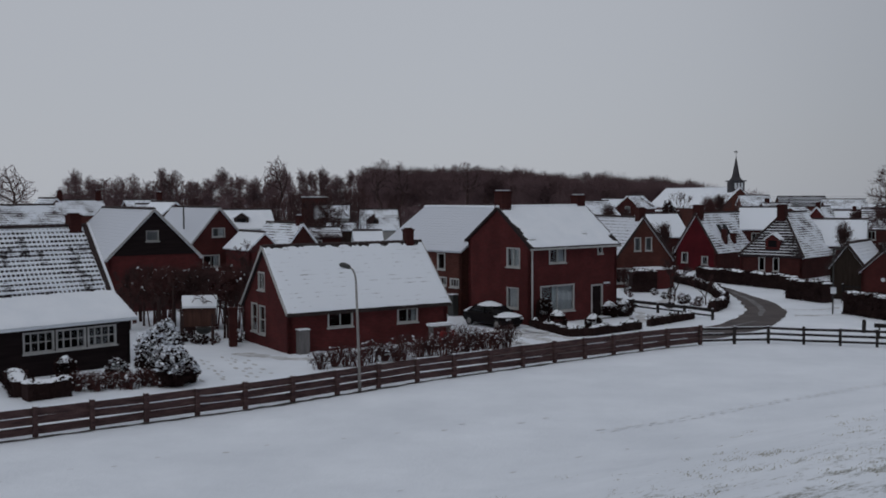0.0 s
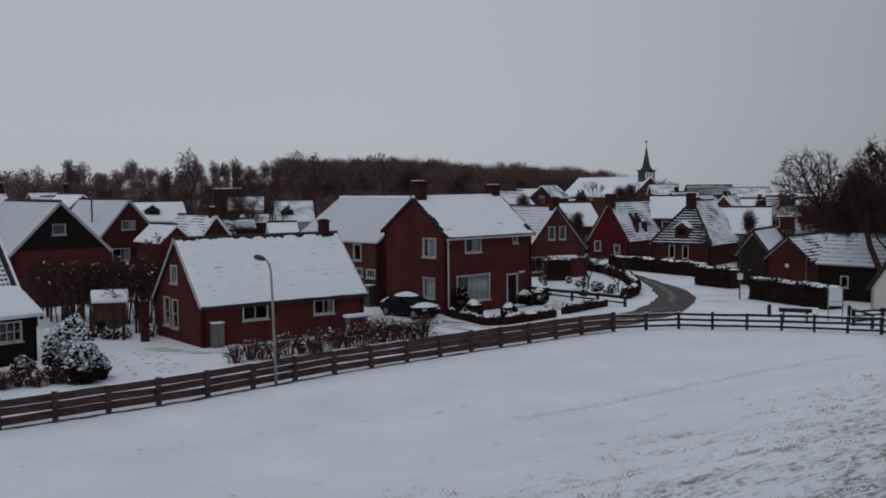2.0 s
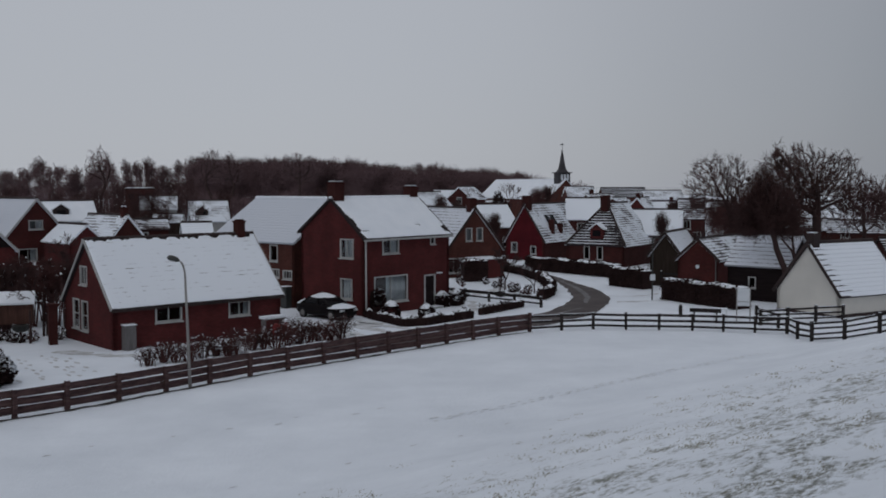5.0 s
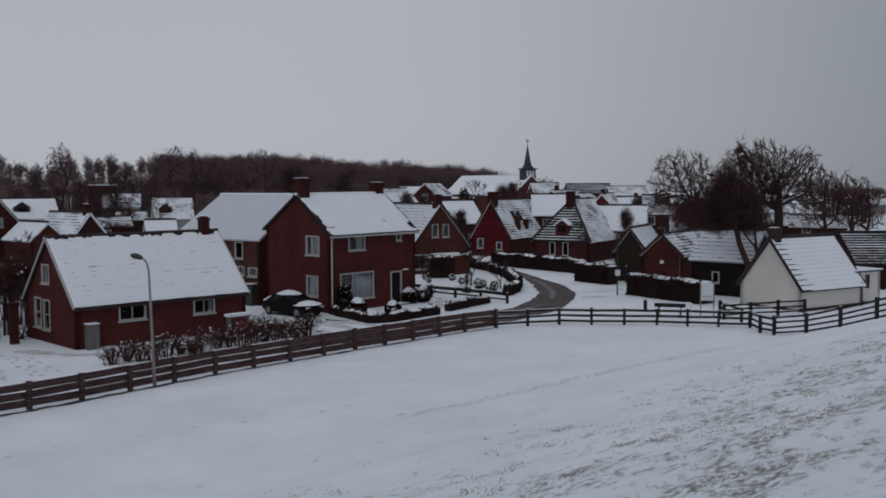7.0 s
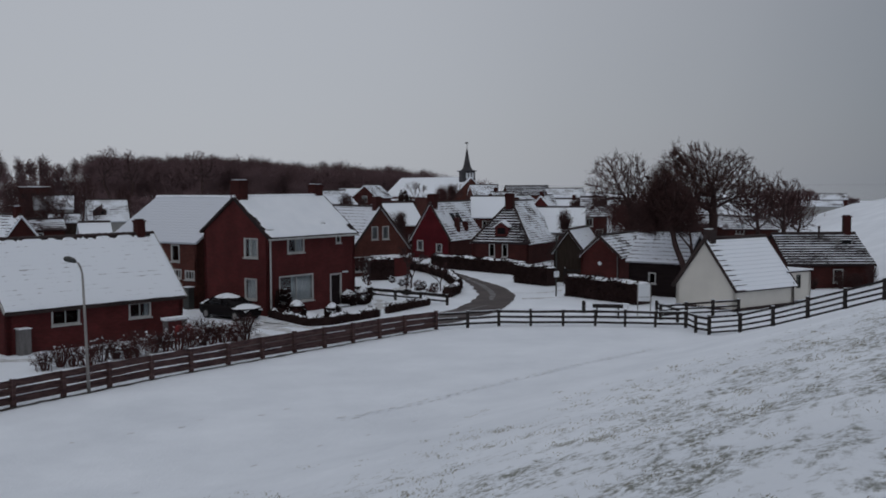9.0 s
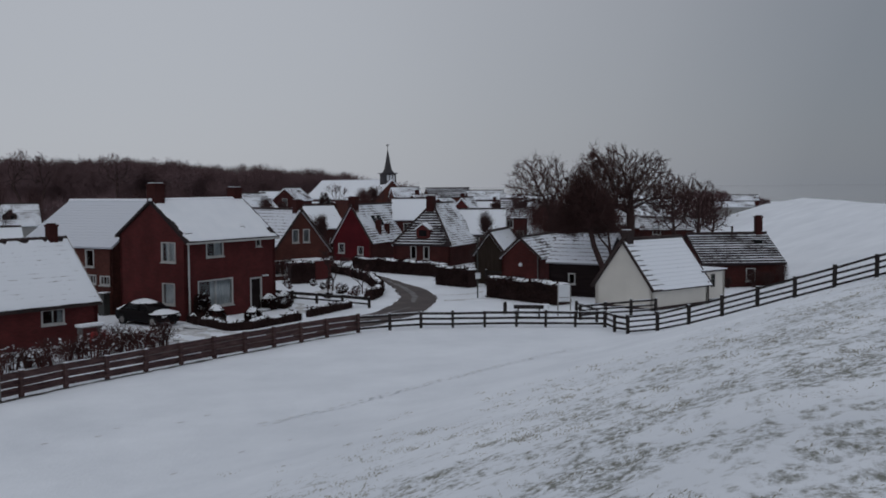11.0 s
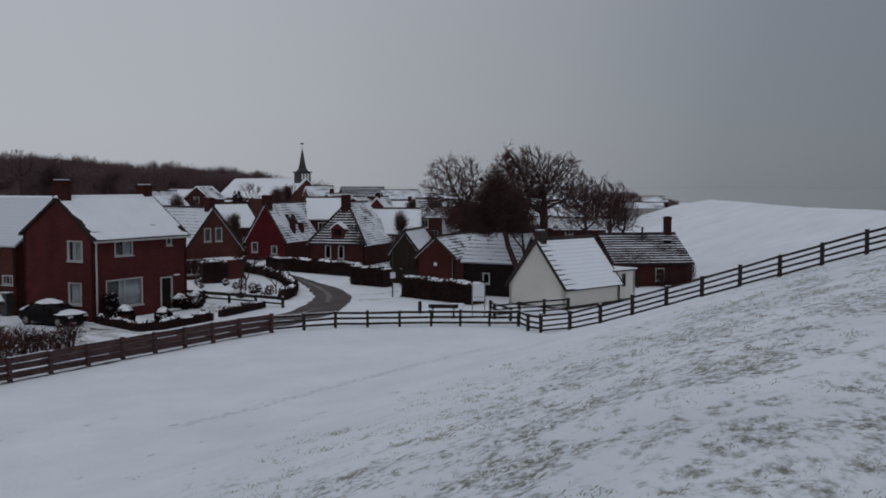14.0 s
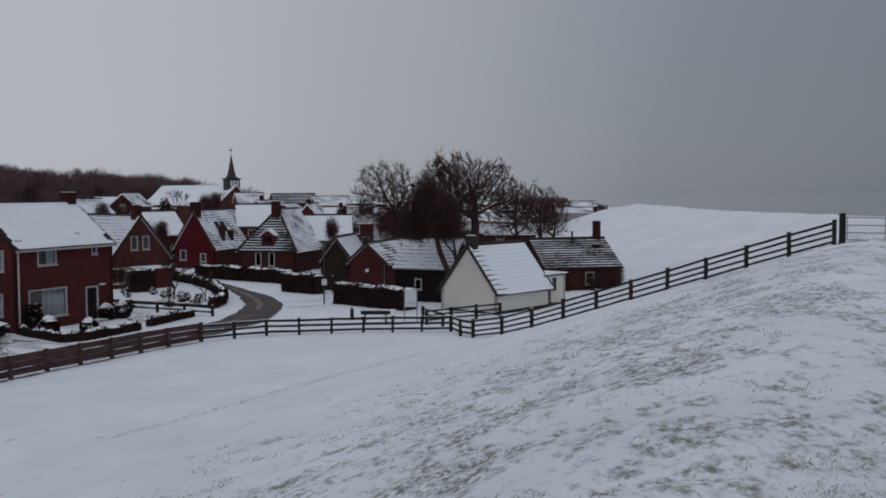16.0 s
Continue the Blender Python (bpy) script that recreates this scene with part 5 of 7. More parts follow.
hedge("low black garden edging hedge with snow", [(13.2, 65.1), (17.0, 69.0)], 0.35, 0.5, M_LEAF, 7, 90, 0.07, 0.3)
hedge("clipped garden hedge under a thick slab of snow", [(-17.5, 42.1), (-16.1, 43.3)], 0.9, 0.75, M_LEAF, 9, 110, 0.07, 1.0)
hedge("clipped garden hedge under a thick slab of snow", [(-17.9, 42.8), (-19.3, 45.2)], 0.8, 0.75, M_LEAF, 10, 110, 0.07, 1.0)
def round_bush(x, y, a, h, seed):
    """A ball of clipped evergreen with a rounded cap of snow."""
    b = shrub("clipped round evergreen bush capped with snow", x, y, a, a, h, M_LEAF, seed, 1700, 0.07, 20, "round_bush")
    g = Geo()
    lump(g, 0, 0, h * 0.84, a * 0.80, a * 0.76, h * 0.30, 0.3, seed, 14, 5)
    part("snow_cap", g, M_SNOW, b, "rounded cap of snow", smooth=True)


for k, (x, y, a, h) in enumerate(((7.15, 63.5, 0.62, 1.15), (9.3, 62.9, 0.52, 1.0), (12.6, 70.6, 0.6, 1.1), (11.5, 70.2, 0.7, 1.0), (-17.6, 47.0, 0.5, 1.0))):
    round_bush(x, y, a, h, 20 + k)
shrub("big evergreen garden shrub flecked with snow", -13.5, 46.9, 0.75, 0.8, 2.2, M_LEAF, 31, 2000, 0.08, 700)
shrub("low spreading evergreen shrub flecked with snow", -12.6, 46.5, 0.85, 0.8, 1.55, M_LEAF, 36, 2000, 0.08, 800)
shrub("low spreading evergreen shrub flecked with snow", -11.9, 46.0, 0.8, 0.7, 1.0, M_LEAF, 37, 1500, 0.08, 600)
shrub("big evergreen garden shrub flecked with snow", -14.0, 50.6, 0.9, 0.9, 2.1, M_LEAF, 32, 2000, 0.08, 700)
shrub("dark evergreen garden shrub with a dusting of snow", -12.0, 45.2, 0.8, 0.8, 1.5, M_LEAF, 33, 1600, 0.09, 350)
shrub("dark round evergreen tree before the church", 30.4, 136.7, 1.7, 1.7, 7.0, M_LEAF, 40, 2600, 0.16, 60)
shrub("dark garden shrub against the black cottage", -15.4, 47.6, 0.5, 0.5, 0.8, M_LEAF, 34, 700, 0.08, 90)
rp = random.Random(12)
for k in range(26):
    t = rp.random()
    x, y = (14.0 + 6.5 * rp.random() + 1.5 * t, 74.0 + 14.0 * t) if k < 18 else (-19.0 + 7.5 * rp.random(), 58.0 + 5.0 * rp.random())
    shrub("small garden plant half buried in snow", x, y, 0.32, 0.32, rp.uniform(0.35, 0.8), M_LEAF if k % 3 else M_REDLEAF, 90 + k, 130, 0.07, 16, "garden_plant", twiggy=4)

# heaps of snow in the gardens
def heap(x, y, a, b, h, seed):
    g = Geo()
    lump(g, 0, 0, -0.02, a, b, h, 0.4, seed, 18, 6)
    solid("snow_drift", g, M_SNOW, "soft mound of drifted snow", "snow drift", pose(x, y, ground_z(x, y)), "snow drifts", smooth=True)


for k, (x, y, a, b, h) in enumerate(((13.6, 80.5, 1.8, 1.3, 1.0), (8.0, 64.9, 1.0, 0.8, 0.35), (3.6, 61.2, 1.1, 0.6, 0.3), (21.0, 80.0, 1.2, 1.6, 0.3), (1.6, 60.2, 0.8, 0.6, 0.4))):
    heap(x, y, a, b, h, k)

# ---- bare winter trees ----
def grow(seed, base, height_m, stems=3, r0=0.2, levels=7, tilt=0.35, fork=28, up=0.10, kids=(2, 3), first=0.30, ratio=0.74, lean=(0, 0), dome=None):
    """Forking limbs, each about ratio as long as the one it springs from, and the fine twigs at their ends."""
    r = random.Random(seed)
    limbs, twigs = [], []

    def go(p, d, ln, rad, lev):
        steps = 4 if lev < 2 else 3 if lev < 4 else 2
        pts, q = [p], p
        for k in range(steps):
            d = (d + Vector((r.uniform(-1, 1), r.uniform(-1, 1), r.uniform(-1, 1))) * 0.08 + Vector((0, 0, up * 0.5))).normalized()
            q = q + d * ln / steps
            pts.append(q)
        rr = [rad * (1 - 0.35 * k / steps) for k in range(steps + 1)]
        (limbs if lev < levels - 2 else twigs).append((pts, rr))
        if lev >= levels or (dome and lev > 2 and math.hypot(q.x / dome[0], q.y / dome[0], (q.z - dome[1]) / dome[2]) > 1):
            return
        n = r.randint(*kids)
        for k in range(n):
            t = 1.0 if k < 2 else r.uniform(0.45, 0.9)
            i = min(int(t * steps), steps - 1)
            at = pts[i].lerp(pts[i + 1], min(t * steps - i, 1.0))
            turn = d.orthogonal().normalized()
            turn.rotate(Matrix.Rotation(r.uniform(0, 6.283), 3, d))
            nd = d.copy()
            nd.rotate(Matrix.Rotation(radians(fork * r.uniform(0.45, 1.25)), 3, turn))
            nd = (nd + Vector((0, 0, up))).normalized()
            go(at, nd, ln * ratio * r.uniform(0.8, 1.15), rad * r.uniform(0.60, 0.72), lev + 1)

    for k in range(stems):
        a = 6.283 * (k + r.uniform(-0.2, 0.2)) / stems
        w = 0.0 if stems == 1 else tilt * r.uniform(0.5, 1.1)
        go(Vector(base) + Vector((0.25 * math.cos(a), 0.25 * math.sin(a), 0)) * (stems > 1), Vector((w * math.cos(a) + lean[0], w * math.sin(a) + lean[1], 1)).normalized(), height_m * first * r.uniform(0.85, 1.1), r0, 0)
    return limbs, twigs


def bare_tree(label, x, y, h, seed, twig_r=0.012, **kw):
    z0 = ground_z(x, y)
    t = thing("bare_tree", pose(x, y, z0), label, "tree", "bare trees")
    limbs, twigs = grow(seed, (0, 0, -0.2), h, **kw)
    g = Geo()
    for k, (p, rr) in enumerate(limbs):
        g.tube(p, [max(v, 0.02) for v in rr], 7 if k < 12 else 5)
    part("trunk", g, M_BARK, t, smooth=True)
    g = Geo()
    for p, rr in twigs:
        g.tube(p, [max(v, twig_r) for v in rr], 3)
    c = part("crown", g, M_TWIG, t)
    c["kind"] = "stuff"
    return t


def reach(seed, cloud, base, trunk, step=0.34, near=0.6, sense=3.2, wander=0.10, up=0.05):
    """A tree grown towards scattered points of its crown: nodes, each with its parent's number. trunk: the bare stem's points."""
    r = np.random.RandomState(seed)
    pts = [np.array(base, float)]
    par = [-1]
    for q in trunk:
        a, b = pts[-1], np.array(q, float)
        n = max(1, int(np.linalg.norm(b - a) / step))
        for k in range(1, n + 1):
            pts.append(a + (b - a) * k / n + r.normal(size=3) * 0.02)
            par.append(len(pts) - 2)
    cloud = np.array(cloud, float)
    dist = np.full(len(cloud), 1e9)
    who = np.zeros(len(cloud), int)
    fresh = list(range(len(pts)))
    for _ in range(160):
        for i in fresh:
            d = np.linalg.norm(cloud - pts[i], axis=1)
            hit = d < dist
            dist[hit], who[hit] = d[hit], i
        live = dist > near
        if not live.all():
            cloud, dist, who = cloud[live], dist[live], who[live]
        fresh = []
        if not len(cloud):
            break
        seen = dist < max(sense, dist.min() * 1.05)
        for i in np.unique(who[seen]):
            d = cloud[seen & (who == i)] - pts[i]
            d = (d / np.linalg.norm(d, axis=1)[:, None]).sum(0)
            d = d / (np.linalg.norm(d) + 1e-6) + r.normal(size=3) * wander + np.array([0, 0, up])
            if par[i] >= 0:
                d = d + (pts[i] - pts[par[i]]) / step * 0.55
            pts.append(pts[i] + d / np.linalg.norm(d) * step)
            par.append(int(i))
            fresh.append(len(pts) - 1)
        if len(pts) > 8000:
            break
    return np.array(pts), np.array(par)


def thicken(par, tip, power=2.15, cap=9.0):
    """Radii that add up from the tips to the trunk."""
    area = np.zeros(len(par))
    kids = np.bincount(par[par >= 0], minlength=len(par))
    for i in range(len(par) - 1, -1, -1):
        if kids[i] == 0:
            area[i] += tip ** power
        if par[i] >= 0:
            area[par[i]] += area[i]
    return np.minimum(area ** (1 / power), cap), kids


def crown_cloud(seed, n, centre, radii, floor=-0.55, shell=0.45, lumps=0.16):
    """Points through a domed crown, thicker towards its uneven skin."""
    r = np.random.RandomState(seed)
    d = r.normal(size=(n * 3, 3))
    d /= np.linalg.norm(d, axis=1)[:, None]
    d = d[d[:, 2] > floor][:n]
    k = 1 + lumps * np.sin(d[:, 0] * 5.1 + seed) * np.cos(d[:, 1] * 4.3 - seed) + lumps * 0.6 * np.sin(d[:, 2] * 9 + d[:, 0] * 8)
    return np.array(centre) + d * ((r.rand(len(d)) ** shell) * k)[:, None] * np.array(radii)


def sweep(wood_g, twig_g, pts, par, rad, kids, seed, split, twig_r, twigs=2, twig_len=0.5):
    """Limbs as tapered tubes along each unbroken run, and fine twigs springing from the thin ends."""
    r = random.Random(seed)
    main = {}
    for i in range(1, len(par)):
        p = par[i]
        if p not in main or rad[i] > rad[main[p]]:
            main[p] = i
    for i in range(len(par)):
        if i and main.get(par[i]) == i:
            continue
        run = [par[i]] if i else []
        j = i
        while True:
            run.append(j)
            if j not in main:
                break
            j = main[j]
        if len(run) < 2:
            continue
        rr = [rad[k] for k in run]
        if i:
            rr[0] = rr[1]
        dest = wood_g if rr[0] > split else twig_g
        dest.tube([tuple(pts[k]) for k in run], rr, 8 if rr[0] > 0.15 else 5 if rr[0] > split else 3)
    for i in range(1, len(par)):
        if rad[i] > twig_r * 2.6:
            continue
        d = Vector(pts[i] - pts[par[i]]).normalized()
        for _ in range(twigs + (kids[i] == 0)):
            e = (d + Vector((r.gauss(0, 0.42), r.gauss(0, 0.42), r.gauss(0.16, 0.4)))).normalized()
            a = Vector(pts[i])
            b = a + e * twig_len * r.uniform(0.4, 1.1)
            twig_g.tube([a, a.lerp(b, 0.5) + Vector((0, 0, 0.02)), b], [twig_r * 0.9, twig_r * 0.75, twig_r * 0.45], 3)


def spread_tree(label, x, y, trunk, centre, radii, seed, n=700, tip=0.014, twig_r=0.013, floor=-0.55, shell=0.45, step=0.34, twigs=2, twig_len=0.55, trunk_r=0.4, near=0.45, nests=(), twig_mat=None, lumps=0.16):
    """A full-grown bare tree: a stem, limbs that divide towards a dome, and a skin of twigs. Lengths from the foot of the stem."""
    t = thing("bare_tree", pose(x, y, ground_z(x, y)), label, "tree", "bare trees")
    pts, par = reach(seed, crown_cloud(seed, n, centre, radii, floor, shell, lumps), (0, 0, -0.3), trunk, step, near=near)
    rad, kids = thicken(par, tip, cap=trunk_r)
    wood_g, twig_g = Geo(), Geo()
    sweep(wood_g, twig_g, pts, par, rad, kids, seed, 0.03, twig_r, twigs, twig_len)
    part("trunk", wood_g, M_BARK, t, smooth=True)
    part("crown", twig_g, twig_mat or M_TWIG, t)["kind"] = "stuff"
    for nx, ny, nz_ in nests:
        near = pts[np.linalg.norm(pts - np.array((nx, ny, nz_)), axis=1).argmin()]
        g = Geo()
        r = np.random.RandomState(seed + 1)
        g.cloud(near + r.normal(size=(120, 3)) * np.array([0.11, 0.11, 0.08]), 0.10, seed)
        part("nest", g, M_BARK, t, "dark bird's nest of sticks")["kind"] = "stuff"
    return t


spread_tree("large bare tree with a broad dome of upswept limbs", 45.9, 81.2, [(0.1, 0, 1.8), (0.0, 0.1, 3.0)], (-0.3, 0, 7.1), (4.9, 4.4, 4.6), 5, 2900, 0.022, 0.015, -0.35, 0.55, 0.32, 6, 0.75, 0.5, nests=((-3.3, -0.4, 10.4),))
spread_tree("second stem of large bare trees with upswept limbs", 44.4, 81.9, [(0.1, 0, 2.2), (0.2, 0.1, 3.4)], (-0.9, 0.2, 7.2), (2.6, 2.6, 4.6), 15, 1300, 0.021, 0.015, -0.3, 0.55, 0.32, 5, 0.75, 0.4, nests=((-1.8, -0.6, 10.6),))
spread_tree("bare tree leaning out with fine arching branches", 41.8, 88.1, [(0, 0, 2.4), (-0.2, 0, 4.2)], (-1.3, 0, 7.3), (3.4, 3.3, 3.8), 12, 1900, 0.019, 0.014, -0.5, 0.55, 0.32, 5, 0.75, 0.34, nests=((0.6, -0.8, 9.0),))
spread_tree("bare tree with a small rounded crown beyond the cream cottage", 55.4, 89.2, [(0.1, 0, 2.4), (0.1, 0, 3.6)], (0.0, 0, 6.2), (2.2, 2.4, 3.1), 25, 1300, 0.021, 0.017, -0.7, 0.55, 0.32, 4, 0.6, 0.26)
spread_tree("slender bare tree beside the far houses", 58.6, 89.6, [(0, 0.1, 2.2), (0.1, 0, 3.4)], (0.1, 0, 6.0), (2.0, 2.1, 3.2), 27, 1200, 0.021, 0.017, -0.7, 0.55, 0.32, 4, 0.6, 0.24)
spread_tree("slender bare tree beside the far houses", 60.4, 90.2, [(0.1, 0.1, 2.2), (0.3, 0, 3.2)], (0.5, 0, 5.2), (1.7, 1.7, 2.6), 28, 520, 0.022, 0.017, -0.7, 0.5, 0.32, 4, 0.6, 0.2)
pollard = thing("bare_tree", pose(35.9, 66.9, ground_z(35.9, 66.9)), "pollarded tree with a leaning trunk and dense dark crown", "tree", "bare trees")
g = Geo()
g.tube([(0.35, 0, -0.2), (0.15, 0, 1.2), (-0.35, 0.05, 2.6), (-0.95, 0.1, 4.0), (-1.2, 0.15, 5.2), (-1.0, 0.2, 7.0)], [0.30, 0.26, 0.22, 0.20, 0.17, 0.08], 9)
g.tube([(0.1, 0, 1.4), (0.42, -0.1, 2.6), (0.30, -0.1, 3.6), (0.1, 0, 5.4)], [0.14, 0.12, 0.10, 0.06], 7)
g.tube([(0.36, -0.1, 3.1), (0.1, -0.2, 3.8), (-0.6, -0.1, 4.6), (-0.8, 0, 5.8)], [0.09, 0.08, 0.06, 0.04], 6)
q_ = random.Random(4)
for k in range(16):
    a_ = k * 2.4
    g.tube([(-1.05, 0.2, 4.8 + 0.12 * k), (-1.0 + 0.9 * math.cos(a_), 0.2 + 0.9 * math.sin(a_), 5.6 + 0.16 * k), (-1.0 + 1.8 * math.cos(a_), 0.2 + 1.8 * math.sin(a_), 6.6 + 0.22 * k)], [0.07, 0.05, 0.02], 5)
part("trunk", g, M_BARK, pollard, smooth=True)
for k, (x, y, h) in enumerate(((-17.5, 62.0, 4.0), (-15.5, 66.5, 4.6), (-20.0, 64.5, 4.4), (-13.6, 70.5, 5.4), (-12.9, 60.6, 4.0), (-11.8, 66.0, 4.6), (-19.0, 60.0, 3.6), (-13.0, 67.5, 5.0), (-16.6, 70.0, 4.8), (-14.8, 63.0, 4.2))):
    bare_tree("small bare garden tree with tangled dark twigs", x, y, h, 70 + k, stems=1, r0=0.07, levels=6, fork=38, up=0.04, kids=(2, 3), twig_r=0.014, first=0.34, ratio=0.70)
for k, (x, y, h) in enumerate(((15.2, 84.5, 3.0), (17.7, 79.3, 3.4), (18.4, 80.6, 3.2), (20.1, 77.6, 2.4), (19.6, 104.0, 6.0), (22.5, 108.0, 6.0), (-9.0, 120.0, 7.0), (6.5, 108.0, 7.0), (39.0, 150.0, 7.5), (47.0, 160.0, 8.0), (41.5, 178.0, 8.6))):
    bare_tree("small leafless tree standing in a snowy garden", x, y, h, 90 + k, stems=1, r0=0.07, levels=6, fork=30, up=0.08, kids=(2, 3), twig_r=0.018, first=0.32)
for k, (x, y, h) in enumerate(((52.5, 84.5, 3.4), (55.0, 82.0, 3.0), (58.5, 84.0, 3.2), (45.5, 90.0, 4.2), (51.0, 91.0, 4.6), (38.5, 88.0, 4.6))):
    bare_tree("thin leafless shrub tree behind the houses", x, y, h, 120 + k, stems=3, r0=0.05, levels=5, tilt=0.3, fork=24, up=0.1, kids=(2, 3), twig_r=0.016, first=0.32)
spread_tree("far bare tree with a wide pale crown", -83.5, 196.0, [(0, 0, 3.0), (0.1, 0, 4.6)], (0, 0, 9.3), (4.6, 4.6, 4.9), 44, 700, 0.034, 0.034, -0.6, 0.5, 0.5, 3, 0.9, 0.32, 0.7, twig_mat=M_WOODS_HAZED)
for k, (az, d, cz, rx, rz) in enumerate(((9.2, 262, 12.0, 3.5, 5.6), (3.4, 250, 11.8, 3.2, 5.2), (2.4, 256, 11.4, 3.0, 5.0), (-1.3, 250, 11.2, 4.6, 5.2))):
    spread_tree("tall bare tree with lacy fan-shaped crown", -d * math.sin(radians(az)), d * math.cos(radians(az)), [(0, 0, 3.0), (0.1, 0, 5.0)], (0, 0, cz), (rx, rx, rz), 140 + k, 900, 0.036, 0.036, -0.5, 0.6, 0.5, 3, 1.0, 0.34, 0.6, twig_mat=M_WOODS_HAZED)

# woods behind the village: many trees, one mass
def wood(name, label, rows, seed, twig_n, stretch=1.0, kind_mat=None, low=0.2):
    r = np.random.RandomState(seed)
    g = Geo()
    for x, y, h, w in rows:
        g.tube([(x, y, 0), (x + r.normal() * 0.2, y, h * 0.55), (x + r.normal() * 0.4, y, h * 0.9)], [0.22, 0.14, 0.05], 4)
        n = int(twig_n * 1.8 * h / 14)
        m = 8
        cen = np.stack([x + r.normal(size=m) * w * 0.55, y + r.normal(size=m) * w * 0.55, h * (0.45 + 0.45 * r.rand(m))], 1)
        cen[0] = (x, y, h * 0.86)
        which = r.randint(0, m, n)
        d = r.normal(size=(n, 3))
        d /= np.linalg.norm(d, axis=1)[:, None]
        p = cen[which] + d * (r.rand(n) ** 0.5)[:, None] * np.array([w * 0.75, w * 0.75, h * 0.14])
        under = r.rand(n) < low
        p[under, 2] = h * 0.5 * r.rand(under.sum())
        p[under, 0] = x + r.normal(size=under.sum()) * w * 0.6
        d = d * 0.7 + r.normal(size=(n, 3)) * 0.4 + np.array([0, 0, 0.45])
        d /= np.linalg.norm(d, axis=1)[:, None]
        ln = (0.6 + 1.1 * r.rand(n))[:, None] * stretch
        s = np.cross(d, r.normal(size=(n, 3)))
        s /= np.linalg.norm(s, axis=1)[:, None]
        wd = (0.03 + 0.045 * r.rand(n))[:, None]
        quad = np.stack([p - d * ln * 0.5 - s * wd, p - d * ln * 0.5 + s * wd, p + d * ln * 0.5], 1).reshape(-1, 3)
        i = len(g.v)
        g.v += [tuple(q) for q in quad]
        g.f += [(i + 3 * k, i + 3 * k + 1, i + 3 * k + 2) for k in range(n)]
        g.uv += [(0.0, 0.0)] * (3 * n)
    solid(name, g, kind_mat or M_WOODS_HAZED, label, "woods", kind="stuff")


def at_az(az, d):
    return -d * math.sin(radians(az)), d * math.cos(radians(az))


def brush(label, x, y, rx, ry, z0, z1, n, seed, mat, length=0.5, wide=0.012, name="bare_brush", parent=None, off=(0, 0)):
    """A dense tangle of fine twigs over a few stems, egg-shaped; with a parent, the twig crown of that tree."""
    r = np.random.RandomState(seed)
    t = parent or thing(name, pose(x, y, ground_z(x, y)), label, "brush", "leafless brush")
    c = Geo()
    if not parent:
        for k in range(7):
            a = r.rand() * 6.283
            c.tube([(0.15 * rx * math.cos(a), 0.15 * ry * math.sin(a), -0.1), (0.4 * rx * math.cos(a), 0.4 * ry * math.sin(a), (z0 + z1) / 2), (0.7 * rx * math.cos(a), 0.7 * ry * math.sin(a), z1 * 0.9)], [0.05, 0.03, 0.012], 5)
    d = r.normal(size=(n, 3))
    d /= np.linalg.norm(d, axis=1)[:, None]
    p = d * (r.rand(n) ** 0.45)[:, None] * np.array([rx, ry, (z1 - z0) / 2]) * (1 + 0.16 * np.sin(d * 4.3 + seed)) + np.array([off[0], off[1], (z0 + z1) / 2])
    v = d * 0.7 + r.normal(size=(n, 3)) * 0.5 + np.array([0, 0, 0.35])
    v /= np.linalg.norm(v, axis=1)[:, None]
    s = np.cross(v, r.normal(size=(n, 3)))
    s /= np.linalg.norm(s, axis=1)[:, None]
    ln = length * (0.5 + r.rand(n))[:, None]
    quad = np.stack([p - v * ln * 0.5 - s * wide, p - v * ln * 0.5 + s * wide, p + v * ln * 0.5], 1).reshape(-1, 3)
    quad[:, 2] = np.maximum(quad[:, 2], 0.02)
    i = len(c.v)
    c.v += [tuple(q) for q in quad]
    c.f += [(i + 3 * k, i + 3 * k + 1, i + 3 * k + 2) for k in range(n)]
    c.uv += [(0.0, 0.0)] * (3 * n)
    ob = part("twig_mass", c, mat, t)
    ob["kind"] = "stuff"
    if name == "orchard_bush":
        e = Geo()
        e.cloud(p[p[:, 2] > (z0 + z1) * 0.42][:26] + np.array([0, 0, 0.03]), 0.10, seed, 0.3)
        part("snow_dusting", e, M_SNOW, t)["kind"] = "stuff"
    if name == "hedge_bush":
        st = Geo()
        for k in range(9):
            a, o = r.rand() * 6.283, r.rand(2) - 0.5
            bx, by = o[0] * rx * 1.4, o[1] * ry * 1.4
            h = z1 * (0.65 + 0.4 * r.rand())
            st.tube([(bx, by, -0.08), (bx + 0.12 * math.cos(a), by + 0.12 * math.sin(a), h * 0.45), (bx + 0.34 * math.cos(a + 0.5), by + 0.34 * math.sin(a + 0.5), h)], [0.022, 0.017, 0.008], 4)
            st.tube([(bx + 0.12 * math.cos(a), by + 0.12 * math.sin(a), h * 0.45), (bx - 0.25 * math.cos(a), by - 0.2 * math.sin(a), h * 0.85)], [0.015, 0.007], 4)
        part("woody_base", st, M_TWIG, t)["kind"] = "stuff"
        e = Geo()
        e.cloud(p[p[:, 2] > (z0 + z1) * 0.30][:34] + np.array([0, 0, 0.02]), 0.075, seed, 0.3)
        sn = part("snow_dusting", e, M_SNOW, t)
        sn["kind"] = "stuff"
    return t


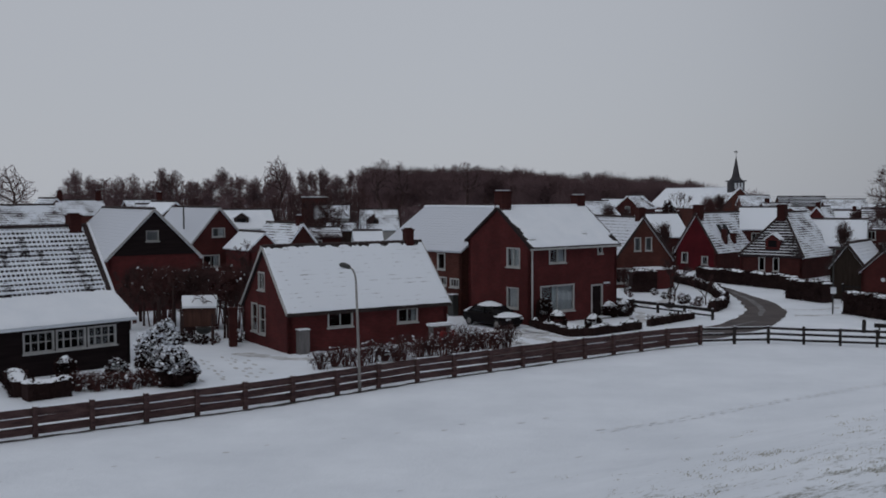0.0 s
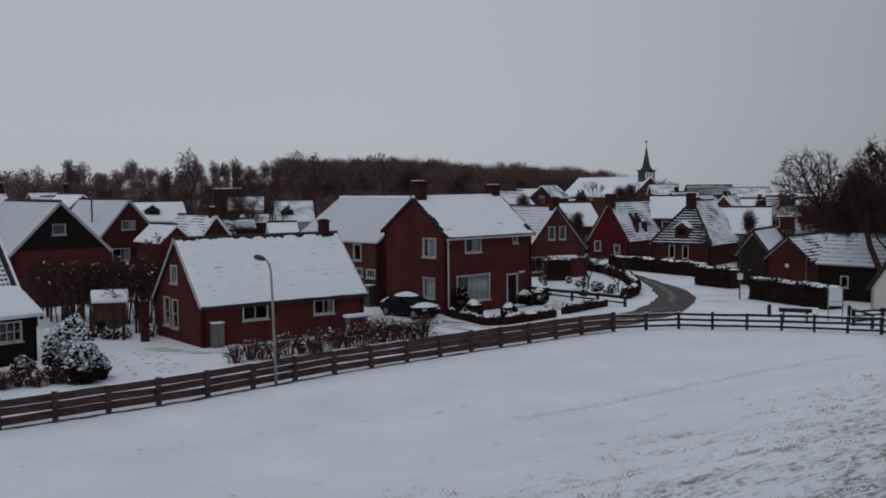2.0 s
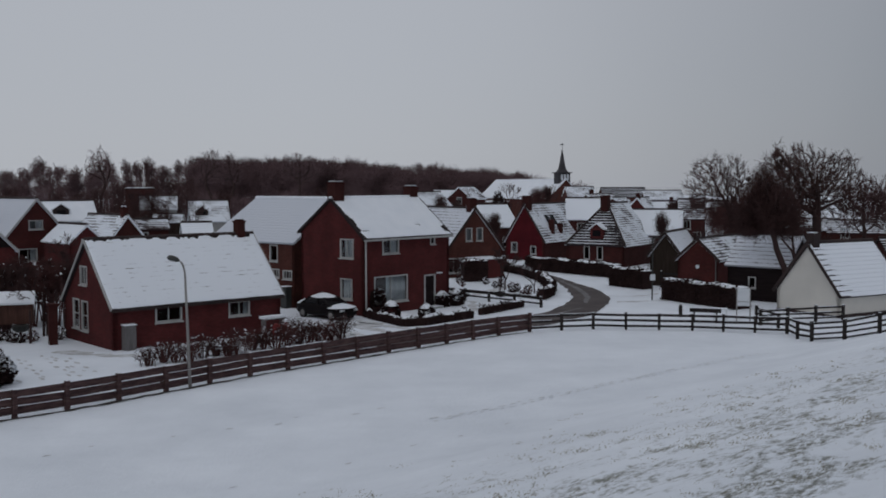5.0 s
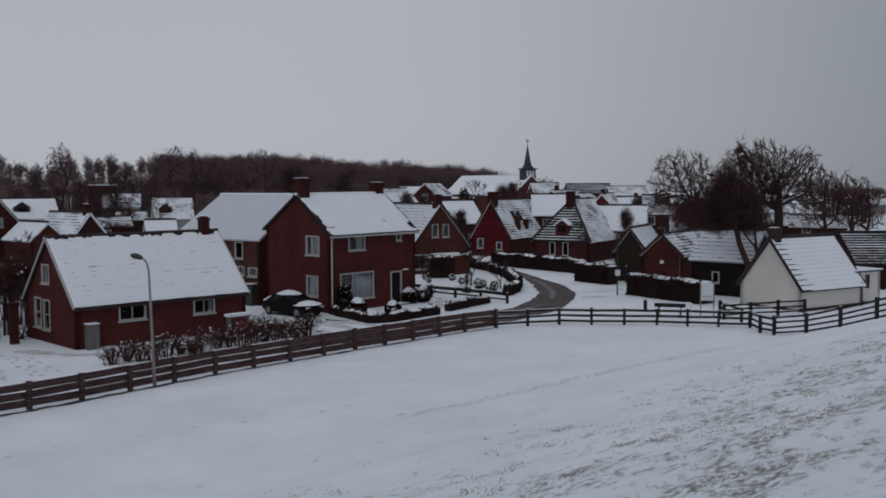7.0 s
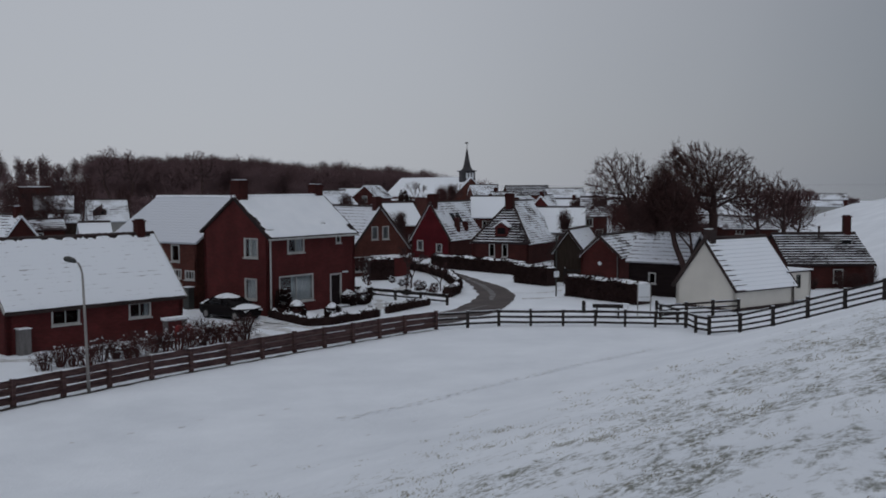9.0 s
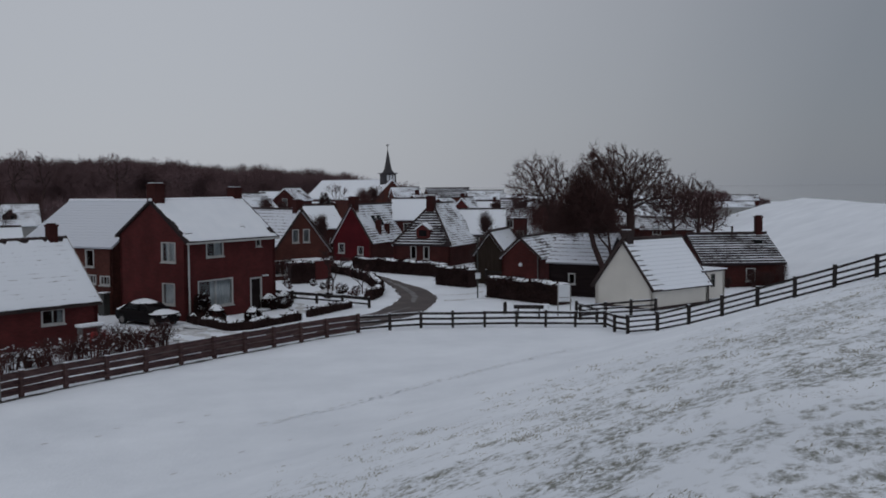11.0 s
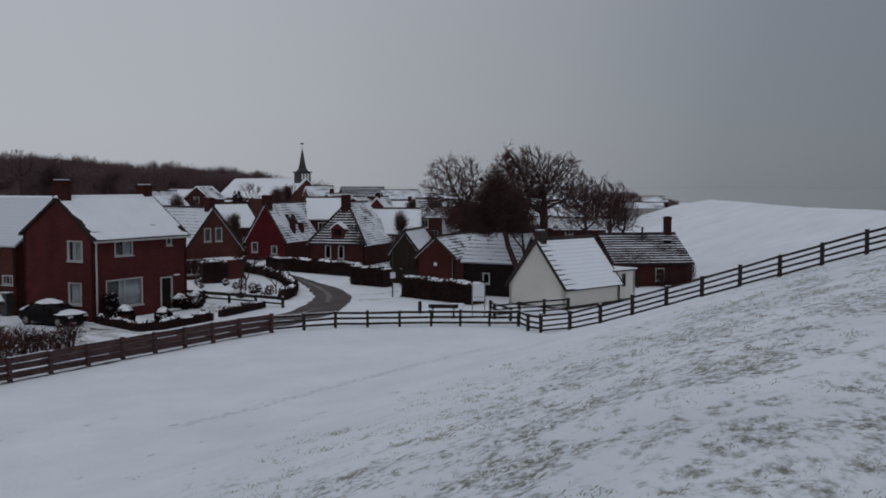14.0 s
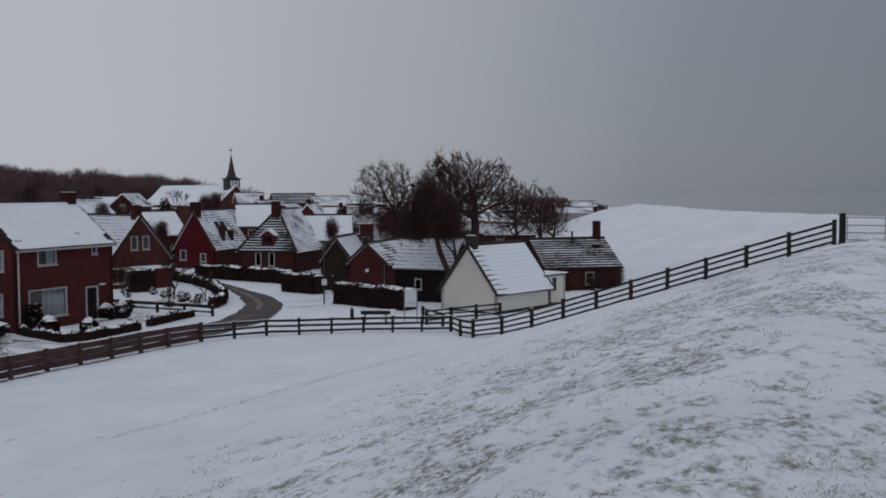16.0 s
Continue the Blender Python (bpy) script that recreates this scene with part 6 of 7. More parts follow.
for k, (side, back, z0, z1, rx, n) in enumerate(((-1.8, 0.2, 6.2, 9.8, 1.25, 2600), (-1.1, -0.3, 4.9, 8.6, 1.7, 3600), (-2.2, 0.4, 4.7, 8.5, 1.5, 3200), (-0.3, 0.3, 4.6, 7.2, 1.4, 2200), (-2.7, 0.2, 4.5, 7.0, 1.15, 1700))):
    brush("", 0, 0, rx, rx, z0, z1, n, 3 + 11 * k, M_TWIG, 0.95, 0.017, "pollard_crown", pollard, (side * 0.89 + back * 0.45, -side * 0.45 + back * 0.89))
brush("dark tangled thicket between the bare trees", 41.6, 84.2, 2.6, 1.8, 1.2, 8.0, 6500, 4, M_TWIG, 0.8, 0.017)
for k, (x, y, a, h) in enumerate(((-20.5, 63.5, 1.3, 1.9), (-18.2, 65.8, 1.5, 2.2), (-16.0, 63.8, 1.2, 1.7), (-14.4, 67.2, 1.5, 2.3), (-12.6, 64.3, 1.2, 2.0), (-13.0, 71.6, 1.8, 3.0), (-20.8, 68.0, 1.5, 2.3), (-11.2, 68.9, 1.4, 2.8), (-15.2, 60.8, 0.8, 1.5), (-11.6, 61.0, 0.8, 1.9))):
    brush("dark reddish leafless garden thicket", x, y, a * 0.9, a * 0.8, 1.1, h + 0.9, int(800 * a), 20 + k, M_TWIG if k % 3 else M_REDLEAF, 0.5, 0.013)
for k, (x, y, a, h) in enumerate(((42.5, 86.5, 2.0, 4.6), (45.5, 87.5, 2.0, 4.4), (48.5, 88.5, 2.0, 4.2), (51.5, 89.5, 2.0, 4.0), (54.5, 90.0, 1.8, 3.8), (38.0, 86.5, 1.6, 4.8), (36.5, 90.0, 1.6, 4.2), (57.5, 91.5, 1.6, 3.4))):
    brush("dark leafless undergrowth below the bare trees", x, y, a, a * 0.7, 0.2, h, int(1100 * a), 400 + k, M_TWIG, 0.7, 0.018)
for k, (x, y, z0, z1) in enumerate(((-15.9, 64.0, 1.6, 4.6), (-14.6, 64.6, 1.4, 4.4), (-13.3, 65.0, 1.5, 4.7), (-12.2, 65.2, 1.3, 4.3), (-17.4, 64.0, 1.5, 4.0), (-14.0, 67.0, 1.8, 5.2), (-11.4, 66.8, 1.6, 5.0), (-19.0, 66.2, 1.5, 4.2), (-18.6, 68.5, 1.7, 4.6), (-20.6, 69.0, 1.6, 4.4), (-16.4, 69.4, 1.7, 4.8))):
    brush("dark leafless orchard bush spreading above bare stems", x, y, 1.35, 1.2, z0, min(z1, 4.0), 2400, 420 + k, M_REDLEAF if k % 3 else M_TWIG, 0.55, 0.015, "orchard_bush")
for k, (x, y, a, h) in enumerate(((-23.7, 163.3, 1.8, 9.9), (-20.8, 158.6, 1.6, 9.2), (-18.8, 163.9, 2.0, 9.6), (-15.6, 169.3, 1.6, 9.0), (-13.5, 171.5, 1.6, 9.8), (-24.3, 148.0, 1.6, 8.8), (-24.9, 137.8, 1.5, 8.4), (-7.2, 149.8, 1.6, 8.8), (-2.2, 125.0, 1.3, 7.8), (-12.2, 117.4, 1.2, 7.1), (-16.8, 113.8, 1.2, 7.0), (-13.2, 107.2, 1.0, 6.4), (-29.8, 147.0, 1.5, 8.8), (-39.9, 165.2, 1.6, 9.6), (-42.5, 133.4, 1.4, 8.9), (-43.6, 127.8, 1.3, 8.8))):
    brush("grey-brown leafless trees among the far houses", x, y, a, a, 1.0, h, int(900 * a), 440 + k, M_TWIG, 1.0, 0.024)
rb = random.Random(3)
for k in range(17):
    t = k / 16
    big = rb.uniform(0.6, 1.25)
    brush("loose reddish garden hedge bush with snow below", -6.0 + 9.5 * t, 49.5 + 6.5 * t + 0.4 * math.sin(k * 1.7), 0.9 * big, 0.7 * big, 0.05, (0.85 + 0.25 * t) * big * 1.05 + 0.25, int((520 if k > 4 else 280) * big), 200 + k, M_REDLEAF if k % 4 else M_TWIG, 0.42, 0.012, "hedge_bush")
for k in range(10):
    t = k / 9
    brush("low reddish leafless garden bush", -16.0 + 3.8 * t, 44.1 + 1.5 * t + 0.35 * math.sin(k * 2.2), 0.5, 0.42, 0.05, 0.75 + rb.uniform(-0.1, 0.15), 330, 230 + k, M_REDLEAF, 0.3, 0.014, "hedge_bush")
for k, (x, y, a, h) in enumerate(((19.8, 99.0, 1.4, 3.2), (22.3, 106.0, 1.6, 3.6), (13.2, 95.5, 1.0, 2.4), (24.5, 118.0, 2.2, 5.0), (28.0, 124.0, 2.0, 4.8), (37.5, 96.0, 1.4, 3.0), (35.5, 106.0, 1.6, 4.0), (39.0, 112.0, 2.0, 4.6), (-4.0, 105.0, 2.2, 4.6), (2.0, 118.0, 2.4, 5.2), (9.0, 130.0, 2.4, 5.0), (-12.0, 108.0, 1.8, 4.2))):
    brush("leafless brown brush among the houses", x, y, a, a * 0.8, 0.2, h, int(1200 * a), 50 + k, M_TWIG, 0.6, 0.02)

for k, (x, y, a, z0, z1, m_) in enumerate(((38.0, 145.1, 1.08, 5.6, 8.1, M_REDLEAF), (39.9, 146.7, 0.76, 6.2, 8.4, M_TWIG), (23.0, 105.5, 0.66, 3.9, 5.7, M_TWIG), (49.6, 109.3, 1.6, 2.6, 6.9, M_REDLEAF), (48.9, 104.1, 1.5, 3.0, 7.6, M_TWIG), (45.2, 96.2, 1.7, 2.2, 7.0, M_REDLEAF), (20.9, 128.3, 0.87, 5.8, 7.1, M_TWIG), (52.9, 151.0, 1.16, 4.3, 6.1, M_TWIG), (59.3, 154.0, 1.1, 4.5, 6.2, M_TWIG), (48.5, 157.7, 1.01, 5.1, 6.7, M_REDLEAF), (56.6, 138.9, 1.25, 4.6, 6.4, M_TWIG), (39.6, 100.5, 0.72, 4.1, 5.7, M_TWIG), (29.9, 167.4, 0.94, 4.4, 6.1, M_TWIG), (42.9, 128.0, 0.75, 4.1, 5.4, M_TWIG))):
    brush("leafless brown brush among the houses", x, y, a, a, max(min(z0, z1 - 2.4), 0.2), z1, int(1500 * a), 300 + k, m_, 0.9, 0.017)

for k, (x, y, a, h) in enumerate(((50.6, 69.3, 0.7, 1.5), (51.7, 69.0, 0.8, 1.3), (52.8, 68.6, 0.7, 1.8), (48.6, 70.0, 0.5, 1.0))):
    brush("dark reddish leafless bush against the brick wall", x, y, a, a * 0.5, 0.1, h, int(900 * a), 520 + k, M_TWIG, 0.4, 0.012)
rw = random.Random(8)
def tree_row(name, label, rows, seed, variants=5):
    """Many bare trees of a few grown forms, turned and scaled, as one far mass. rows: x, y, height, crown radius."""
    forms = []
    for k in range(variants):
        cl = np.concatenate([crown_cloud(seed + k * 7 + j, 90, (math.cos(j * 2.4 + k) * 0.5, math.sin(j * 2.4 + k) * 0.5, 5.5 + 1.6 * j), (1.7 - 0.12 * j, 1.7 - 0.12 * j, 1.5), -0.9, 0.5, 0.3) for j in range(5)])
        pts, par = reach(seed + k, cl, (0, 0, -0.2), [(0.1, 0, 2.5), (0.0, 0.1, 5.0)], 0.55, near=0.6, sense=3.5)
        rad, kids = thicken(par, 0.045, cap=0.30)
        g = Geo()
        sweep(g, g, pts, par, rad, kids, seed + k, 0.05, 0.05, 2, 0.9)
        forms.append((np.array(g.v), g.f, np.array(g.v)[:, 2].max()))
    q = random.Random(seed)
    vs, fs = [], []
    base = 0
    for k, (x, y, h, w) in enumerate(rows):
        v, f, top = forms[k % variants]
        a = q.uniform(0, 6.283)
        c, sn = math.cos(a), math.sin(a)
        p = np.stack([(v[:, 0] * c - v[:, 1] * sn) * w / 2.2 + x, (v[:, 0] * sn + v[:, 1] * c) * w / 2.2 + y, v[:, 2] * h / top], 1)
        vs.append(p)
        fs += [tuple(i + base for i in face) for face in f]
        base += len(v)
    me = bpy.data.meshes.new(name)
    me.from_pydata(np.concatenate(vs).tolist(), [], fs)
    me.materials.append(M_WOODS_HAZED)
    tagged(new(name, me), label, "woods", kind="stuff")


rows = []
for k in range(38):
    az = 20.1 - 17.3 * (k + rw.uniform(-0.4, 0.4)) / 37
    d = rw.uniform(265, 320)
    x, y = at_az(az, d)
    rows.append((x, y, d / 300 * rw.uniform(13.0, 17.4), rw.uniform(2.0, 3.6)))
tree_row("woodland", "row of tall dark leafless trees behind the village", rows, 5)
wood("woodland", "brown twig haze in the crowns of the tall trees", [(x, y, h * 0.97, w * 0.85) for x, y, h, w in rows], 5, 620, low=0.04)
rows = []
for k in range(60):
    az = 20.2 - 17.0 * k / 59 + rw.uniform(-0.15, 0.15)
    d = rw.uniform(290, 340)
    x, y = at_az(az, d)
    rows.append((x, y, d / 300 * rw.uniform(7.5, 10.5), rw.uniform(2.2, 3.6)))
wood("thicket", "brown undergrowth below the tall trees", rows, 15, 560, low=0.35)
rows = []
for k in range(230):
    az = 4.4 - 18.4 * (k / 229) + rw.uniform(-0.2, 0.2)
    d = rw.uniform(270, 340)
    x, y = at_az(az, d)
    top = 16.4 - max(0, -az - 2.5) * 0.36
    rows.append((x, y, d / 300 * top * rw.uniform(0.90, 1.03), rw.uniform(2.4, 3.6)))
wood("woodland", "dense brown leafless wood behind the village", rows, 6, 800, low=0.3)
rows = []
for k in range(26):
    az = 19.0 - 22.0 * k / 25 + rw.uniform(-0.3, 0.3)
    d = rw.uniform(190, 240)
    x, y = at_az(az, d)
    rows.append((x, y, rw.uniform(5.5, 8.5), rw.uniform(1.8, 3.0)))
wood("thicket", "dark tangled thicket at the village edge", rows, 7, 420)
rows = []
for az, d, h, w in ((-33.8, 170, 8.0, 3.0), (-33.0, 160, 8.5, 3.0), (-16.2, 260, 10.5, 4.0), (-15.0, 265, 10.8, 4.0), (-14.2, 262, 10.5, 4.0)):
    x, y = at_az(az, d)
    rows += [(x + rw.uniform(-2, 2), y + rw.uniform(-2, 2), h * rw.uniform(0.85, 1), w) for _ in range(3)]
wood("thicket", "clumps of far leafless trees", rows, 9, 500)
rows = []
for az, d, h, w in ((-34.4, 318, 6.4, 1.7), (-34.9, 322, 5.2, 1.5), (-35.2, 316, 4.6, 1.3), (-36.4, 320, 4.2, 1.6), (-36.65, 322, 3.8, 1.3), (-33.6, 330, 6.0, 2.0)):
    x, y = at_az(az, d)
    rows += [(x + q_, y, h, w) for q_ in (-0.5, 0.5)]
wood("thicket", "rounded far bushes at the foot of the dike", rows, 19, 1000, low=0.4)

# ---- cottage with the black veranda: veranda parts ----
ver = bpy.data.objects["veranda_cottage"]
VD = 2.2
ver["dim"] = (11.75, VD)
vw = [7.05, 8.65, 10.25]
wall_part(ver, "front", 11.75, [(0, 2.42), (11.75, 2.42)], [(u - 0.73, 1.16, u + 0.73, 2.12) for u in vw], M_BLACK_WOOD, 0.15).location = (0, -VD, 0)
wall_part(ver, "right", VD, [(0, 2.42), (VD, 3.45)], [], M_BLACK_WOOD, 0.15).location = (0, -VD, 0)
for u in vw:
    window_part(ver, "front", u, 1.16, 1.46, 0.96, 4, 2, bar=0.045).location = (0, -VD, 0)
fl = Geo()
fl.box(0.2, -VD + 0.2, 0.0, 11.55, -0.05, 0.05)
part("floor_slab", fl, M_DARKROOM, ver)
va, vb, vc, vd = (-0.2, -VD - 0.30, 2.40), (12.05, -VD - 0.30, 2.40), (12.05, -0.02, 3.62), (-0.2, -0.02, 3.62)
slope_part(ver, va, vb, vc, vd, R_HEAVY, label="shallow veranda roof")
snow_sheet(ver, va, vb, vc, vd, seed=3.3, deep=0.09, top=0.02, side=0.02, rag=0.03)
g = Geo()
g.beam((12.0, -0.25, 3.40), (12.0, 2.5, 7.06), 0.12, 0.15)
part("bargeboard", g, M_SNOW, ver, "pale verge trim dusted with snow")

# ---- extra parts of single houses ----
def add_box(parent, name, mat, b, label="", snow=0.0):
    g = Geo()
    g.box(*b)
    ob = part(name, g, mat, parent, label)
    if snow:
        s = Geo()
        s.box(b[0] - 0.03, b[1] - 0.03, b[5] + 0.002, b[3] + 0.03, b[4] + 0.03, b[5] + snow)
        part("snow_cap", s, M_SNOW, ob)
    return ob


bh = bpy.data.objects["brick_house"]
g = Geo()
g.tube([(0.10, -0.10, 0.1), (0.10, -0.10, 4.95)], [0.06, 0.06], 8)
part("downpipe", g, M_WHITE, bh, "white downpipe at the corner")
add_box(bh, "step", M_CONCRETE, (5.5, -0.7, -0.05, 6.9, -0.03, 0.12), snow=0.03)
add_box(bh, "porch_lamp", M_SIGN, (6.95, -0.14, 2.35, 7.45, -0.02, 2.45))
shrub("dark evergreen shrub against the brick house wall", 6.55, 65.85, 0.55, 0.45, 1.7, M_LEAF, 61, 1500, 0.08, 24)

rw_ = bpy.data.objects["rear_wing"]
add_box(rw_, "water_butt", M_DARKMETAL, (8.2, -0.55, 0.0, 8.75, -0.05, 1.5), "dark water butt by the wall", 0.05)

cot = bpy.data.objects["white_cottage"]
lt = thing("lean_to", cot.matrix_world @ pose(5.02, 6.35, 0), "flat-roofed cream rendered lean-to", "shed")
lt["dim"] = (2.6, 2.6)
lt.matrix_world = pose(40.9, 61.9, 0.35, 0, 0, 20)
wall_part(lt, "front", 2.6, [(0, 1.85), (2.6, 1.85)], [(1.0, 0.75, 1.4, 1.65)], M_CREAM)
wall_part(lt, "right", 2.6, [(0, 1.85), (2.6, 1.85)], [], M_CREAM)
wall_part(lt, "left", 2.6, [(0, 1.85), (2.6, 1.85)], [], M_CREAM)
wall_part(lt, "back", 2.6, [(0, 1.85), (2.6, 1.85)], [], M_CREAM)
window_part(lt, "front", 1.2, 0.75, 0.4, 0.9, 1, 1, frame_mat=M_DARKMETAL, sill=False)
add_box(lt, "roof", M_TILE, (-0.1, -0.1, 1.852, 2.7, 2.7, 1.95), snow=0.08)
g = Geo()
g.tube([(0.05, -0.06, -0.3), (0.05, -0.06, 1.5)], [0.045, 0.045], 6)
part("downpipe", g, M_DARKMETAL, lt)

dr = bpy.data.objects["dark_roof_house"]
g = Geo()
g.tube([(3.6, 3.6, 3.7), (3.6, 3.6, 4.75), (3.6, 3.6, 4.85)], [0.09, 0.09, 0.12], 8)
part("vent_pipe", g, M_TILE, dr, "short dark vent pipe")
add_box(dr, "roof_window", M_CARGLASS, (5.2, 2.55, 3.42, 5.85, 3.05, 3.75), "small dark roof window", 0.03)

dc = bpy.data.objects["red_gable_house"]
g = Geo()
g.tube([(0.9, 3.0, 5.4), (0.9, 3.0, 7.3), (0.85, 2.9, 7.45)], [0.08, 0.08, 0.06], 6)
part("flue_pipe", g, M_DARKMETAL, dc)
g = Geo()
lump(g, 3.4, -0.9, 1.25, 2.1, 0.8, 0.35, 0, 5, 14, 4)
part("porch_snow", g, M_SNOW, dc, "rounded heap of snow on the porch roof", smooth=True)
add_box(dc, "porch_roof", M_TILE, (1.5, -1.6, 1.12, 5.3, -0.03, 1.24))
for x in (1.7, 5.1):
    add_box(dc, "porch_post", M_TILE, (x - 0.06, -1.5, -0.05, x + 0.06, -1.38, 1.118))


def dormer(parent, x, y, z, w, d, h, wall, front="front", snow=True):
    """A small roof window house: front at y, going back d, with its own snowy gable roof."""
    g = Geo()
    g.prism([(x - w / 2, y, z), (x + w / 2, y, z), (x + w / 2, y, z + h), (x, y, z + h + w * 0.35), (x - w / 2, y, z + h)], (0, d, 0))
    dm = part("dormer", g, wall, parent, "small dormer with snowy roof")
    gl = Geo()
    gl.box(x - w * 0.3, y - 0.03, z + h * 0.25, x + w * 0.3, y - 0.005, z + h * 0.9)
    part("dormer_window", gl, M_CARGLASS, dm)
    for s in (-1, 1):
        r = Geo()
        r.prism([(x, y - 0.15, z + h + w * 0.35 + 0.02), (x + s * (w / 2 + 0.12), y - 0.15, z + h - 0.06), (x + s * (w / 2 + 0.12), y - 0.15, z + h + 0.06), (x, y - 0.15, z + h + w * 0.35 + 0.14)][::s], (0, d, 0))
        part("dormer_roof", r, M_SNOW if snow else M_TILE, dm)
    return dm


hp = bpy.data.objects["hipped_house"]
[c for c in hp.children if c.name.startswith("roof")][-1].data.materials[0] = R_BARE
dormer(hp, 3.2, 0.35, 2.9, 1.5, 1.6, 1.0, M_BRICK_DARK)
add_box(hp, "bay_window", M_BRICK_DARK, (-0.8, 1.5, -0.1, -0.03, 3.8, 2.4), snow=0.12)
br = bpy.data.objects["bright_red_house"]
for x, y in ((4.2, 3.0), (4.2, 4.4)):
    g = Geo()
    z = 2.45 + (4.95 - x) * 1.584
    a_, c_ = Vector((4.05, y, 2.45 + 0.9 * 1.584 + 0.08)), Vector((3.35, y, 2.45 + 1.6 * 1.584 + 0.08))
    g.prism([a_, a_ + Vector((0, 0.8, 0)), c_ + Vector((0, 0.8, 0)), c_], (0.04, 0, 0.03))
    part("skylight", g, M_CARGLASS, br, "dark roof window")
add_box(br, "flue", M_CHIM, (4.2, 2.6, 2.9, 4.75, 3.1, 4.6), "short dark brick flue")
add_box(br, "flue", M_CHIM, (4.25, 4.6, 2.9, 4.8, 5.1, 4.1), "short dark brick flue")
hr = bpy.data.objects["hip_roof_house"]
dormer(hr, 1.6, 0.7, 5.3, 1.6, 1.6, 0.75, M_TILE)
wh = bpy.data.objects["white_roof_house"]
dormer(wh, 1.3, 0.7, 4.7, 1.6, 1.4, 0.7, M_TILE)
bg = bpy.data.objects["brown_gable_house"]
add_box(bg, "porch", M_BRICK_DARK, (2.0, -2.4, -0.1, 4.7, -0.03, 1.75), "brick porch under a snowy flat roof", 0.12)
gr_ = bpy.data.objects["red_garage"]
g = Geo()
g.tube([(1.7, -0.06, 1.9), (1.7, -0.02, 1.9)], [0.16, 0.16], 10)
part("wall_lamp", g, M_SIGN, gr_, "round pale wall lamp")
g = Geo()
g.tube([(3.25, -0.06, 0.0), (3.25, -0.06, 2.5)], [0.05, 0.05], 6)
part("downpipe", g, M_GREYWOOD, gr_)
cb = bpy.data.objects["brick_cottage"]
add_box(cb, "garden_cupboard", M_GREYWOOD, (0.42, -0.48, -0.05, 1.02, -0.03, 1.3), "grey wooden lean-to cupboard", 0.05)
wc = bpy.data.objects["white_cottage"]
add_box(wc, "plinth", M_TILE, (5.022, 0.0, -0.1, 5.06, 6.2, 0.22), "black tarred plinth")
add_box(wc, "plinth", M_TILE, (0.0, -0.04, -0.1, 5.06, -0.002, 0.16), "black tarred plinth")
g = Geo()
g.tube([(5.12, 6.1, 0.0), (5.12, 6.1, 1.6)], [0.05, 0.05], 7)
part("downpipe", g, M_TILE, wc)

up_ = Vector((0, -0.800, 0.600))
g = Geo()
n_v = 14
for k in range(n_v):
    foot, head_ = Vector((0, -0.25, 3.29)), Vector((0, 2.5, 6.95))
    lo, hi = foot.lerp(head_, k / n_v), foot.lerp(head_, (k + 0.96) / n_v)
    x0 = 11.68 + 0.06 * nz(k * 1.3, 2.0, 1.0, 4)
    g.prism([Vector((x0, 0, 0)) + lo + up_ * 0.04, Vector((11.94, 0, 0)) + lo + up_ * 0.04, Vector((11.94, 0, 0)) + hi + up_ * 0.04, Vector((x0, 0, 0)) + hi + up_ * 0.04], tuple(up_ * 0.035))
part("verge_tiles", g, M_TILE, ver, "dark bare verge tiles")

# ---- church ----
ch = gable_house("church", "village church with long snowy roof and slate spire", 59.6, 219.1, 11.8, 9.4, 38, 5.6, 9.9, "y", M_BRICK_BROWN, R_HEAVY, sheet=0.1, category="church", ridge_snow=True,
                 wins=[("front", 4.7, 3.0, 1.0, 2.2, 1, 1)])
tx, ty = 4.7, 1.9
add_box(ch, "belfry", M_SPIRE, (tx - 1.35, ty - 1.35, 8.0, tx + 1.35, ty + 1.35, 11.2), "dark boarded belfry")
for k in (-0.75, 0.0, 0.75):
    add_box(ch, "louvre", M_SIGN, (tx + k - 0.24, ty - 1.40, 9.6, tx + k + 0.24, ty - 1.355, 10.9), "pale belfry louvre")
add_box(ch, "cornice", M_SPIRE, (tx - 1.65, ty - 1.65, 11.202, tx + 1.65, ty + 1.65, 11.42))
g = Geo()
g.tube([(tx, ty, 11.42), (tx, ty, 12.1), (tx, ty, 13.0), (tx, ty, 16.6)], [1.5, 0.95, 0.72, 0.06], 8)
part("spire", g, M_SPIRE, ch, "slender dark slate spire")
g = Geo()
g.tube([(tx, ty, 16.3), (tx, ty, 18.0)], [0.06, 0.05], 5)
g.box(tx - 0.45, ty - 0.03, 17.5, tx + 0.35, ty + 0.03, 17.75)
part("weather_vane", g, M_DARKMETAL, ch)
add_box(ch, "vestry", M_BRICK_BROWN, (-5.5, 20, -0.1, -0.03, 27, 4.5), "low snowy side room of the church", 0.3)

# ---- flat-roofed dark building far behind ----
fb = thing("flat_building", pose(*at_az(7.2, 190), 0, 0, 0, 8), "far black flat-roofed building with a snowy edge", "building")
add_box(fb, "wall", M_BRICK_SOOT, (-2.4, 0, -0.1, 2.4, 6, 8.0))
add_box(fb, "roof", M_TILE, (-2.6, -0.2, 8.002, 2.6, 6.2, 8.2), snow=0.12)
for k in range(3):
    add_box(fb, "window", M_CARGLASS, (-2.0 + 1.5 * k, -0.06, 6.2, -1.0 + 1.5 * k, -0.01, 7.2))

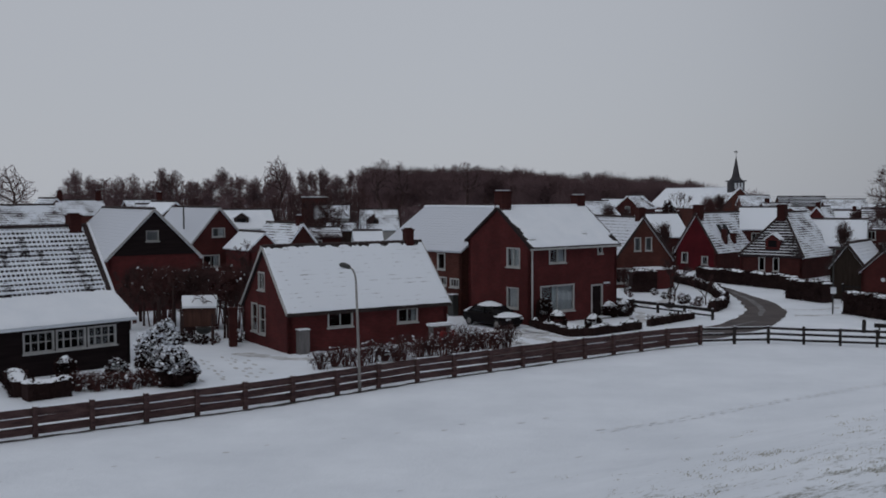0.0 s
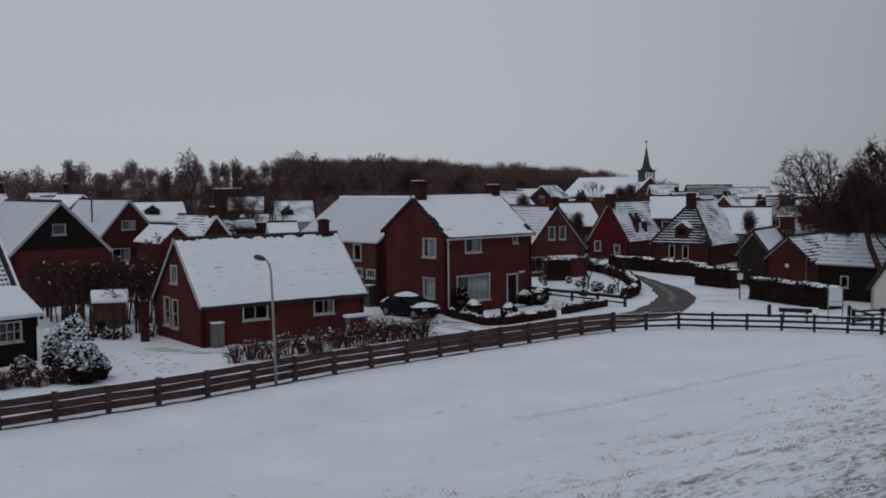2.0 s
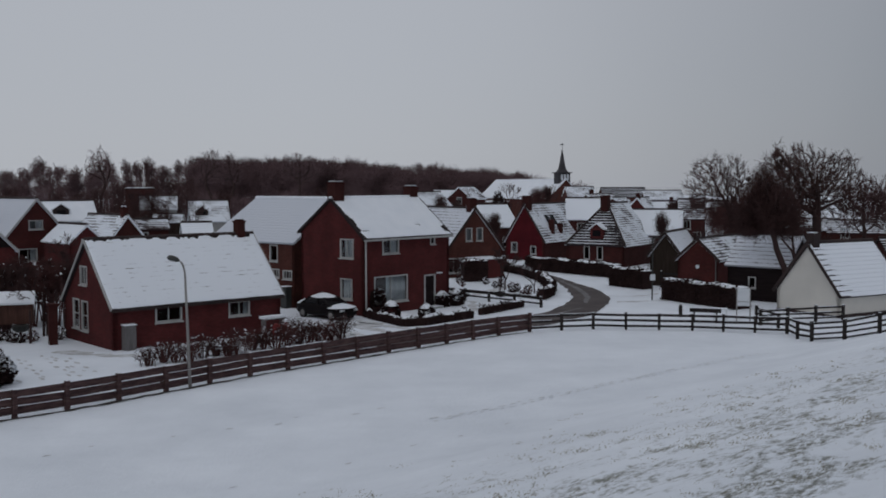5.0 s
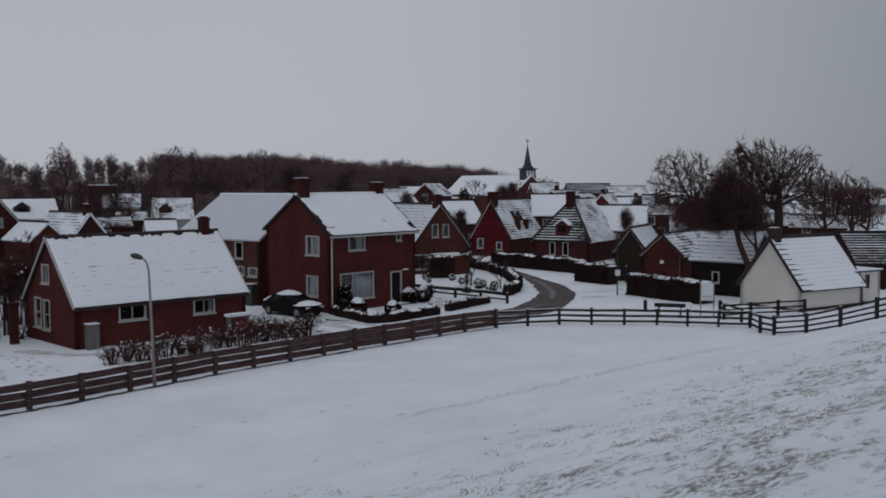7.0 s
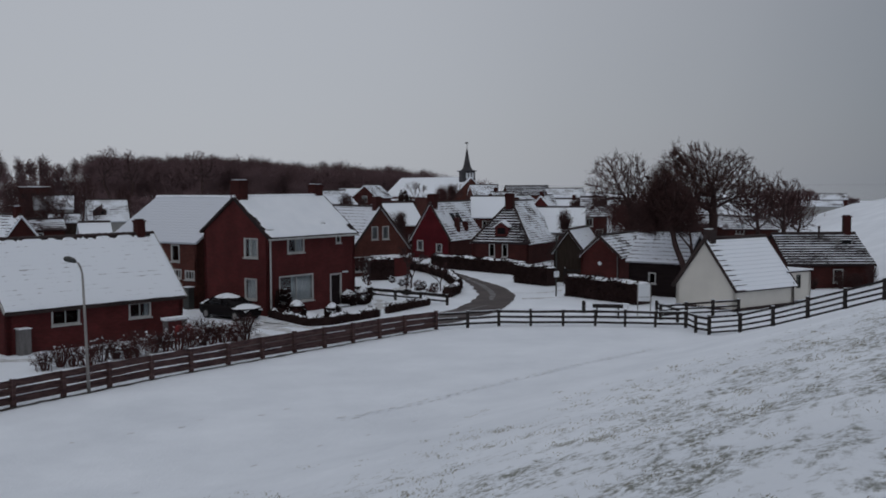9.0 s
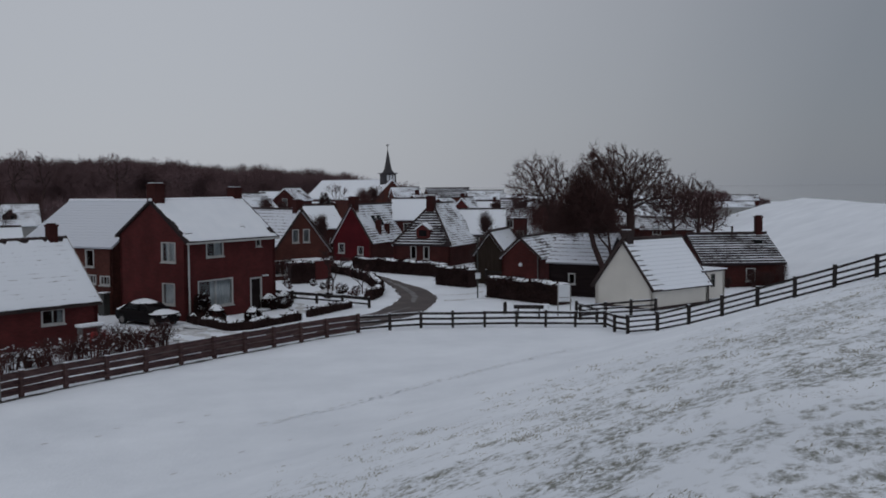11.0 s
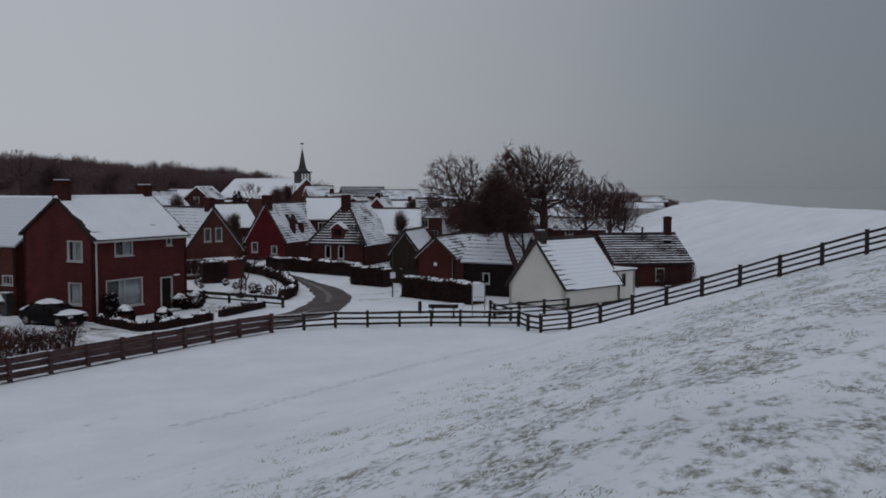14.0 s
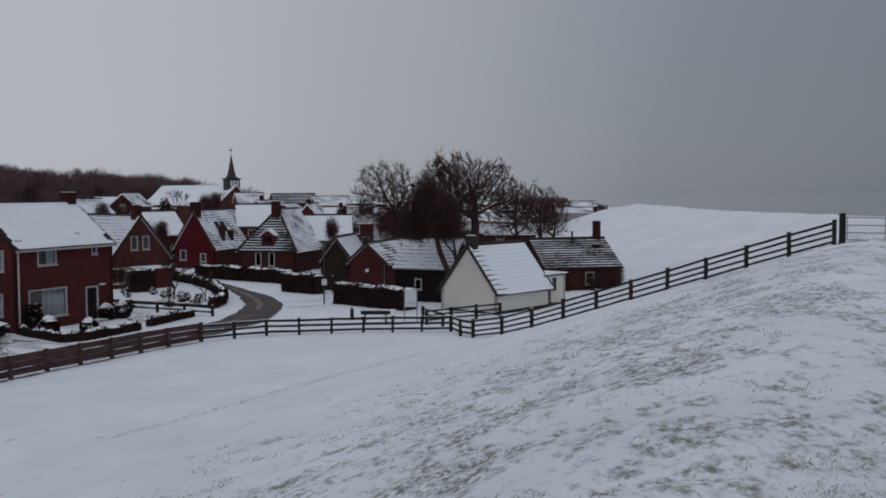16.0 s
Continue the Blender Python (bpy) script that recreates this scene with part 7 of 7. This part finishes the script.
# ---- raised garden hut and brick pillar in the orchard ----
hut = thing("garden_hut", pose(-14.5, 60.3, 0, 0, 0, 8) @ Matrix.Diagonal((0.82, 0.82, 0.95, 1)), "small brown wooden hut on legs with snowy roof", "hut")
add_box(hut, "body", M_SHEDWOOD, (-1.1, -0.7, 0.85, 1.1, 0.7, 2.1))
for k in range(7):
    add_box(hut, "batten", M_SHEDWOOD, (-1.08 + k * 0.35, -0.735, 0.88, -1.03 + k * 0.35, -0.702, 2.06))
for s in (-1, 1):
    g = Geo()
    g.prism([(-1.25, 0, 2.62), (-1.25, s * 0.9, 2.02), (-1.25, s * 0.9, 2.14), (-1.25, 0, 2.76)][::s], (2.5, 0, 0))
    part("roof", g, M_SNOW, hut, "snow-covered little roof")
for x in (-1.0, -0.35, 0.35, 1.0):
    add_box(hut, "leg", M_BARK, (x - 0.05, -0.65, -0.1, x + 0.05, -0.55, 0.848))
g = Geo()
g.tube([(0.35, -0.95, 0.42), (0.35, -0.95, 0.52), (0.35, -0.95, 0.82)], [0.28, 0.5, 0.6], 12)
part("basket", g, M_DARKMETAL, hut, "dark hanging basket")
pil = Geo()
pil.box(-0.22, -0.22, -0.1, 0.22, 0.22, 2.1)
pil.box(-0.28, -0.28, 2.1, 0.28, 0.28, 2.22)
solid("brick_pillar", pil, M_BRICK_SOOT, "square dark red brick garden pillar", "pillar", pose(-11.9, 57.2, 0, 0, 0, 20))
for k, (x, y, h) in enumerate(((-16.2, 57.5, 2.6), (-15.3, 59.0, 2.4), (-16.8, 60.0, 2.5), (-19.7, 66.6, 2.2), (-19.1, 66.9, 2.4), (-18.4, 66.4, 2.3), (-17.5, 66.0, 2.5), (-16.5, 61.9, 3.0), (-13.1, 60.6, 2.2), (-12.6, 61.6, 2.4), (-15.7, 58.0, 1.7), (-15.0, 58.2, 1.6), (-13.2, 57.8, 1.8))):
    ps = Geo()
    ps.tube([(0, 0, -0.1), (0.02, 0, h)], [0.08, 0.06], 7)
    solid("garden_post", ps, M_BARK, "dark upright wooden garden post", "post", pose(x, y, 0), "garden posts")

# red canisters and a snowy shelf by the cottage wall
for k, (x, y) in enumerate(((0.0, 56.9), (0.55, 57.25))):
    cn = Geo()
    cn.tube([(0, 0, 0), (0, 0, 0.75), (0, 0, 0.86)], [0.22, 0.22, 0.12], 10)
    solid("red_canister", cn, M_REDPLASTIC, "red enamel canister standing in the hedge", "canister", pose(x, y, 0), "canisters")
shf = thing("garden_shelf", pose(-0.2, 57.9, 0, 0, 0, 33), "garden shelf under a slab of snow", "shelf")
add_box(shf, "top", M_GREYWOOD, (-0.7, -0.25, 1.0, 0.7, 0.25, 1.06), snow=0.14)
for x in (-0.6, 0.6):
    add_box(shf, "leg", M_GREYWOOD, (x - 0.04, -0.2, -0.05, x + 0.04, 0.2, 0.998))

# ---- parked car ----
def loft(g, sections, close=True):
    """Skin over cross-sections with equal point counts."""
    n = len(sections[0])
    i0 = len(g.v)
    for s in sections:
        g.v += [tuple(p) for p in s]
    for a in range(len(sections) - 1):
        for k in range(n):
            p, q = i0 + a * n, i0 + (a + 1) * n
            g.f.append((p + k, q + k, q + (k + 1) % n, p + (k + 1) % n))
            g.uv += [(0.0, 0.0)] * 4
    g.f.append(tuple(range(i0, i0 + n)))
    g.f.append(tuple(range(i0 + (len(sections) - 1) * n, i0 + len(sections) * n))[::-1])
    g.uv += [(0.0, 0.0)] * (2 * n)


def car_at(x, y, rz):
    c = thing("car", pose(x, y, 0.0, 0, 0, rz), "dark saloon car with snow on bonnet, roof and boot", "car")

    def ring(px, half, z0, z1, tuck=0.85):
        return [(px, -half * tuck, z0), (px, -half, z0 + 0.18), (px, -half, z1 - 0.14), (px, -half * 0.92, z1 - 0.02), (px, -half * 0.5, z1 + 0.015), (px, half * 0.5, z1 + 0.015),
                (px, half * 0.92, z1 - 0.02), (px, half, z1 - 0.14), (px, half, z0 + 0.18), (px, half * tuck, z0)]

    g = Geo()
    loft(g, [ring(-2.15, 0.70, 0.38, 0.80), ring(-2.05, 0.80, 0.28, 0.92), ring(-1.5, 0.86, 0.24, 0.96), ring(-0.4, 0.87, 0.22, 0.96), ring(0.8, 0.87, 0.22, 0.94), ring(1.6, 0.85, 0.24, 0.86), ring(2.05, 0.78, 0.28, 0.76), ring(2.2, 0.66, 0.36, 0.66)])
    part("body", g, M_CAR, c, "dark glossy bodywork", smooth=True)
    g = Geo()

    def cab(px, hb, ht, zb, zt):
        return [(px, -hb, zb), (px, -ht, zt - 0.05), (px, -ht * 0.8, zt), (px, ht * 0.8, zt), (px, ht, zt - 0.05), (px, hb, zb)]

    loft(g, [cab(-1.75, 0.78, 0.74, 0.90, 0.99), cab(-1.0, 0.80, 0.62, 0.92, 1.38), cab(-0.1, 0.80, 0.62, 0.92, 1.43), cab(0.45, 0.80, 0.60, 0.92, 1.36), cab(1.15, 0.78, 0.74, 0.88, 0.95)])
    part("greenhouse", g, M_CARGLASS, c, "dark car windows", smooth=True)
    for sx in (-1, 1):
        for a, b in (((-0.95, 0.63, 1.35), (-1.5, 0.79, 0.95)), ((0.0, 0.645, 1.40), (0.05, 0.82, 0.94)), ((0.45, 0.61, 1.34), (1.1, 0.77, 0.93))):
            p = Geo()
            p.beam((a[0], a[1] * sx, a[2]), (b[0], b[1] * sx, b[2]), 0.05, 0.07)
            part("pillar", p, M_CAR, c)
    for nm, x0, x1, half, z in (("bonnet_snow", 0.85, 2.10, 0.84, 0.79), ("roof_snow", -1.0, 0.45, 0.62, 1.36), ("boot_snow", -2.08, -1.55, 0.74, 0.92)):
        s = Geo()
        lump(s, (x0 + x1) / 2, 0, z + 0.01, (x1 - x0) / 2 * 1.25, half * 1.2, 0.23, 0, 3, 20, 6)
        part(nm, s, M_SNOW, c, smooth=True)
    for wx in (-1.35, 1.4):
        for sy in (-1, 1):
            t = Geo()
            t.tube([(wx, sy * 0.70, 0.31), (wx, sy * 0.88, 0.31)], [0.31, 0.31], 16)
            ty_ = part("wheel", t, M_RUBBER, c)
            rm = Geo()
            rm.tube([(wx, sy * 0.881, 0.31), (wx, sy * 0.895, 0.31)], [0.2, 0.17], 12)
            part("rim", rm, M_STEEL, ty_)
    for sy in (-1, 1):
        hl = Geo()
        hl.box(2.08, sy * 0.55 - 0.16, 0.58, 2.2, sy * 0.55 + 0.16, 0.70)
        part("headlight", hl, M_SIGN, c)
        mr = Geo()
        mr.box(0.72, sy * 0.95 - 0.09, 0.93, 0.86, sy * 0.95 + 0.09, 1.06)
        part("mirror", mr, M_CAR, c)
    return c


car_at(3.2, 65.75, -52)

# ---- grass tufts pushing through the snow on the dike ----
rg = np.random.RandomState(77)
M_GRASS = two_scale("winter_grass", (0.20, 0.19, 0.145), (0.36, 0.34, 0.28), 0.8, 6.0, 0.9, 0.0)
n_try = 60000
td = 7.0 + 40 * rg.rand(n_try) ** 1.4
ta = np.radians(rg.uniform(-2, 60, n_try))
tx_, ty_ = td * np.sin(ta), td * np.cos(ta)
tside, _ = dike_side(tx_, ty_)
want = np.where(tside < -2, 0.03, np.where(tside < 0.3, 0.10, np.where(tside < 9, 0.30, np.where(tside < 15, 0.22, np.where(tside < 19, 0.06, 0.0))))) * (td < 38)
clump = np.array([noise.noise(Vector((a * 0.45, b * 0.45, 3.0))) * 0.6 + noise.noise(Vector((a * 1.9, b * 1.9, 8.0))) * 0.8 for a, b in zip(tx_, ty_)])
keep = (clump > 0.16 + rg.rand(n_try) * 0.4) & (rg.rand(n_try) < want)
tx_, ty_, td = tx_[keep], ty_[keep], td[keep]
tz_ = height(tx_, ty_) - 0.02
g = Geo()
for x, y, z, d in zip(tx_.tolist(), ty_.tolist(), tz_.tolist(), td.tolist()):
    size = 0.5 + 0.9 * rg.rand()
    for j in range(22):
        bx, by = x + rg.normal() * 0.13 * size, y + rg.normal() * 0.12 * size
        an, ln, le = 0.6 + rg.normal() * 0.9, (0.010 + 0.022 * rg.rand()) * size * (0.6 + 0.02 * d), 0.3 + 0.8 * rg.rand()
        c, sn, w = math.cos(an), math.sin(an), 0.0009 + 0.00016 * d
        i = len(g.v)
        g.v += [(bx - sn * w, by + c * w, z), (bx + sn * w, by - c * w, z), (bx + c * ln * le - sn * w * 0.6, by + sn * ln * le + c * w * 0.6, z + ln), (bx + c * ln * le * 2, by + sn * ln * le * 2, z + ln * 0.95)]
        g.f += [(i, i + 1, i + 2), (i + 1, i + 3, i + 2)]
        g.uv += [(0.0, 0.0)] * 6
solid("grass", g, M_GRASS, "sparse winter grass poking through snow", "grass", kind="stuff")
